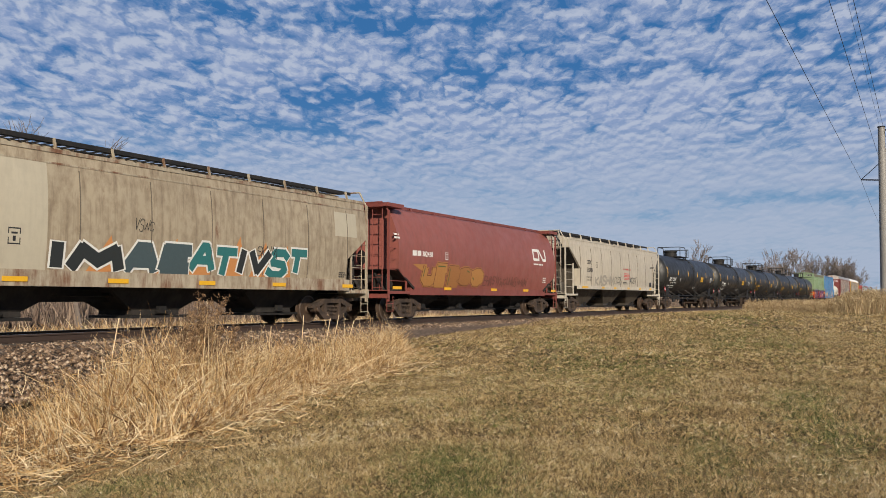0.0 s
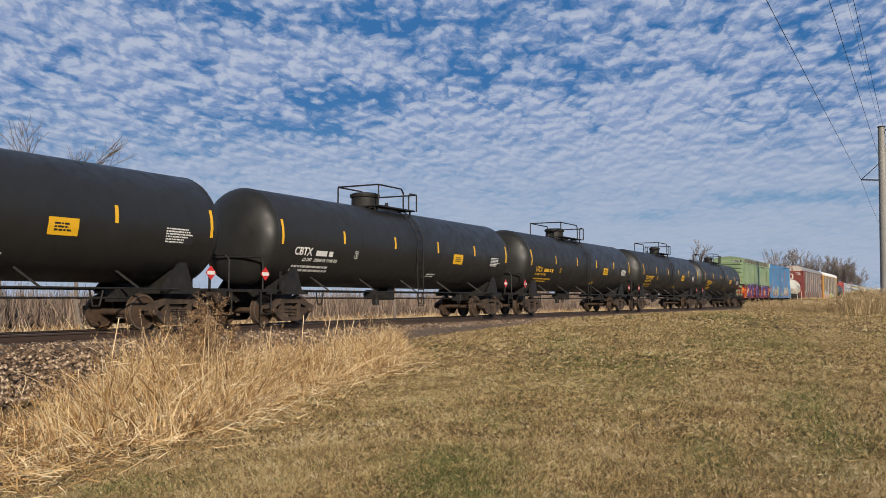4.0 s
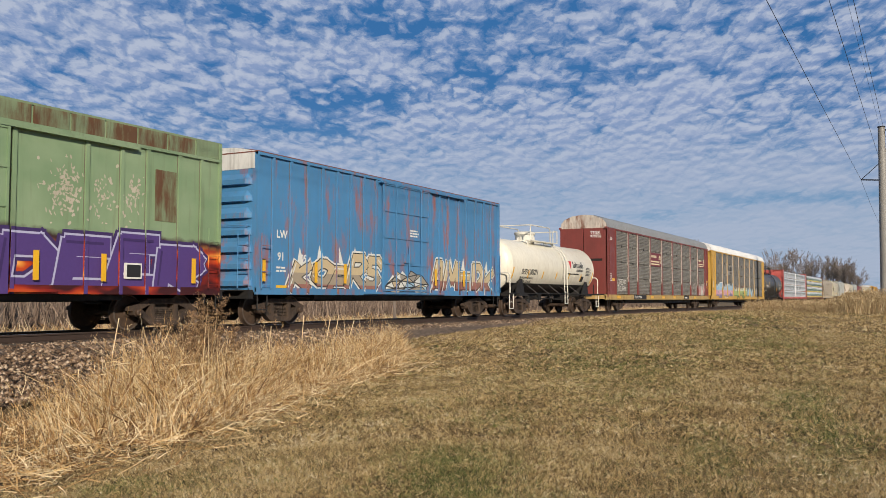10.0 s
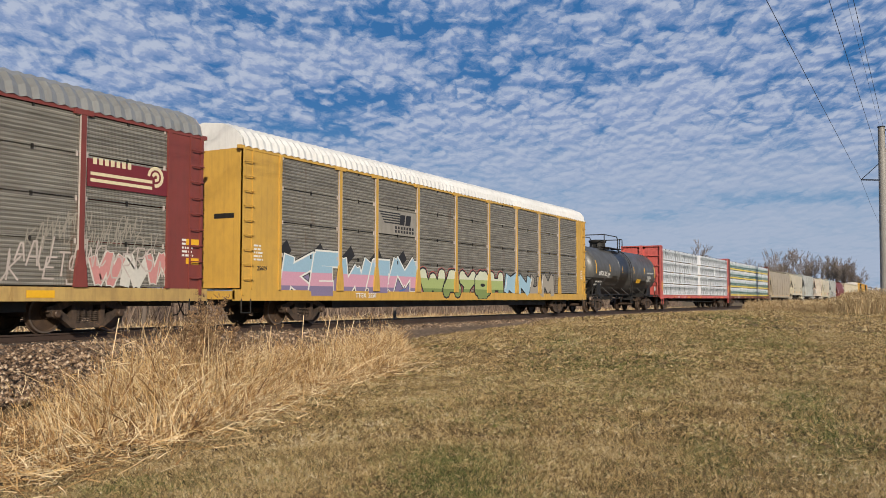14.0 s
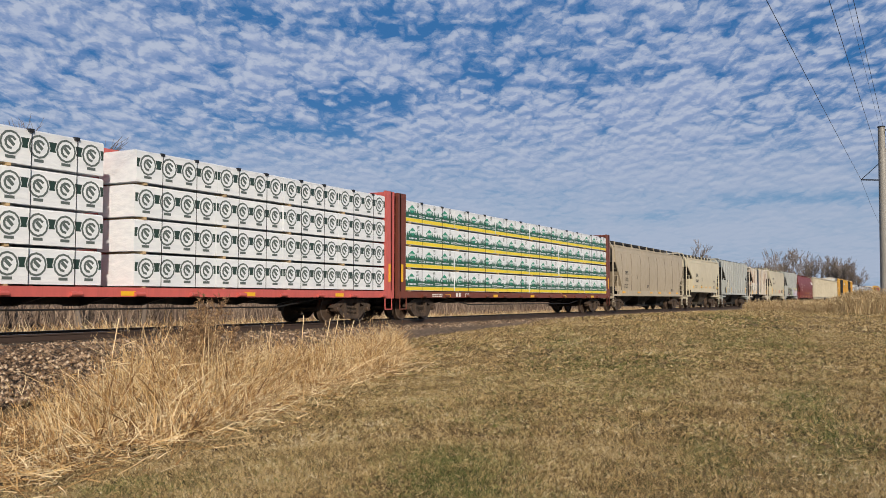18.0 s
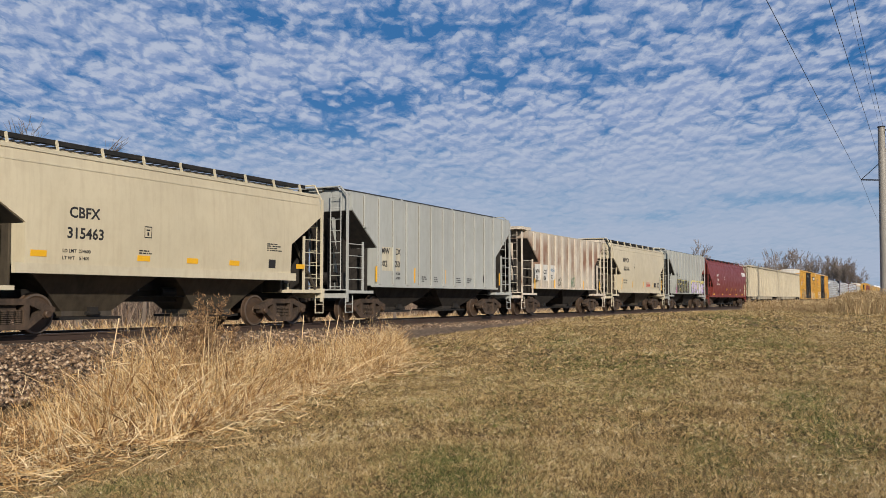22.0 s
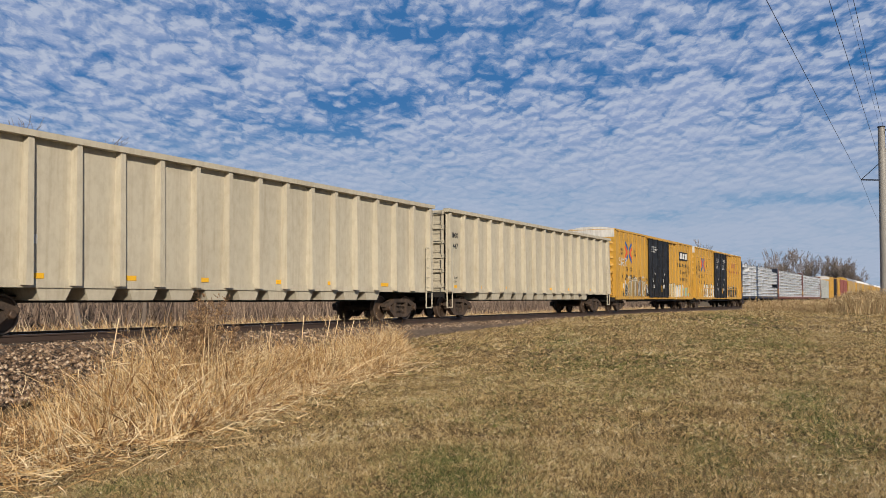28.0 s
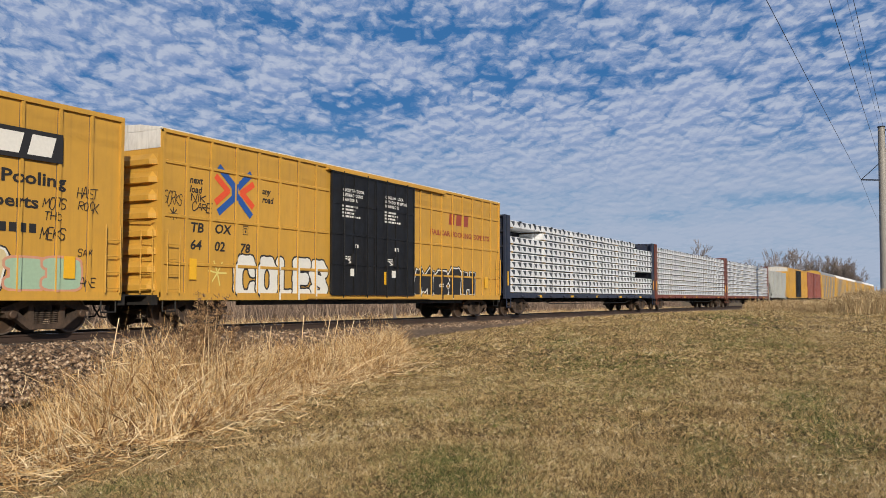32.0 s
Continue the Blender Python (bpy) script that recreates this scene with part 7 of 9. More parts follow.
for x in (-4.72, -2.1, 0.0, 2.3, 5.1):
    patch("reflector", x - 0.05, x + 0.05, 1.3, 1.8, reflector, e, surf, 0.008, "yellow reflective strip")
sp = Spray(e, surf)
scrawl(sp, -1.6, 1.5, 0.7, 0.4, ink_black, 91)
scrawl(sp, 0.3, 1.4, 0.6, 0.5, plain("green_spray", (0.1, 0.2, 0.12)), 92)
scrawl(sp, -2.7, 2.2, 0.6, 0.15, plain("blue_spray", (0.05, 0.2, 0.4)), 93)

# cream hopper car with the number in black
e, half, L, surf, ribs = hopper("covered_hopper", "clean cream covered hopper car with black numbers", 395.9, 409.5, p_cream, p_cream_t, p_bay, width=bulge(1.46, 1.52, 1.38), low=1.37, sill_h=0.18, top=4.18, walk_z=4.56, posts=9, bays=2, cut=1.4, cut_z=3.3, knee=2.35)
end_text("MWCX", -L - 0.012, -0.5, 3.75, 0.16, ink_black, e)
end_text("301646", -L - 0.012, -0.5, 3.52, 0.16, ink_black, e)
letters("MWCX", -4.0, 3.14, 0.28, ink_black, e, surf)
letters("301646", -3.95, 2.6, 0.28, ink_black, e, surf)
letters("LD LMT  233300", -4.1, 1.94, 0.09, ink_black, e, surf)
letters("LT WT    52700", -4.1, 1.78, 0.09, ink_black, e, surf)
boxed_mark(-1.75, 2.75, 0.24, ink_black, e, surf)
for x, h in ((-4.3, 0.75), (-1.97, 0.4), (0.46, 0.4), (2.88, 0.35), (5.2, 0.7)):
    patch("reflector", x - 0.05, x + 0.05, 1.75 - h / 2, 1.75 + h / 2, reflector, e, surf, 0.008, "yellow reflective strip")
small_print(1.2, 1.6, 1.1, 0.35, 4, placard_red, e, surf)
patch("print_panel", 3.1, 3.55, 1.6, 1.9, ink_black, e, surf, 0.008)
small_print(4.0, 1.6, 0.5, 0.35, 4, ink_black, e, surf)

# grey ribbed hopper car with sprayed lettering
e, half, L, surf, ribs = hopper("covered_hopper", "pale grey ribbed hopper car with black and violet sprayed lettering", 409.5, 423.1, p_pale, p_pale, soot_shade, width=lambda z: 1.47, low=1.25, sill_h=0.06, top=4.42, peak=0.12, ribs=12, bays=2, cut=1.55, cut_z=3.8, knee=2.6, walk_z=4.6, posts=4, eave=False)
end_text("MWCX", -L - 0.012, -0.45, 4.1, 0.15, ink_black, e)
end_text("302245", -L - 0.012, -0.4, 3.9, 0.15, ink_black, e)
letters("MW", -4.06, 2.54, 0.22, ink_black, e, surf, over=Spray(e, surf, ribs, 0.06))
letters("CX", -3.5, 2.5, 0.22, ink_black, e, surf, over=Spray(e, surf, ribs, 0.06))
letters("302", -4.08, 2.0, 0.22, ink_black, e, surf, over=Spray(e, surf, ribs, 0.06))
letters("LD LMT", -4.5, 1.62, 0.09, ink_black, e, surf, over=Spray(e, surf, ribs, 0.06))
letters("LT WT", -4.5, 1.46, 0.09, ink_black, e, surf, over=Spray(e, surf, ribs, 0.06))
sp = Spray(e, surf, ribs, 0.06, zmin=1.22)
g_mag, g_gold = plain("magenta_spray", (0.55, 0.08, 0.4)), plain("pale_yellow_spray", (0.7, 0.62, 0.2))
sp.lay([rounded(-3.95, 1.42, 0.7, 0.5), rounded(-3.7, 1.7, 0.5, 0.6), rounded(-0.1, 1.75, 0.4, 0.7)], g_mag, "sprayed_shade")
mural(sp, "RENTOS", -3.75, -0.1, 1.24, 2.24, [ink_black], g_gold, 0.42, 0.03, ink_black, 0.05, 101, 0.05, 0.06)
sp.lay([rounded(0.3 + 0.3 * q, 1.6, 0.18, 0.6, n=8) for q in range(2)], plain("mint_haze_spray", (0.3, 0.5, 0.25)), "sprayed_shade")
sp.layer = 0
sp.lay([rounded(1.3 + 0.75 * q, 1.95, 0.95, 0.75, n=10) for q in range(6)], g_gold, "sprayed_halo")
mural(sp, "CHUNK", 0.95, 5.3, 1.24, 2.2, [plain("lavender_spray", (0.55, 0.45, 0.70)), plain("pale_violet_spray", (0.66, 0.60, 0.76))], ink_black, 0.40, 0.05, None, 0.07, 107, 0.12, 0.13, g_white, False)

# dark red hopper car
p_dred = paint("dark_red_paint", (0.20, 0.035, 0.028), dirt=(0.10, 0.04, 0.03), amount=0.25, streak=0.3)
e, half, L, surf, ribs = hopper("covered_hopper", "dark red covered hopper car with rounded sides and white lettering", 423.1, 442.6, p_dred, p_dred, soot_shade, width=bulge(1.4, 1.54, 1.15, 2.5), top=4.2, peak=0.2, walk_z=4.5, posts=11, bays=3, cut=1.4, cut_z=3.0, knee=1.9)
letters("GACX", -5.9, 2.85, 0.24, ink_white, e, surf)
letters("13604", -5.9, 2.42, 0.24, ink_white, e, surf)
small_print(-5.9, 2.1, 1.3, 0.2, 2, ink_white, e, surf)
boxed_mark(-2.6, 2.6, 0.24, ink_white, e, surf)
Spray(e, surf, bands=0.2).lay([[(6.75 + 0.48 * k + 0.06 * q, 3.1), (7.15 + 0.48 * k, 3.1), (7.15 + 0.48 * k, 3.5), (6.75 + 0.48 * k, 3.5)] for k, q in enumerate((0, 1, 0, 1))], ink_white, "maker_name_bars", up=False)
for x in (-1.6, 0.6, 2.8, 5.4):
    small_print(x, 1.55, 0.7, 0.25, 3, ink_yellow if x < 3 else ink_white, e, surf, 0.006, int(x * 7))
reflectors(e, [-6.9, -3.2, 0.4, 3.6, 6.8], 1.22, surf)


# ---- high-sided open cars ----
p_sand = paint("sandy_paint", (0.52, 0.475, 0.375), dirt=(0.25, 0.19, 0.12), amount=0.4, streak=0.35, rough=0.6)


# Near-black paint for the shade strip right of each gondola post.
post_shade_mat = paint("painted_post_shade", (0.05, 0.042, 0.035), rough=0.85, streak=0.2)


def gondola(s0, s1, digits):
    e, half, tc = car("gondola", "sand-coloured high-sided open car with vertical side posts", "gondola car", s0, s1)
    L = half - 0.62
    top, low, W = 4.38, 1.14, 1.42
    for sy in (-1, 1):
        part("side", Shape().box(-L, L, min(sy * W, sy * (W - 0.05)), max(sy * W, sy * (W - 0.05)), low, top), p_sand, e)
        part("top_chord", Shape().box(-L - 0.04, L + 0.04, min(sy * (W - 0.06), sy * (W + 0.22)), max(sy * (W - 0.06), sy * (W + 0.22)), top - 0.08, top + 0.06), p_sand, e)
        part("side_sill", Shape().box(-L, L, min(sy * W, sy * (W + 0.05)), max(sy * W, sy * (W + 0.05)), low - 0.1, low + 0.08), p_sand, e)
    n = 17
    edge_lines = Shape()
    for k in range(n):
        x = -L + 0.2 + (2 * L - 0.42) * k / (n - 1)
        # Shade on the post's far side, painted as a thin dark strip.
        edge_lines.box(x + 0.092, x + 0.125, -W - 0.003, -W + 0.01, low + 0.08, top - 0.08)
        for sy in (-1, 1):
            part("side_post", Shape().loft([[(x - w, sy * W, z), (x + w, sy * W, z), (x + w * 0.8, sy * (W + d), z), (x - w * 0.8, sy * (W + d), z)] for z, d, w in ((low - 0.05, 0.24, 0.11), (top - 0.08, 0.17, 0.09))]), p_sand, e)
    for sx in (-1, 1):
        xe = sx * L
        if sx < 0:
            part("weld_seam", edge_lines, post_shade_mat, e, "dark strips painted as shade beside the side posts", kind="stuff")
        part("end", Shape().box(min(xe, xe - sx * 0.05), max(xe, xe - sx * 0.05), -W, W, low, top), p_sand, e)
        for k in range(6):
            z = low + 0.2 + (top - low - 0.3) * k / 5
            part("end_rib", Shape().box(min(xe, xe + sx * 0.12), max(xe, xe + sx * 0.12), -W + 0.03, W - 0.03, z - 0.07, z + 0.07), p_sand, e)
        ladder(xe + sx * 0.18, -W + 0.25, low, top, p_sand, e, along="y")
        ladder(sx * (L - 0.28), -W - 0.14, low, low + 1.7, p_sand, e)
        part("stirrup_step", Shape().pipe([(xe, -W - 0.1, low), (xe, -W - 0.1, 0.45), (xe - sx * 0.45, -W - 0.1, 0.45), (xe - sx * 0.45, -W - 0.1, low)], 0.025, 6), p_sand, e)
        part("end_sill", Shape().box(min(xe, xe + sx * 0.3), max(xe, xe + sx * 0.3), -1.4, 1.4, 0.86, 1.08), black, e)
    part("floor", Shape().box(-L, L, -W, W, low - 0.06, low), p_sand, e)
    part("load", Shape().box(-L + 0.06, L - 0.06, -W + 0.06, W - 0.06, low, low + 1.2), soot_shade, e)
    part("center_sill", Shape().box(-half + 0.5, half - 0.5, -0.3, 0.3, 0.7, 1.02), black, e)
    k = -tc + 1.75
    while k < tc - 1.5:
        part("floor_tub", Shape().loft([[(k - w, -W + y, z), (k + w, -W + y, z), (k + w, W - y, z), (k - w, W - y, z)] for w, y, z in ((0.46, -0.01, low - 0.1), (0.33, 0.02, 0.76))]), p_sand, e)
        k += (2 * L - 1.1) / 15
    brake_gear(e, half)
    surf = flat(-W)
    letters("AIMX", -L + 0.40, 3.3, 0.22, ink_black, e, surf)
    letters(digits, -L + 0.36, 2.86, 0.22, ink_black, e, surf)
    letters("LD LMT", -L + 0.72, 1.62, 0.08, ink_black, e, surf)
    letters("LT WT", -L + 0.72, 1.46, 0.08, ink_black, e, surf)
    boxed_mark(-8.7, 2.95, 0.26, ink_black, e, surf)
    patch("notice", -7.55, -7.2, 2.0, 2.2, p_hood, e, surf, 0.008)
    for x in (-9.6, -7.3, -4.7, -2.2, 1.2, 3.8, 6.9):
        part("reflector", Shape().box(x - 0.28, x + 0.28, -W - 0.02, -W - 0.004, low + 0.1, low + 0.22), reflector, e)
    end_text("AIMX", -L - 0.13, 0.35, 3.55, 0.17, ink_black, e)


gondola(442.6, 464.3, "15451")
gondola(464.3, 486.2, "15447")

# ---- yellow box cars ----
p_ybox = paint("box_car_yellow", (0.58, 0.325, 0.05), dirt=(0.24, 0.14, 0.05), amount=0.2, streak=0.25)
p_bdoor = paint("black_door_paint", (0.005, 0.005, 0.0055), dirt=(0.035, 0.032, 0.03), amount=0.25, streak=0.15)
g_blue_e, g_red_e = plain("blue_emblem", (0.02, 0.09, 0.35)), plain("red_emblem", (0.72, 0.09, 0.03))


def yellow_box(s0, s1, first, label):
    xs = [-9.2, -8.35, -7.4, -6.5, -5.55, -4.6, -3.65, 3.0, 3.8, 4.7, 5.6, 6.5, 7.4, 8.35, 9.2] if first else [-9.2, -8.3, -7.3, -6.35, -5.4, -4.5, -3.6, 3.0, 3.85, 4.7, 5.6, 6.5, 7.4, 8.35, 9.2]
    e, half, L, surf, ribs = boxcar("box_car", label, s0, s1, p_ybox, low=0.84, top=5.16, posts=xs, post_w=0.08, post_d=0.055, end_in=0.62, doors=(-2.9, 2.4), door_mat=p_bdoor, door_n=2, hood=p_hood, roof_mat=p_hood if not first else p_ybox, end_ribs=8, grid=0 if first else 4)
    sp = Spray(e, surf, ribs, 0.055, zmin=0.77)
    c, z = -7.35, 3.78
    sp.lay(strokes([(c - 0.62, z + 0.6), (c - 0.05, z + 0.16), (c - 0.02, z - 0.16), (c - 0.62, z - 0.6)], 0.2) + strokes([(c + 0.64, z + 0.56), (c + 0.12, z + 0.14)], 0.2) + strokes([(c + 0.1, z - 0.12), (c + 0.66, z - 0.6)], 0.2), g_blue_e, "emblem", "blue crossing stripes")
    sp.lay(strokes([(c - 0.74, z + 0.34), (c - 0.28, z + 0.0), (c - 0.74, z - 0.34)], 0.18) + strokes([(c + 0.74, z + 0.28), (c + 0.28, z + 0.0), (c + 0.74, z - 0.34)], 0.18), g_red_e, "emblem", "red crossing stripes")
    for q, w in enumerate(("next", "load")):
        letters(w, -9.1, 3.85 - 0.25 * q, 0.19, ink_black, e, surf, lean=0.2, over=sp)
    for q, w in enumerate(("any", "road")):
        letters(w, -6.2, 3.85 - 0.25 * q, 0.19, ink_black, e, surf, lean=0.2, over=sp)
    tb = -8.02 if first else -9.05
    letters("TB", tb, 2.56, 0.26, ink_black, e, surf, lean=0.15, wide=1.15, over=sp)
    letters("OX", tb + 0.9, 2.58, 0.26, ink_black, e, surf, lean=0.15, wide=1.15, over=sp)
    for x, w in ((-8.75, "6"), (-8.0, "70"), (-7.1, "83"), (-6.15, "4")) if first else ((-9.05, "64"), (-8.15, "02"), (-7.12, "78")):
        letters(w, x, 2.1, 0.26, ink_black, e, surf, lean=0.15, wide=1.15, over=sp)
    boxed_mark(-5.05 if first else -7.0, 2.42 if first else 2.6, 0.22, ink_black, e, surf)
    dsurf = flat(-1.60)
    for x in (-2.3, 0.3):
        lines = ("CLOSE AND LOCK", "BOTH DOORS BEFORE", "MOVING CAR") if x > 0 or first else ("CLOSE THIS DOOR", "BEFORE CLOSING", "MAIN DOOR")
        if not (first and x > 0):
            for q, w in enumerate(lines):
                letters(w, x + 0.04, 4.36 - 0.16 * q, 0.105, ink_white, e, dsurf, 0.012)
        if not first:
            small_print(x, 3.5, 1.1, 0.45, 4, ink_white, e, dsurf, 0.01, int(x * 5))
        small_print(x + 0.2, 2.1, 0.6, 0.14, 2, ink_white, e, dsurf, 0.01, int(x * 7))
        part("notice", Shape().box(x + 0.5, x + 0.75, -1.62, -1.605, 1.55, 1.8), ink_white, e)
        part("notice", Shape().box(x + 0.7, x + 0.95, -1.62, -1.605, 2.5, 2.62), ink_white, e)
        s3 = Spray(e, dsurf)
        s3.lay(strokes([(x + 0.35, 2.1), (x + 0.7, 1.95)], 0.04) + strokes([(x + 0.7, 2.1), (x + 0.35, 1.95)], 0.04), ink_white, "door_mark", up=False)
    part("reflector", Shape().box(0.3, 0.42, -1.62, -1.605, 1.3, 1.75), reflector, e)
    part("reflector", Shape().box(-9.1, -8.85, -1.565, -1.555, 1.3, 1.85), reflector, e)
    part("reflector", Shape().box(8.5, 8.8, -1.565, -1.555, 1.25, 1.75), reflector, e)
    if first:
        sg = part("sign_panel", Shape().box(5.7, 8.4, -1.57, -1.555, 3.8, 4.45), ink_black, e, "black sign with white block shapes")
        s4 = Spray(sg, flat(-1.57))
        s4.lay([[(5.9 + 0.8 * q, 3.9), (6.5 + 0.8 * q, 3.9), (6.62 + 0.8 * q, 4.35), (6.02 + 0.8 * q, 4.35)] for q in range(3)], ink_white, "emblem", "three white slanted blocks", up=False)
        letters("Railcar Pooling", 5.3, 3.28, 0.28, ink_black, e, surf, wide=1.4, over=sp)
        letters("Experts", 6.25, 2.76, 0.27, ink_black, e, surf, wide=1.4, over=sp)
        sp.lay([[(6.2 + 0.24 * q, 2.22), (6.37 + 0.24 * q, 2.22), (6.37 + 0.24 * q, 2.42), (6.2 + 0.24 * q, 2.42)] for q in range(7)], ink_black, "print_bars", up=False)
        sp.layer = 0
        khaki, smoke = plain_cache("khaki_spray", (0.33, 0.26, 0.13)), plain_cache("smoke_spray", (0.16, 0.135, 0.10))
        sp.lay([rounded(-8.2, 1.5, 0.42, 1.15, n=12), rounded(-8.2, 1.62, 0.85, 0.34, n=12)], g_white, "sprayed_cross", "white sprayed cross")
        shards(sp, -8.6, -7.2, 0.9, 1.6, 4, [g_white, smoke, khaki], ink_black, None, 118, 0.04, 0.3)
        sp.layer = 1
        mural(sp, "OERAK", -7.6, -3.5, 0.84, 2.0, [khaki, smoke], g_white, 0.46, 0.05, ink_black, 0.03, 121, 0.1, 0.1, g_white)
        sp.layer = 3
        shards(sp, -3.75, -2.8, 0.9, 1.8, 3, [g_white, smoke, ink_black], ink_black, g_white, 124, 0.04, 0.3)
        for q in range(7):
            scrawl(sp, -8.4 + 0.8 * q, 2.0 + 0.06 * (q % 3), 0.6, 0.2, g_white if q % 2 else ink_black, 140 + q, 5, 0.03)
        scrawl(sp, -9.5, 2.9, 1.7, 0.5, g_white, 155, 4, 0.05)
        sp.layer = 0
        mural(sp, "HUOEN", 2.7, 7.0, 0.84, 1.85, [plain_cache("sand_spray", (0.62, 0.52, 0.3)), g_white], g_white, 0.36, 0.05, ink_black, 0.04, 122, 0.15, 0.1)
        sp.layer = 3
        bubbles(sp, 7.2, 9.0, 1.0, 1.75, 2, plain_cache("mint_spray", (0.35, 0.5, 0.36)), plain_cache("coral_spray", (0.6, 0.3, 0.2)), 123, 0.06)
        sp.layer = 2
        for q, (w, a, b, z, hgt) in enumerate((("HAST", 8.85, 9.4, 3.1, 0.24), ("ROCK", 8.9, 9.45, 2.8, 0.24), ("MOTS", 7.95, 8.55, 2.8, 0.22), ("THC", 8.0, 8.45, 2.52, 0.2), ("MEKS", 7.9, 8.55, 2.12, 0.24), ("SAK", 8.9, 9.3, 1.75, 0.18), ("SANE", 8.8, 9.4, 1.05, 0.2))):
            mural(sp, w, a, b, z, z + hgt, [ink_black], ink_black, 0.13, 0.0, None, 0, 130 + q, 0.15, 0.18, None, False)
    else:
        sp.layer = 0
        mural(sp, "COLES", -7.32, -2.98, 0.72, 2.02, [g_white], ink_black, 0.39, 0.05, seed=141, wild=0.03)
        sp.layer = 0
        mural(sp, "MCSH", 2.55, 7.6, 0.82, 1.95, [ink_black], g_white, 0.42, 0.05, ink_black, 0.05, 142, 0.1, 0.07, soft=False)
        sp.lay([q for a in range(6) for q in strokes([(-8.0, 1.5), (-8.0 + 0.35 * math.cos(a), 1.5 + 0.35 * math.sin(a))], 0.04)], g_gold, "scrawl", up=False)
        rb = plain_cache("red_brown_print", (0.30, 0.05, 0.02))
        s4 = Spray(e, surf, ribs, 0.055)
        s4.lay([[(5.3 + 0.62 * q, 3.8), (5.75 + 0.62 * q, 3.8), (5.82 + 0.62 * q, 4.25), (5.37 + 0.62 * q, 4.25)] for q in range(3)], rb, "emblem", "red-brown slanted blocks", up=False)
        letters("RAILCAR POOLING EXPERTS", 3.75, 3.32, 0.21, rb, e, surf, wide=1.42, over=sp)
        for q, (w, a, b, z, hgt) in enumerate((("SORKS", -9.98, -9.35, 3.2, 0.34), ("NIK", -9.05, -8.5, 3.35, 0.22), ("CARE", -9.0, -8.3, 3.12, 0.22))):
            mural(sp, w, a, b, z, z + hgt, [ink_black], ink_black, 0.14, 0.0, None, 0, 150 + q, 0.15, 0.15, None, False)
        sp.lay([q for a in range(4) for q in strokes([(-9.65 - 0.16 * math.cos(a * 0.785), 2.98 - 0.16 * math.sin(a * 0.785)), (-9.65 + 0.16 * math.cos(a * 0.785), 2.98 + 0.16 * math.sin(a * 0.785))], 0.025)], ink_black, "scrawl", up=False)
    return e


yellow_box(486.2, 507.7, True, "yellow box car with black double doors and brown sprayed lettering")
yellow_box(507.7, 529.1, False, "yellow box car with black double doors and white bubble lettering")

# ---- the far end of the train ----
p_navy = paint("navy_paint", (0.02, 0.03, 0.06), amount=0.3)
centerbeam("lumber_car", "navy centre-beam car loaded with white wrapped lumber", 529.1, 554.6, p_navy, 9, 6, print_marks, 3, gaps=((7, 0), (8, 5), (3, 5)))
centerbeam("lumber_car", "red-brown centre-beam car with white wrapped lumber bundles", 554.6, 579.8, p_brown, 9, 6, print_marks, 4)
centerbeam("lumber_car", "red-brown centre-beam car stacked with white lumber", 579.8, 605.5, p_brown, 9, 6, print_marks, 5)
hopper("covered_hopper", "grey ribbed hopper car between lumber and box cars", 605.5, 621.3, p_pale, p_pale, soot_shade, width=lambda z: 1.47, top=4.25, peak=0.12, ribs=12, bays=2, walk_z=0, eave=False)
boxcar("box_car", "yellow box car with a white hood and dark doors", 621.3, 644.2, p_ybox, low=0.98, top=5.1, posts=[-9, -7.8, -6.6, -5.4, -4.2, 4.2, 5.4, 6.6, 7.8, 9], doors=(-2.6, 2.6), door_mat=p_bdoor, door_n=2, hood=p_hood)
boxcar("box_car", "red box car with a yellowed roof edge", 644.2, 664.3, p_red, low=0.98, top=5.1, posts=[-8, -6.8, -5.6, -4.4, -3.2, 3.2, 4.4, 5.6, 6.8, 8], doors=(-1.8, 1.8), roof_mat=p_ybox)
far_panel = paint("tan_zinc", (0.30, 0.26, 0.2), amount=0.4, streak=0.3)
for k in range(6):
    autorack("vehicle_carrier", "tan and grey vehicle carrier car far down the train", 664.3 + 29 * k, 693.3 + 29 * k, p_yellow, zinc_roof if k in (0, 3) else white_roof, p_deck, [-10.5, -7.5, -4.5, -1.5, 1.5, 4.5, 7.5, 10.5], near=False, panel=far_panel)
# ---- grass, stones, brush and trees ----
rs = np.random.RandomState(7)


def ribbons(root, tip, bend, width, segs=3):
    """Tapered bent ribbons: arrays of roots, tips and bend vectors. Gives points and faces (quads)."""
    n = len(root)
    d = tip - root
    side = np.cross(d, rs.normal(size=(n, 3)))
    side /= np.maximum(np.linalg.norm(side, axis=1, keepdims=True), 1e-6)
    rows = []
    for k in range(segs + 1):
        u = k / segs
        c = root + d * u + bend * (u * u)
        w = (width * (1 - 0.88 * u))[:, None] / 2
        rows += [c - side * w, c + side * w]
    v = np.stack(rows, 1).reshape(-1, 3)
    m = 2 * (segs + 1)
    base = (np.arange(n) * m)[:, None]
    f = np.concatenate([base + np.array([[2 * k, 2 * k + 1, 2 * k + 3, 2 * k + 2]]) for k in range(segs)], 0)
    return v, f


def merge(parts):
    vs, fs, n = [], [], 0
    for v, f in parts:
        vs.append(v)
        fs.append(f + n)
        n += len(v)
    return np.concatenate(vs), np.concatenate(fs)


def wedge(n, r0, r1, a0=-1.0, a1=58.0):
    """Even points on the ground between two distances and two bearings."""
    r = np.sqrt(rs.uniform(r0 * r0, r1 * r1, n))
    a = np.radians(rs.uniform(a0, a1, n))
    return r * np.cos(a), r * np.sin(a)


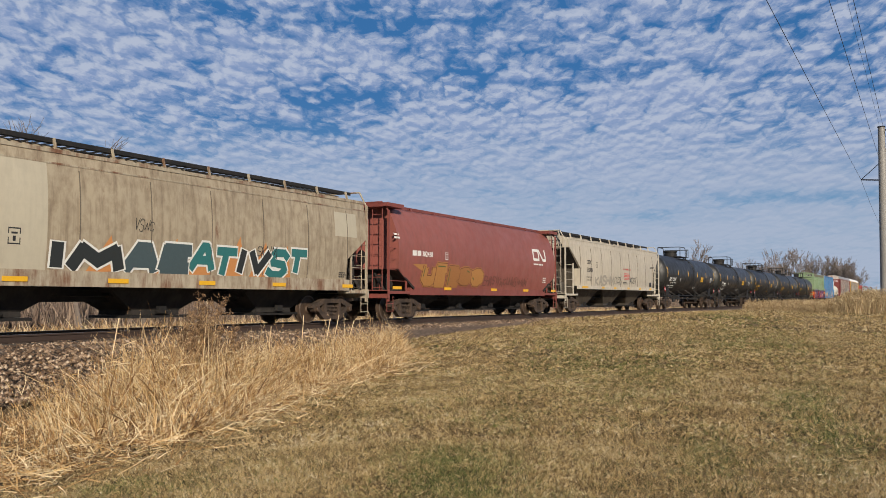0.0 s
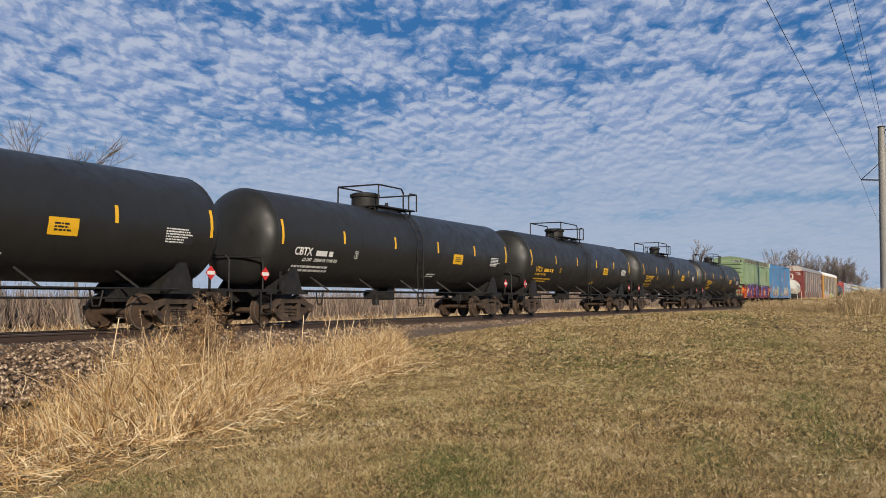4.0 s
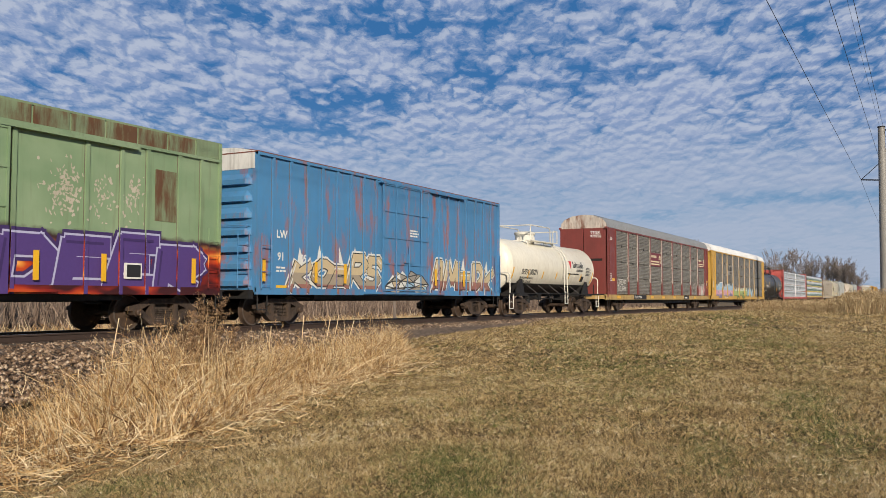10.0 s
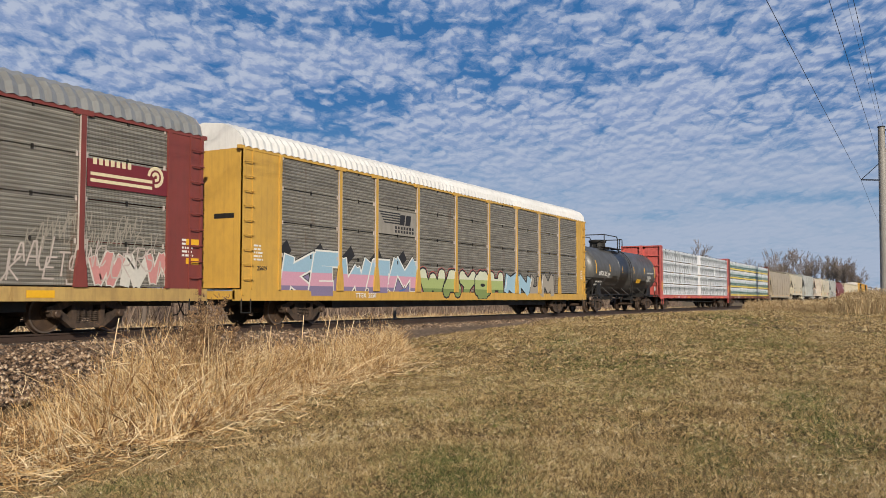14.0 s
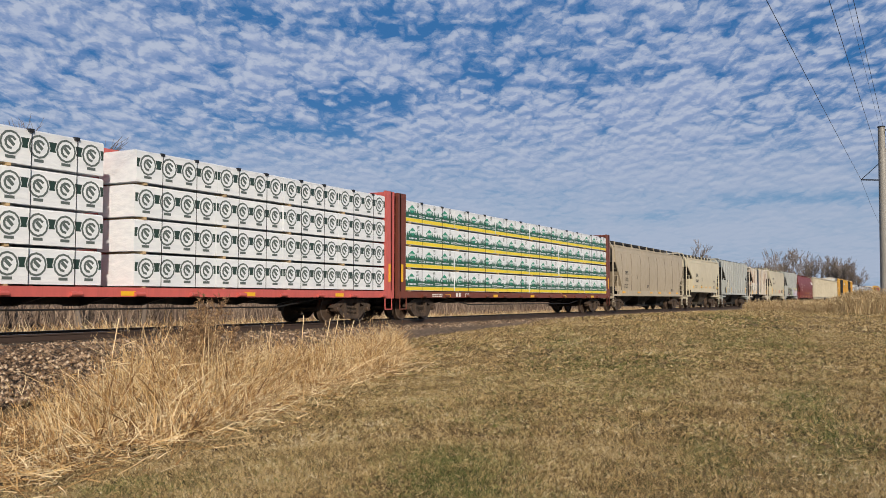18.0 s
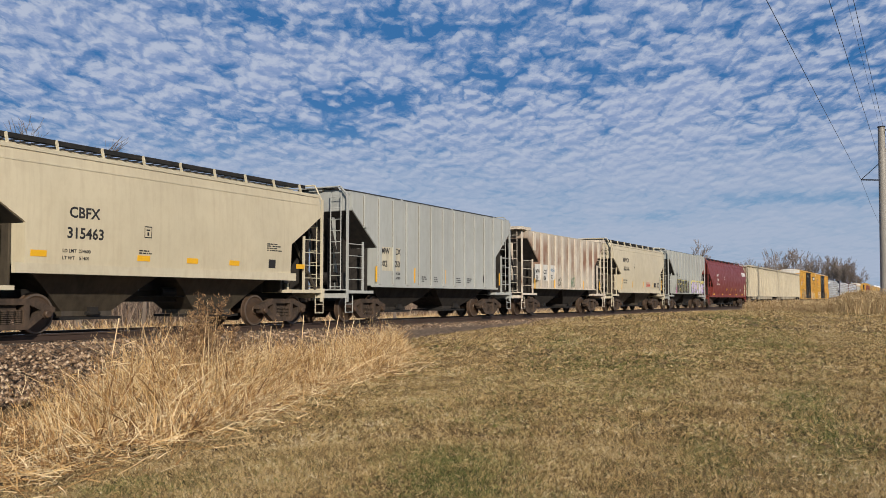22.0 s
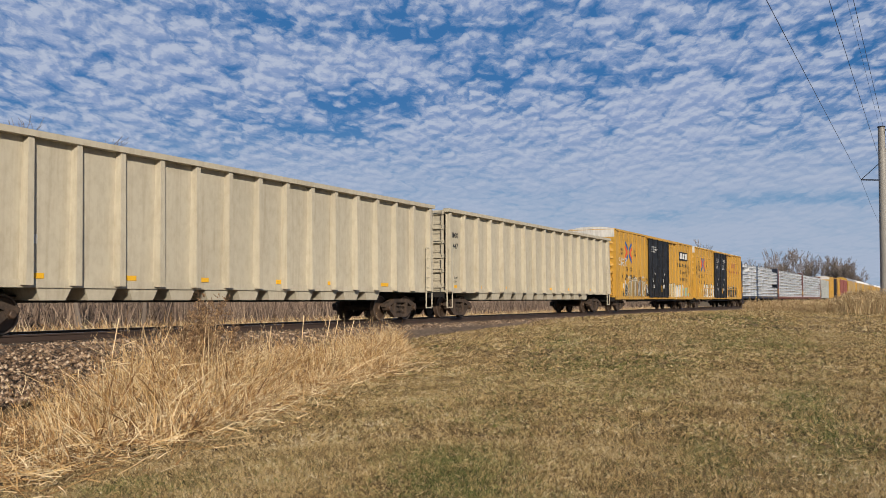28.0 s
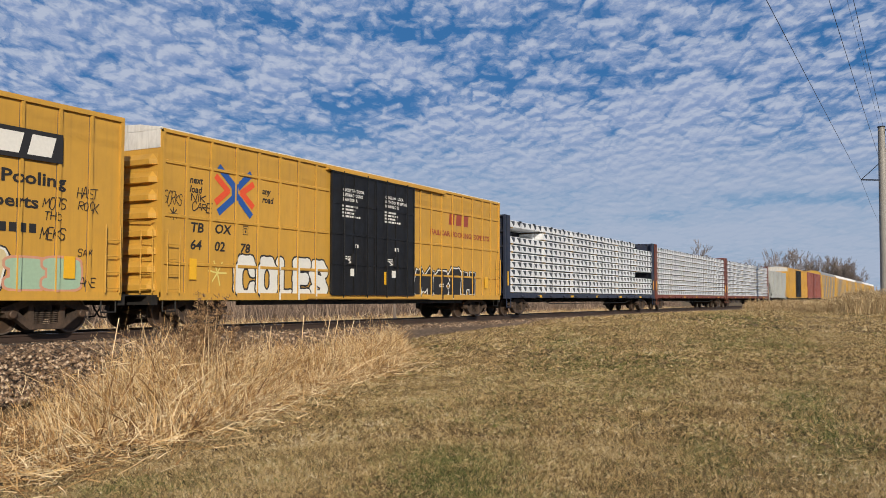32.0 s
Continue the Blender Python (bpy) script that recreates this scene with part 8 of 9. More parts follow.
def tall_edge(x):
    """Where the mown lawn ends and the tall grass begins."""
    return np.interp(x, [0, 5, 6.5, 8, 11.3, 16, 18.5, 22, 24], [7.0, 7.4, 7.8, 8.0, 9.6, 11.3, 11.6, 13.2, 15.2])


lawn_mat = blades("lawn_blades", [(0.12, (0.033, 0.020, 0.007)), (0.38, (0.107, 0.066, 0.023)), (0.5, (0.336, 0.221, 0.082)), (0.74, (0.672, 0.492, 0.238)), (0.95, (0.820, 0.738, 0.525))], 0.05, 0.9)
green_mat = blades("green_blades", [(0.12, (0.017, 0.025, 0.007)), (0.4, (0.072, 0.089, 0.020)), (0.6, (0.204, 0.212, 0.060)), (0.9, (0.442, 0.408, 0.162))], 0.1, 0.9)
# green patches in the mown lawn: place, breadth along the view and across, strength
GREEN = [((7.4, 4.0), 1.1, 0.55, 0.9), ((6.2, 3.3), 0.6, 0.5, 0.6), ((9.2, 2.0), 1.4, 0.35, 0.65), ((13.5, 1.6), 3.0, 0.5, 0.7), ((10.4, 4.9), 1.2, 0.4, 0.6), ((19.5, 6.3), 5.0, 1.8, 0.65), ((10.2, 0.9), 1.5, 0.4, 0.6), ((5.5, 6.1), 0.5, 0.4, 0.6), ((30.0, 5.0), 7.0, 2.0, 0.5), ((26.0, 10.0), 5.0, 1.0, 0.45), ((48.0, 9.0), 12.0, 2.5, 0.45)]


def greenness(x, y):
    g = 0.05 + 0.10 * np.sin(x * 0.55 + 2 * np.sin(y * 0.7)) * np.sin(y * 1.3 + x * 0.2)
    for (px0, py0), along, across, amount in GREEN:
        r = math.hypot(px0, py0)
        du = ((x - px0) * px0 + (y - py0) * py0) / r
        dv = (-(x - px0) * py0 + (y - py0) * px0) / r
        g = g + 0.8 * amount * np.exp(-(du / along) ** 2 - (dv / across) ** 2)
    return g


def spikes(root, tip, width):
    """Single-facet grass blades."""
    n = len(root)
    side = np.cross(tip - root, rs.normal(size=(n, 3)))
    side *= (width / 2 / np.maximum(np.linalg.norm(side, axis=1), 1e-6))[:, None]
    return np.stack([root - side, root + side, tip], 1).reshape(-1, 3), np.arange(3 * n).reshape(-1, 3)


lots, greens = [], []
for n, per, r0, r1, h, w, a1 in ((48000, 9, 6.2, 10, 0.042, 0.0064, 58), (54000, 8, 10, 20, 0.055, 0.0105, 58), (62000, 6, 20, 40, 0.06, 0.022, 46), (50000, 4, 40, 105, 0.07, 0.055, 22)):
    x, y = wedge(n, r0, r1, 0.5, a1)
    ok = (y < tall_edge(x) + 0.3 * rs.uniform(-1, 1, n)) & (y < 15.0)
    x, y = x[ok], y[ok]
    bald = 0.5 + 0.5 * np.sin(x * 2.3 + 1.7 * np.sin(y * 1.9)) * np.sin(y * 3.1 + 1.3 * np.sin(x * 1.7))
    size = np.repeat(rs.gamma(4.0, 0.25, len(x)) * (0.75 + 0.5 * bald), per)
    fresh = np.repeat(greenness(x, y) > rs.uniform(0, 1, len(x)), per)
    x, y = np.repeat(x, per), np.repeat(y, per)
    m = len(x)
    out = rs.normal(size=(m, 2))
    x, y = x + out[:, 0] * h * 0.45, y + out[:, 1] * h * 0.45
    root = np.stack([x, y, ground_z(x, y) - 0.005], 1)
    lean = out * h * 0.4 + rs.normal(size=(m, 2)) * h * 0.7
    hh = h * rs.uniform(0.2, 1.0, m) * np.clip(size, 0.35, 1.7)
    tip = root + np.stack([lean[:, 0], lean[:, 1], hh], 1)
    v, f = spikes(root, tip, w * rs.uniform(0.55, 1.35, m))
    v = v.reshape(m, 3, 3)
    lots.append((v[~fresh].reshape(-1, 3), f[:(~fresh).sum()]))
    greens.append((v[fresh].reshape(-1, 3), f[:fresh.sum()]))
# cut straw lying flat on the lawn
m = 26000
x, y = wedge(m, 6.2, 26)
ok = y < tall_edge(x)
x, y = x[ok], y[ok]
m = len(x)
far = np.hypot(x, y)
rt = np.stack([x, y, ground_z(x, y) + rs.uniform(0.01, 0.06, m)], 1)
a = rs.uniform(0, 6.28, m)
ln = rs.uniform(0.03, 0.11, m)
lots.append(spikes(rt, rt + np.stack([np.cos(a) * ln, np.sin(a) * ln, rs.normal(size=m) * 0.02], 1), 0.0008 * far.clip(5, 20) * rs.uniform(0.6, 1.2, m)))
lawn = new("lawn_grass", raw_mesh("lawn_grass", *merge(lots), lawn_mat))
tagged(lawn, "short mown grass, dry straw-coloured tufts", "grass", kind="stuff")
fresh_grass = new("green_grass", raw_mesh("green_grass", *merge(greens), green_mat))
tagged(fresh_grass, "dull green tufts in patches on the dry lawn", "grass", kind="stuff")

straw = blades("straw", [(0.08, (0.063, 0.029, 0.011)), (0.28, (0.324, 0.171, 0.063)), (0.5, (0.630, 0.405, 0.171)), (0.85, (0.900, 0.747, 0.486))], 0.12, 1.4)


def tall_grass(x, y, hmin, hmax, width, tousle=0.35, wind=(-0.05, 0.02), segs=4, tall=1.0):
    n = len(x)
    root = np.stack([x, y, ground_z(x, y) - 0.03], 1)
    h = tall * rs.uniform(hmin, hmax, n) * (0.75 + 0.35 * np.sin(x * 1.1 + 0.6 * np.sin(y * 1.7)) ** 2)
    lean = rs.normal(size=(n, 2)) * h[:, None] * tousle
    tip = root + np.stack([lean[:, 0], lean[:, 1], h], 1)
    bend = np.stack([lean[:, 0] * 0.6 + wind[0], lean[:, 1] * 0.6 + wind[1], -h * rs.uniform(0, 0.35, n)], 1)
    return ribbons(root, tip, bend, np.full(n, width) * rs.uniform(0.6, 1.4, n), segs), tip + bend


# clumps: centre, then blades that splay out of it
n = 1700
cx0 = rs.uniform(1.5, 25.5, n)
depth = rs.uniform(0, 1, n) ** 1.1
cy0 = tall_edge(cx0) + depth * (14.4 - tall_edge(cx0)).clip(0.2)
bear = np.degrees(np.arctan2(cy0, cx0))
thin_out = np.interp(bear, [26, 31, 34, 46, 50, 54, 60], [0.35, 0.6, 0.9, 1.0, 0.6, 0.35, 0.3]) * np.where(depth > 0.62, 0.45, 1.0)
keep = (rs.uniform(0, 1, n) < thin_out) & (cx0 < 22.5 + rs.normal(size=n) * 1.6)
cx0, cy0, bear, depth = cx0[keep], cy0[keep], bear[keep], depth[keep]
n = len(cx0)
clump_h = np.interp(bear, [24, 30, 32.5, 35, 38, 41, 44, 47, 50, 53, 58], [0.4, 0.55, 0.9, 1.1, 1.0, 1.2, 1.45, 1.4, 1.0, 0.65, 0.5]) * rs.uniform(0.45, 1.2, n) * np.where(depth < 0.12, 0.55, 1.0)
per = 17
x, y = np.repeat(cx0, per) + rs.normal(size=n * per) * 0.11, np.repeat(cy0, per) + rs.normal(size=n * per) * 0.11
sway = np.repeat(rs.normal(size=(n, 2)) * 0.16, per, 0)
root = np.stack([x, y, ground_z(x, y) - 0.03], 1)
h = np.repeat(clump_h, per) * rs.uniform(0.25, 1.0, n * per) ** 0.7
lean = (rs.normal(size=(n * per, 2)) * np.where(rs.uniform(0, 1, n * per) < 0.25, 0.38, 0.16)[:, None] + sway) * h[:, None]
tip = root + np.stack([lean[:, 0], lean[:, 1], h], 1)
bend = np.stack([lean[:, 0] * 0.8 - 0.04, lean[:, 1] * 0.8, -h * rs.uniform(0, 0.4, n * per)], 1)
g1 = ribbons(root, tip, bend, 0.02 * rs.uniform(0.5, 1.5, n * per), 4)
sel = rs.uniform(0, 1, n) < 0.75
(g2, tips2) = tall_grass(np.repeat(cx0[sel], 4) + rs.normal(size=4 * sel.sum()) * 0.15, np.repeat(cy0[sel], 4) + rs.normal(size=4 * sel.sum()) * 0.15, 0.9, 1.25, 0.015, 0.12, tall=np.repeat(clump_h[sel], 4))
# feathery heads on the long stalks
hn = 7
hr = np.repeat(tips2[::2], hn, 0) - np.stack([np.zeros(len(tips2[::2]) * hn), np.zeros(len(tips2[::2]) * hn), rs.uniform(0, 0.16, len(tips2[::2]) * hn)], 1)
ht = hr + rs.normal(size=hr.shape) * np.array([0.025, 0.025, 0.02]) + np.array([0, 0, 0.045])
g3 = ribbons(hr, ht, np.zeros_like(hr), np.full(len(hr), 0.008), 1)
# fallen straw along the edge of the mown lawn
m = 13000
xf = rs.uniform(1.5, 22, m)
yf = tall_edge(xf) + rs.normal(size=m) * 0.75 + 0.6
rt = np.stack([xf, yf, ground_z(xf, yf) + rs.uniform(0.0, 0.16, m)], 1)
dirx = np.stack([rs.normal(0.2, 0.8, m), rs.normal(-0.1, 0.8, m), rs.normal(0.25, 0.4, m)], 1) * 0.25
g4 = ribbons(rt, rt + dirx, np.stack([np.zeros(m), np.zeros(m), -rs.uniform(0.0, 0.1, m)], 1), 0.012 * rs.uniform(0.6, 1.4, m), 2)
# kinked dead leaves that hang from the stalks, and broken stems lying across them
m = 15000
pick = rs.randint(0, len(root), m)
u = rs.uniform(0.25, 0.95, m)[:, None]
at = root[pick] + (tip[pick] - root[pick]) * u + bend[pick] * u * u
turn = rs.uniform(0, 2 * np.pi, m)
reach = rs.uniform(0.08, 0.3, m) * np.clip(h[pick], 0.3, 1.2)
end = at + np.stack([np.cos(turn) * reach, np.sin(turn) * reach, rs.uniform(-0.02, 0.14, m)], 1)
g5 = ribbons(at, end, np.stack([np.zeros(m), np.zeros(m), -rs.uniform(0.02, 0.26, m)], 1), 0.016 * rs.uniform(0.5, 1.4, m), 3)
m = 5000
pick = rs.randint(0, len(root), m)
at = root[pick] + np.stack([rs.normal(size=m) * 0.15, rs.normal(size=m) * 0.15, rs.uniform(0.05, 0.5, m) * np.clip(h[pick], 0.3, 1.2)], 1)
g6 = ribbons(at, at + np.stack([rs.normal(0.1, 0.3, m), rs.normal(0, 0.3, m), rs.normal(0, 0.1, m)], 1), np.zeros((m, 3)), 0.013 * rs.uniform(0.5, 1.3, m), 1)
tall = new("tall_grass", raw_mesh("tall_grass", *merge([g1, g2, g3, g4, g5, g6]), straw))
tagged(tall, "tall dry straw-coloured grass leaning beside the ballast", "grass", kind="stuff")

# a few long stalks that stand apart, and a dead brown weed
STALKS = [((13.1, 15.1), 1.5, (0.22, 0.0)), ((14.2, 15.0), 1.25, (0.5, 0.0)), ((15.6, 14.6), 1.15, (-0.1, 0.0)), ((16.4, 14.2), 0.9, (0.0, 0.1)), ((17.6, 14.6), 1.1, (0.1, 0.0)), ((19.7, 14.4), 1.15, (0.25, 0.0)), ((20.2, 14.5), 1.2, (0.3, 0.0)), ((18.8, 14.5), 1.3, (0.1, 0.0)), ((20.6, 14.3), 1.0, (0.35, 0.0)), ((13.4, 14.4), 0.8, (0.3, 0))]
for (sx0, sy0), hgt, lean in STALKS:
    z0 = float(ground_z(sx0, sy0))
    st = Shape().pipe([(sx0, sy0, z0 - 0.05), (sx0 + lean[0] * 0.3, sy0 + lean[1] * 0.3, z0 + hgt * 0.5), (sx0 + lean[0], sy0 + lean[1], z0 + hgt)], 0.011, 5)
    ob = tagged(new("grass_stalk", st.mesh("grass_stalk")), "single long dry grass stalk standing by the ballast", "grass stalk", "long stalks")
    ob.data.materials.append(straw)
weed_mat = blades("dead_weed", [(0.1, (0.105, 0.060, 0.033)), (0.5, (0.255, 0.150, 0.075)), (0.9, (0.495, 0.330, 0.180))], 0.15, 2.0)
for wx, wy, hgt, heads in ((12.05, 11.4, 2.0, 15), (11.75, 11.75, 1.6, 7), (13.6, 11.9, 1.4, 5)):
    z0 = float(ground_z(wx, wy))
    root = np.tile([[wx, wy, z0 - 0.03]], (heads, 1)) + rs.normal(size=(heads, 3)) * [0.05, 0.05, 0]
    tip = root + np.stack([rs.uniform(-0.26, 0.26, heads), rs.uniform(-0.26, 0.26, heads), hgt * rs.uniform(0.62, 1.0, heads)], 1)
    stems = ribbons(root, tip, np.zeros_like(root), np.full(heads, 0.016), 3)
    q = 16
    u = rs.uniform(0.5, 1.0, heads * q)[:, None]
    tw0 = np.repeat(root, q, 0) * (1 - u) + np.repeat(tip, q, 0) * u
    tw1 = tw0 + rs.normal(size=tw0.shape) * [0.08, 0.08, 0.04] + [0, 0, 0.07]
    twigs = ribbons(tw0, tw1, np.zeros_like(tw0), np.full(len(tw0), 0.007), 1)
    fr = np.repeat(tw1, 14, 0) + rs.normal(size=(len(tw1) * 14, 3)) * 0.022
    fl = ribbons(fr, fr + rs.normal(size=fr.shape) * 0.026, np.zeros_like(fr), np.full(len(fr), 0.022), 1)
    w = new("dead_weed", raw_mesh("dead_weed", stems[0], stems[1], weed_mat))
    tagged(w, "dead brown weed with a fuzzy seed head in the tall grass", "weed", "dead weeds")
    part("seed_head", raw_mesh("seed_head", *merge([fl, twigs]), weed_mat), weed_mat, w, "fuzzy brown seed head", kind="stuff")
strip = tagged(new("plastic_strip", Shape().bar((13.0, 15.3, -0.66), (13.75, 15.05, -0.70), 0.03, 0.012).mesh("plastic_strip")), "faded teal plastic strip lying on the ballast stones", "litter")
strip.data.materials.append(plain("teal_plastic", (0.12, 0.42, 0.36), 0.4))

# loose stones on the near shoulder and between the ties
k = 48000
x = 4 + 76 * rs.uniform(0, 1, k) ** 1.7
y = rs.uniform(TRACK_Y - 4.9, TRACK_Y + 1.7, k)
shoulder = np.interp(y, [TRACK_Y - 4.9, TRACK_Y - 4.6, TRACK_Y - 2.0, TRACK_Y - 1.75, TRACK_Y + 2], [-0.95, -0.92, -0.26, -0.21, -0.21])
z = np.maximum(shoulder, np.where(y < TRACK_Y - 2.6, ground_z(x, y) - 0.02, -9))
ok = (x < 38) | (y > TRACK_Y - 3.6)
x, y, z = x[ok], y[ok], z[ok]
k = len(x)
octa = np.array([(1, 0, 0), (-1, 0, 0), (0, 1, 0), (0, -1, 0), (0, 0, 1), (0, 0, -1)], float)
size = rs.uniform(0.025, 0.066, (k, 1, 1))
pts = octa[None] * rs.uniform(0.6, 1.25, (k, 6, 1)) + rs.normal(size=(k, 6, 3)) * 0.22
ang = rs.uniform(0, 6.28, k)
c, s_ = np.cos(ang)[:, None], np.sin(ang)[:, None]
pts = np.stack([pts[..., 0] * c - pts[..., 1] * s_, pts[..., 0] * s_ + pts[..., 1] * c, pts[..., 2] * 0.8], -1) * size
v = (pts + np.stack([x, y, z], 1)[:, None]).reshape(-1, 3)
tri = np.array([(0, 2, 4), (2, 1, 4), (1, 3, 4), (3, 0, 4), (2, 0, 5), (1, 2, 5), (3, 1, 5), (0, 3, 5)])
f = (tri[None] + (np.arange(k) * 6)[:, None, None]).reshape(-1, 3)
stone_mat, _t, _b = node_mat("ballast_stone")
_g = _t.nodes.new("ShaderNodeNewGeometry")
_c = ramp(_t, _g.outputs["Random Per Island"], (0.0, (0.055, 0.033, 0.02)), (0.45, (0.18, 0.115, 0.072)), (0.8, (0.36, 0.25, 0.165)), (1.0, (0.66, 0.52, 0.38)))
_t.links.new(_c, _b.inputs["Base Color"])
_b.inputs["Roughness"].default_value = 0.85
stones = new("ballast_stones", raw_mesh("ballast_stones", v, f, stone_mat))
tagged(stones, "loose grey and brown crushed stones of the ballast", "stones", kind="stuff")

# reeds at the far end of the lawn, and the rough field behind the track
reed = blades("reeds", [(0.1, (0.198, 0.126, 0.054)), (0.4, (0.414, 0.288, 0.144)), (0.7, (0.558, 0.423, 0.234)), (0.95, (0.702, 0.567, 0.360))], 0.25, 0.25)
k = 16000
x = rs.uniform(74, 125, k)
y = rs.uniform(1.5, 15.2, k)
edge = np.interp(y, [1.5, 5, 9, 13, 15.2], [80, 79, 77, 75.5, 75])
ok = (x > edge + rs.uniform(0, 3, k)) & (y < x * 0.172 + rs.normal(size=k) * 0.3)
x, y = x[ok], y[ok]
bearing = np.degrees(np.arctan2(y, x))
high = np.interp(bearing, [0.5, 3.0, 4.2, 4.9, 5.5, 11], [1.85, 1.95, 1.75, 1.1, 0.75, 0.65])
(r1, rt1) = tall_grass(x, y, 0.75, 1.0, 0.05, 0.13)
h = high * rs.uniform(0.55, 1.0, len(x))
root = np.stack([x, y, ground_z(x, y) - 0.05], 1)
lean = rs.normal(size=(len(x), 2)) * 0.16
tip = root + np.stack([lean[:, 0], lean[:, 1], h], 1)
rr = ribbons(root, tip, np.stack([lean[:, 0], lean[:, 1], -0.1 * h], 1), np.full(len(x), 0.06), 2)
pl_r = np.repeat(tip[::2], 4, 0) + rs.normal(size=(len(tip[::2]) * 4, 3)) * [0.08, 0.08, 0.12]
pl = ribbons(pl_r, pl_r + rs.normal(size=pl_r.shape) * [0.1, 0.1, 0.14], np.zeros_like(pl_r), np.full(len(pl_r), 0.09), 1)
reeds = tagged(new("reeds", raw_mesh("reeds", *merge([rr, pl]), reed)), "stand of tall tan reeds at the end of the lawn", "reeds", kind="stuff")

k = 30000
x = rs.uniform(5, 150, k)
y = TRACK_Y + 3.2 + rs.uniform(0, 1, k) ** 1.6 * 20
(fg, _x) = tall_grass(x, y, 0.3, 0.85, 0.035, 0.3, segs=2)
field = tagged(new("field_grass", raw_mesh("field_grass", *fg, straw)), "rough dry grass in the field behind the track", "grass", kind="stuff")
brush_mat = blades("brush", [(0.1, (0.09, 0.06, 0.045)), (0.5, (0.22, 0.155, 0.115)), (0.9, (0.40, 0.30, 0.22))], 0.1, 0.15)
k = 26000
x = rs.uniform(10, 220, k)
y = 42 + rs.uniform(0, 22, k) + 0.05 * x
root = np.stack([x, y, ground_z(x, y) - 0.05], 1)
h = rs.uniform(1.2, 2.9, k) * (0.7 + 0.4 * np.sin(x * 0.31 + np.sin(y)) ** 2)
lean = rs.normal(size=(k, 2)) * 0.55
br = ribbons(root, root + np.stack([lean[:, 0], lean[:, 1], h], 1), np.zeros_like(root), np.full(k, 0.09), 2)
brush = tagged(new("brush", raw_mesh("brush", *br, brush_mat)), "grey-brown leafless brush beyond the field", "brush", kind="stuff")

# leafless trees
bark = blades("bark", [(0.1, (0.10, 0.08, 0.065)), (0.9, (0.24, 0.19, 0.155))], 0.0, 1.0)


def bare_tree(seed, height, levels=5, spread=0.5, thick=None, kids=3, min_r=0.0):
    """Trunk and crown of a leafless tree: two meshes of tapered limbs."""
    rnd = random.Random(seed)
    trunk, crown = Shape(), Shape()

    def limb(s, a, d, length, r, n):
        b = a + d * length
        s.rod(a, b, r, n, r * 0.68)
        return b

    def grow(a, d, length, r, level):
        s = trunk if level == levels else crown
        b = a
        for q in range(2):
            d = (d + Vector((rnd.uniform(-1, 1), rnd.uniform(-1, 1), rnd.uniform(-0.3, 0.6))) * 0.16).normalized()
            b = limb(s, b, d, length / 2, max(min_r, r * (1 - 0.25 * q)), 6 if level >= levels - 1 else 3)
            if level > 0 and q == 0 and level < levels:
                side = (d + Vector((rnd.uniform(-1, 1), rnd.uniform(-1, 1), rnd.uniform(-0.2, 0.6))) * spread * 1.3).normalized()
                grow(b, side, length * rnd.uniform(0.5, 0.7), r * 0.45, level - 1)
        if level > 0:
            for q in range(kids):
                side = (d + Vector((rnd.uniform(-1, 1), rnd.uniform(-1, 1), rnd.uniform(-0.1, 0.5))) * spread).normalized()
                grow(b, side, length * rnd.uniform(0.62, 0.85), r * 0.58, level - 1)

    grow(Vector((0, 0, -0.3)), Vector((0, 0, 1)), height * 0.27, thick or height * 0.018, levels)
    return trunk, crown


def plant(name, label, trees, at, scale=1.0, turn=0.0, group="bare trees"):
    tr = tagged(new(name, trees[0]), label, "tree", group)
    tr.matrix_basis = pose(*at, 0, 0, turn) @ Matrix.Scale(scale, 4)
    c = new("crown", trees[1])
    c.parent = tr
    return tr


far_bark = blades("far_bark", [(0.1, (0.12, 0.095, 0.08)), (0.9, (0.24, 0.195, 0.165))], 0.0, 1.0)


def tree_meshes(*args, skin=None, **kw):
    t, c = bare_tree(*args, **kw)
    out = []
    for s, nm in ((t, "bare_tree"), (c, "crown")):
        me = bpy.data.meshes.new(nm)
        me.from_pydata(s.v, [], s.f)
        me.materials.append(skin or bark)
        out.append(me)
    return out


near_a = tree_meshes(3, 13.0, 5, 0.62, min_r=0.013)
near_b = tree_meshes(8, 10.0, 5, 0.75, min_r=0.013)
near_c = tree_meshes(5, 9.0, 4, 0.4, min_r=0.013)
plant("bare_tree", "leafless tree with fine twigs behind the track", near_a, (31.6, 45.2, -0.6), 1.0, 40)
plant("bare_tree", "low spreading leafless tree behind the track", near_b, (34.8, 42.6, -0.6), 1.0, 10)
plant("bare_tree", "low spreading leafless tree behind the track", near_b, (37.6, 40.6, -0.6), 0.85, 130)
plant("bare_tree", "slender leafless sapling beyond the brush", near_c, (46.8, 28.9, -0.6), 0.9, 0)
far_sets = [tree_meshes(20 + q, 20.0, 6, 0.5, min_r=0.045, kids=2, skin=far_bark) for q in range(4)]
rnd = random.Random(5)
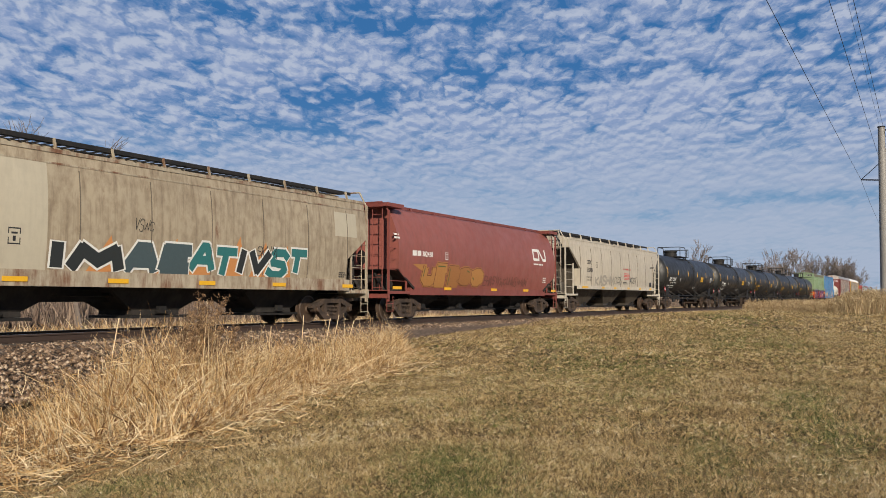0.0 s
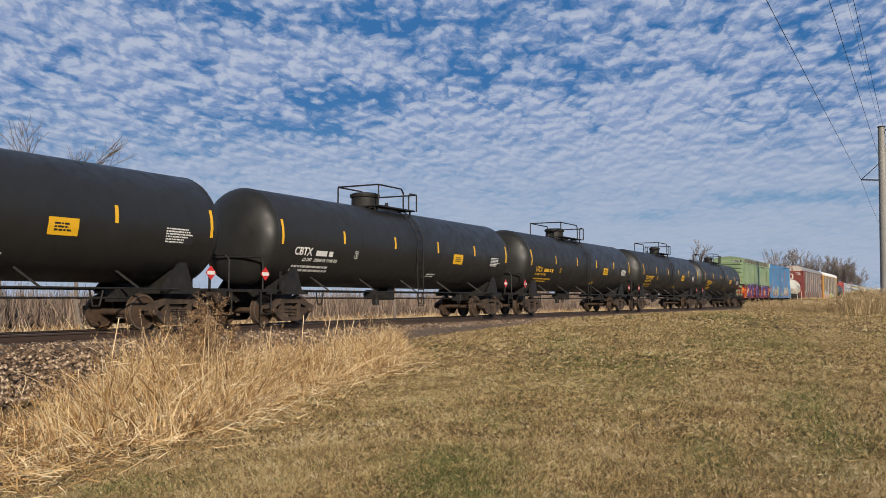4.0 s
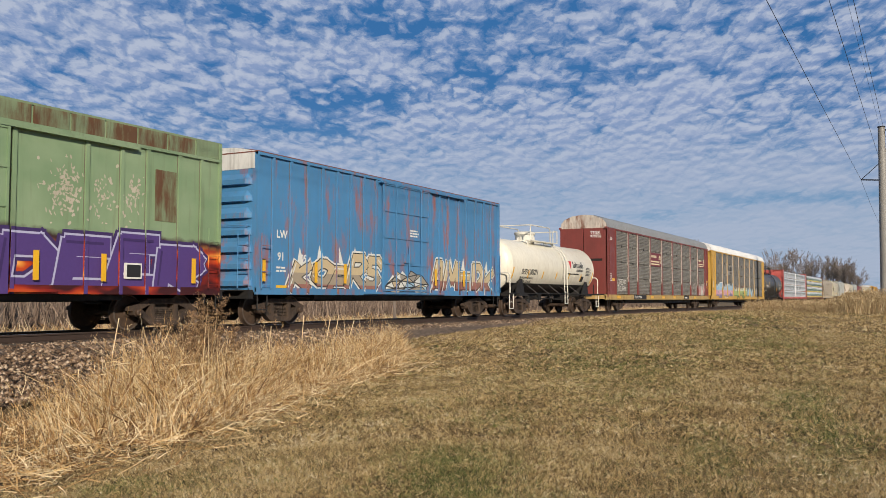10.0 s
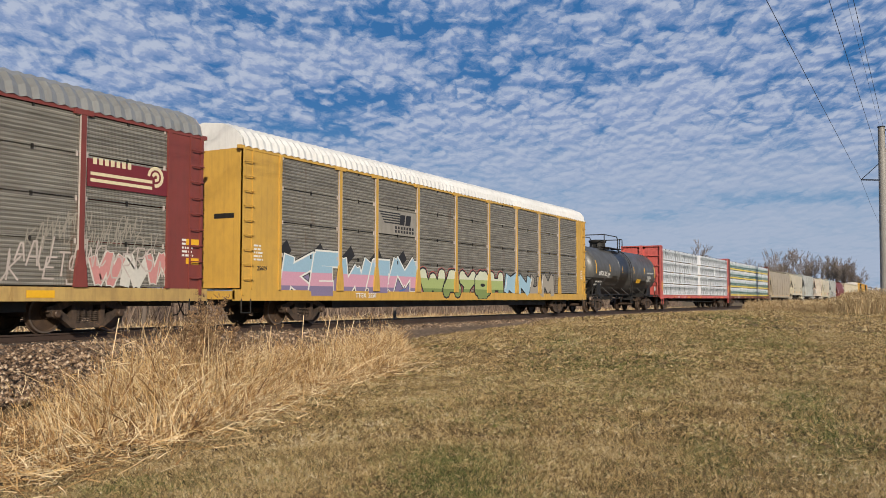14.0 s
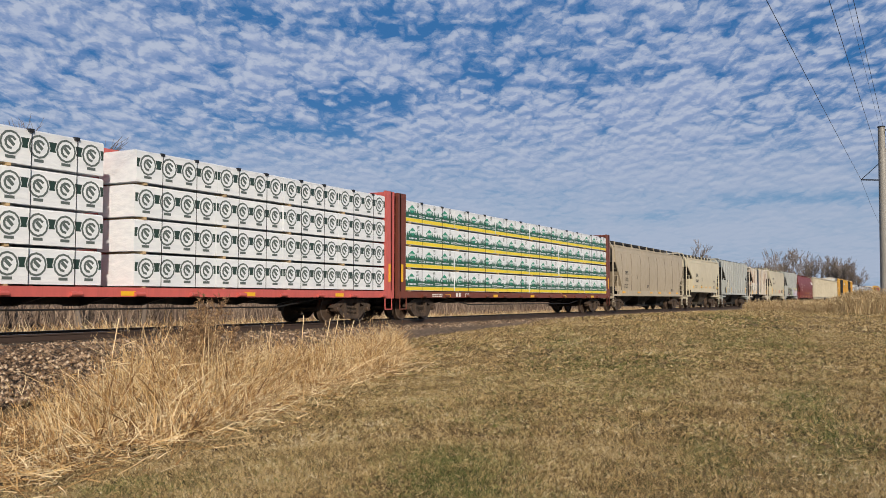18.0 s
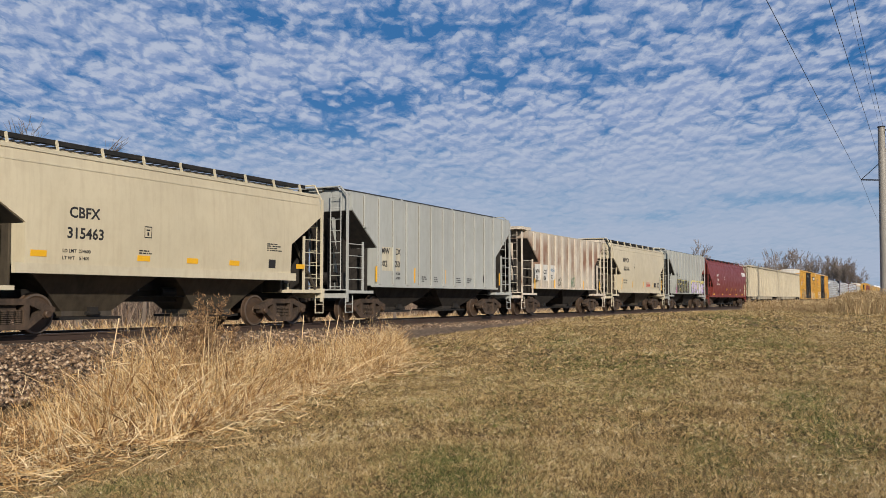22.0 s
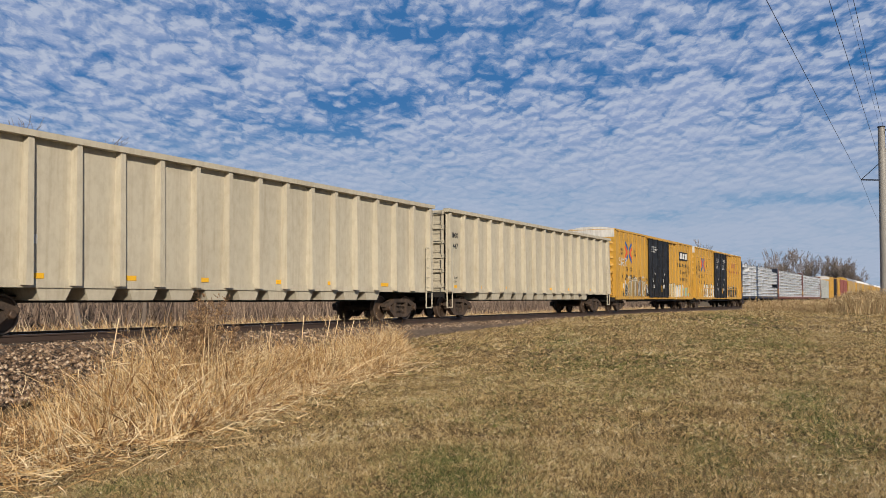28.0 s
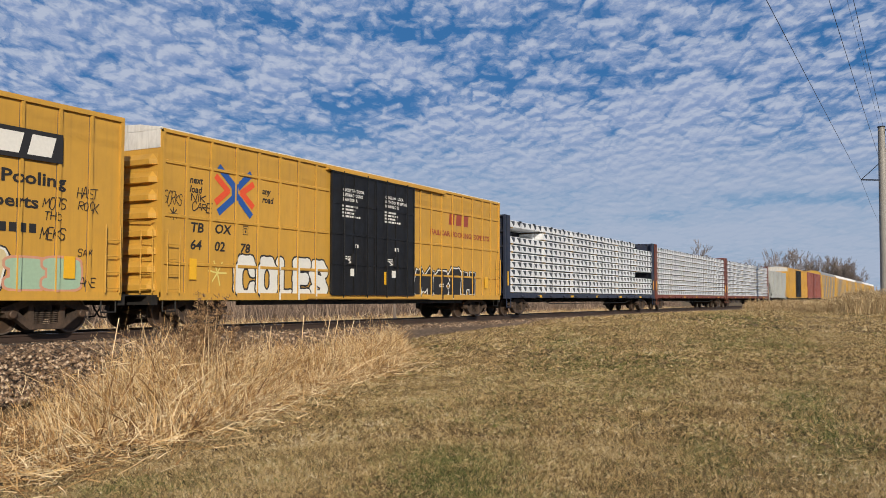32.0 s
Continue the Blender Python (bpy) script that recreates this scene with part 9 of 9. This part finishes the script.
# a far row of trees: bearing in degrees and height
ROW = [(13.6, 25), (13.0, 22), (11.2, 16), (10.7, 18), (10.1, 17), (9.6, 18), (9.1, 16), (8.6, 18), (8.1, 19), (7.6, 18), (7.25, 22), (6.95, 23), (6.5, 18), (6.1, 19), (5.7, 18), (5.35, 20), (5.0, 19), (4.65, 19), (4.35, 17), (4.05, 15), (3.8, 14), (3.5, 14), (3.25, 13), (13.9, 18), (12.6, 16), (10.4, 15), (9.85, 15), (9.35, 16), (8.85, 15), (8.35, 16), (7.85, 17), (7.4, 17), (6.75, 19), (6.3, 16), (5.9, 17), (5.5, 17), (5.2, 17), (4.8, 17), (4.5, 16), (4.2, 15), (3.95, 14), (3.65, 13)]
for b, hgt in ROW:
    d = rnd.uniform(375, 410)
    ang = radians(b)
    plant("bare_tree", "leafless tree in the row along the far tracks", far_sets[rnd.randrange(4)], (d * math.cos(ang), d * math.sin(ang), -1.2), hgt / 17.5, rnd.uniform(0, 360), "far trees")
# low wood behind them
k = 9000
a = np.radians(rs.uniform(0.5, 26, k))
d = rs.uniform(420, 520, k)
x, y = d * np.cos(a), d * np.sin(a)
h = rs.uniform(4, 9, k) * (0.8 + 0.3 * np.sin(np.degrees(a) * 2.0))
root = np.stack([x, y, np.full(k, -1.3)], 1)
wd = ribbons(root, root + np.stack([rs.normal(size=k), rs.normal(size=k), h], 1), np.zeros_like(root), np.full(k, 0.9), 2)
wood = tagged(new("far_wood", raw_mesh("far_wood", *wd, brush_mat)), "low dull brown wood along the horizon", "woods", kind="stuff")
pine_mat = blades("pine", [(0.1, (0.012, 0.016, 0.01)), (0.9, (0.04, 0.045, 0.03))], 0.0, 0.4)
k = 5000
x = rs.uniform(296, 330, k)
y = rs.uniform(3.0, 12.5, k)
h = 8.0 * (0.6 + 0.5 * np.sin(y * 0.9 + 1) ** 2) * rs.uniform(0.2, 1, k)
root = np.stack([x, y, h - 1.0], 1)
pn = ribbons(root, root + rs.normal(size=(k, 3)) * [0.6, 0.6, 0.5], np.zeros_like(root), np.full(k, 0.5), 1)
pines = tagged(new("dark_thicket", raw_mesh("dark_thicket", *pn, pine_mat)), "dark evergreen thicket far down the line", "woods", kind="stuff")

# ---- power line ----
pole_mat = paint("grey_pole_steel", (0.30, 0.29, 0.27), amount=0.3, streak=0.3, rough=0.6)
wire_mat = plain("dark_wire", (0.02, 0.02, 0.022), 0.5, 0.5)
PX, PY = 90.9, 3.5
pole = tagged(new("utility_pole", Shape().rod((PX, PY, -1.0), (PX, PY, 16.6), 0.46, 20, 0.30).mesh("utility_pole", True)), "tall grey tapered utility pole with side insulators", "utility pole")
pole.data.materials.append(pole_mat)
part("pole_cap", Shape().rod((PX, PY, 16.6), (PX, PY, 16.72), 0.34, 16).box(PX - 0.08, PX + 0.08, PY - 0.95, PY, 16.3, 16.42), wire_mat, pole)
INS = [(PX, 5.3, 11.87), (PX, 3.02, 14.9), (PX, 3.6, 13.2), (PX, 3.64, 16.7)]
brace = Shape().rod((PX, PY + 0.3, 11.75), INS[0], 0.06, 8).rod((PX, PY + 0.25, 13.3), INS[0], 0.035, 6)
part("insulator", brace, wire_mat, pole, "braced standoff insulator")
part("insulator", Shape().rod((PX, PY - 0.3, 14.3), INS[1], 0.06, 8), wire_mat, pole)
part("insulator", Shape().rod((PX, PY + 0.25, 12.7), INS[2], 0.06, 8), wire_mat, pole)


def wire(a, b, sag, r):
    s = Shape()
    pts = []
    for k in range(41):
        u = k / 40
        p = Vector(a).lerp(Vector(b), u)
        p.z -= 4 * sag * u * (1 - u)
        pts.append(p)
    s.loft([[(p.x, p.y + r * math.cos(q * 1.2566), p.z + r * math.sin(q * 1.2566)) for q in range(5)] for p in pts])
    me = bpy.data.meshes.new("power_wire")
    me.from_pydata(s.v, [], s.f)
    me.materials.append(wire_mat)
    tagged(new("power_wire", me), "dark power wire strung along the track", "wire", "power wires")


for (ax, ay, az), r, up in zip(INS, (0.014, 0.014, 0.014, 0.009), (0.1, 0.1, 0.1, 0.1)):
    wire((ax, ay, az), (-20.0, ay - 0.6, az + up), 0.12, r)
    wire((ax, ay, az), (190.0, ay, az - 0.5), 1.6, r)
far_pole = tagged(new("utility_pole", Shape().rod((190.0, PY, -1.0), (190.0, PY, 16.0), 0.42, 16, 0.28).mesh("utility_pole", True)), "grey utility pole farther down the line", "utility pole")
far_pole.data.materials.append(pole_mat)
back_pole = tagged(new("utility_pole", Shape().rod((-20.0, PY, -1.0), (-20.0, PY, 18.0), 0.46, 16, 0.30).mesh("utility_pole", True)), "grey utility pole behind the camera", "utility pole")
back_pole.data.materials.append(pole_mat)

# ---- clouds: a high thin layer that drifts ----
cloud_mat = bpy.data.materials.new("cloud_layer")
cloud_mat.use_nodes = True
_t = cloud_mat.node_tree
_t.nodes.remove(_t.nodes["Principled BSDF"])
_at = _t.nodes.new("ShaderNodeAttribute")
_at.attribute_name = "cell"
_cell = _at.outputs["Vector"]
_th = _t.nodes.new("ShaderNodeAttribute")
_th.attribute_name = "thin"


def math_node(op, a, b):
    m = _t.nodes.new("ShaderNodeMath")
    m.operation = op
    for i, q in enumerate((a, b)):
        if isinstance(q, bpy.types.NodeSocket):
            _t.links.new(q, m.inputs[i])
        else:
            m.inputs[i].default_value = q
    return m.outputs[0]

_amp = _t.nodes.new("ShaderNodeAttribute")
_amp.attribute_name = "rough"
_low = _t.nodes.new("ShaderNodeAttribute")
_low.attribute_name = "haze"


def moved(shift):
    n = add(_t, "ShaderNodeVectorMath", Vector=_cell)
    n.operation = "ADD"
    n.inputs[1].default_value = shift
    return n.outputs[0]


def puffs(vec):
    """Thickness of the small clouds: ragged clumps of two sizes, opened by large gaps."""
    warp = add(_t, "ShaderNodeTexNoise", Vector=vec, Scale=0.8, Detail=4.0, Roughness=0.6)
    bent = add(_t, "ShaderNodeVectorMath")
    bent.operation = "MULTIPLY_ADD"
    _t.links.new(warp.outputs["Color"], bent.inputs[0])
    bent.inputs[1].default_value = (1.5, 1.2, 0)
    _t.links.new(vec, bent.inputs[2])
    cells = add(_t, "ShaderNodeTexVoronoi", Vector=bent.outputs[0], Scale=0.82)
    cells.feature = "SMOOTH_F1"
    cells.inputs["Smoothness"].default_value = 0.25
    small = add(_t, "ShaderNodeTexVoronoi", Vector=bent.outputs[0], Scale=1.9)
    small.feature = "SMOOTH_F1"
    small.inputs["Smoothness"].default_value = 0.3
    fine = add(_t, "ShaderNodeTexNoise", Vector=bent.outputs[0], Scale=2.6, Detail=6.0, Roughness=0.62).outputs["Fac"]
    d = math_node("SUBTRACT", math_node("MULTIPLY", fine, 0.56), math_node("MULTIPLY", cells.outputs["Distance"], 0.34))
    d = math_node("SUBTRACT", d, math_node("MULTIPLY", small.outputs["Distance"], 0.34))
    return math_node("MULTIPLY", math_node("ADD", d, 0.07), _amp.outputs["Fac"])


_big = add(_t, "ShaderNodeTexNoise", Vector=_cell, Scale=0.16, Detail=3.0, Roughness=0.5).outputs["Fac"]
_here = puffs(moved((0, 0, 0)))
_above = puffs(moved((-0.1, 0.32, 0)))
_cover = math_node("SUBTRACT", math_node("ADD", math_node("MULTIPLY", _big, 0.55), 0.335), _th.outputs["Fac"])
_dens = math_node("ADD", _cover, _here)
_edge = math_node("SUBTRACT", _here, _above)
_alpha = ramp(_t, _dens, (0.40, 0.72), (0.5, 0.78), (0.62, 0.88), (0.82, 0.95))
_blue = mix(_t, _low.outputs["Fac"], (0.045, 0.25, 0.66), (0.27, 0.54, 0.88))
_n5 = math_node("ADD", _edge, 0.5)
_body = mix(_t, ramp(_t, _n5, (0.40, 0.0), (0.64, 1.0)), (0.40, 0.53, 0.85), (0.70, 0.79, 1.0))
_body = mix(_t, _low.outputs["Fac"], _body, (0.60, 0.71, 0.92))
_col = mix(_t, ramp(_t, _dens, (0.42, 0.0), (0.54, 0.40), (0.66, 0.82), (0.80, 1.0)), _blue, _body)
_em = add(_t, "ShaderNodeEmission", Color=_col, Strength=0.71)
_tr = add(_t, "ShaderNodeBsdfTransparent")
_mx = add(_t, "ShaderNodeMixShader", Fac=_alpha)
_t.links.new(_tr.outputs[0], _mx.inputs[1])
_t.links.new(_em.outputs[0], _mx.inputs[2])
_t.links.new(_mx.outputs[0], _t.nodes["Material Output"].inputs[0])
CLOUD_Z = 200.0
# a shallow dome of cloud, finer along the view; "cell" counts puffs, "thin" opens the blue gaps
HEAD = radians(YAW)
cb = np.concatenate([np.radians(np.arange(-60, -10, 10.0)), np.radians(np.arange(-10, 70, 0.8)), np.radians(np.arange(70, 121, 10.0))])
cr = np.exp(np.linspace(math.log(120), math.log(4600), 110))
bb, rr = np.meshgrid(cb, cr)
cz = CLOUD_Z * np.clip(1 - (rr / 4650) ** 2, -0.2, 1)
right = np.degrees(HEAD - bb)
up = np.degrees(np.arctan2(cz, rr))
_u = np.maximum(up, 0.3)
cell = np.stack([right / (1.0 + 0.05 * _u), np.log(0.12 + 0.062 * _u) / 0.062, np.zeros_like(rr)], -1)
# gaps in degrees right of the view's middle and up from the horizon: place, half breadth, half height, depth
GAPS = [((-6, 13.0), 5.0, 0.9, 0.2), ((-12.5, 17.4), 5.0, 0.8, 0.2), ((-4.5, 17.2), 4.0, 0.8, 0.18), ((2.2, 14.6), 1.7, 0.9, 0.2), ((3.2, 12.5), 2.4, 0.6, 0.16), ((10.8, 14.2), 1.6, 0.8, 0.16), ((-20, 18.4), 5.0, 0.5, 0.14), ((2, 17.9), 4.0, 0.5, 0.1), ((20, 15.5), 3.0, 1.5, 0.08), ((-9, 10.8), 3.0, 0.5, 0.1), ((22, 6.1), 6.5, 0.5, 0.3), ((12, 5.2), 5.0, 0.35, 0.14)]
BANKS = [((-17, 13.6), 8.0, 2.6, 0.1), ((-4, 15.3), 4.0, 0.9, 0.12), ((13, 11.5), 9.0, 3.0, 0.07), ((2, 9.5), 14.0, 1.0, 0.06)]
thin = -0.035 - 0.1 * step(up, 10, 7.5)
for sign, lots_of in ((1, GAPS), (-1, BANKS)):
    for (pr, pu), br_, hu, amount in lots_of:
        thin = thin + sign * amount * 0.95 * np.exp(-((right - pr) / br_) ** 2 - ((up - pu) / hu) ** 2)
ni, nj = bb.shape
ci = (np.arange(ni - 1)[:, None] * nj + np.arange(nj - 1)[None]).ravel()
cloud_me = raw_mesh("cloud_layer", np.stack([rr * np.cos(bb), rr * np.sin(bb), cz], -1).reshape(-1, 3), np.stack([ci, ci + 1, ci + nj + 1, ci + nj], -1), cloud_mat)
cloud_me.attributes.new("cell", "FLOAT_VECTOR", "POINT").data.foreach_set("vector", cell.astype(np.float32).ravel())
calm = 0.45 + 0.55 * step(up, 6.0, 11.5)
cloud_me.attributes.new("rough", "FLOAT", "POINT").data.foreach_set("value", calm.astype(np.float32).ravel())
cloud_me.attributes.new("thin", "FLOAT", "POINT").data.foreach_set("value", thin.astype(np.float32).ravel())
cloud_me.attributes.new("haze", "FLOAT", "POINT").data.foreach_set("value", (0.9 * step(up, 13.5, 3.5)).astype(np.float32).ravel())
clouds = new("cloud_layer", cloud_me)
tagged(clouds, "thin broken layer of small white clouds", "clouds", kind="structure")
for _o in (*TRUCK.children_recursive, TRUCK):
    bpy.data.objects.remove(_o)


def motions():
    times = [0.5 * k for k in range(int(SECONDS * 2) + 1)]
    for e, middle in CARS:
        walk(e, [(t, pose(middle - rolled(t), TRACK_Y, 0)) for t in times])

    walk(clouds, [(t, pose(31.0 * t / SECONDS, -13.5 * t / SECONDS, 0)) for t in (0.0, SECONDS / 2, SECONDS)])
    # the wheels roll: one front and one rear wheelset are keyed, the others share their action
    axles = [o for e, _ in CARS for q in e.children if q.name.startswith("truck") for o in q.children if o.name.startswith("wheelset")]
    for front in (True, False):
        alike = [o for o in axles if (o.location.x > 0) == front]
        first = alike[0]
        spot = tuple(first.location)
        walk(first, [(k / FPS, pose(*spot, 0, -math.degrees(rolled(k / FPS) / WHEEL_R))) for k in range(int(SECONDS * FPS) + 1)])
        for o in alike[1:]:
            o.rotation_mode = "QUATERNION"
            o.animation_data_create().action = first.animation_data.action
            o.animation_data.action_slot = first.animation_data.action_slot


motions()
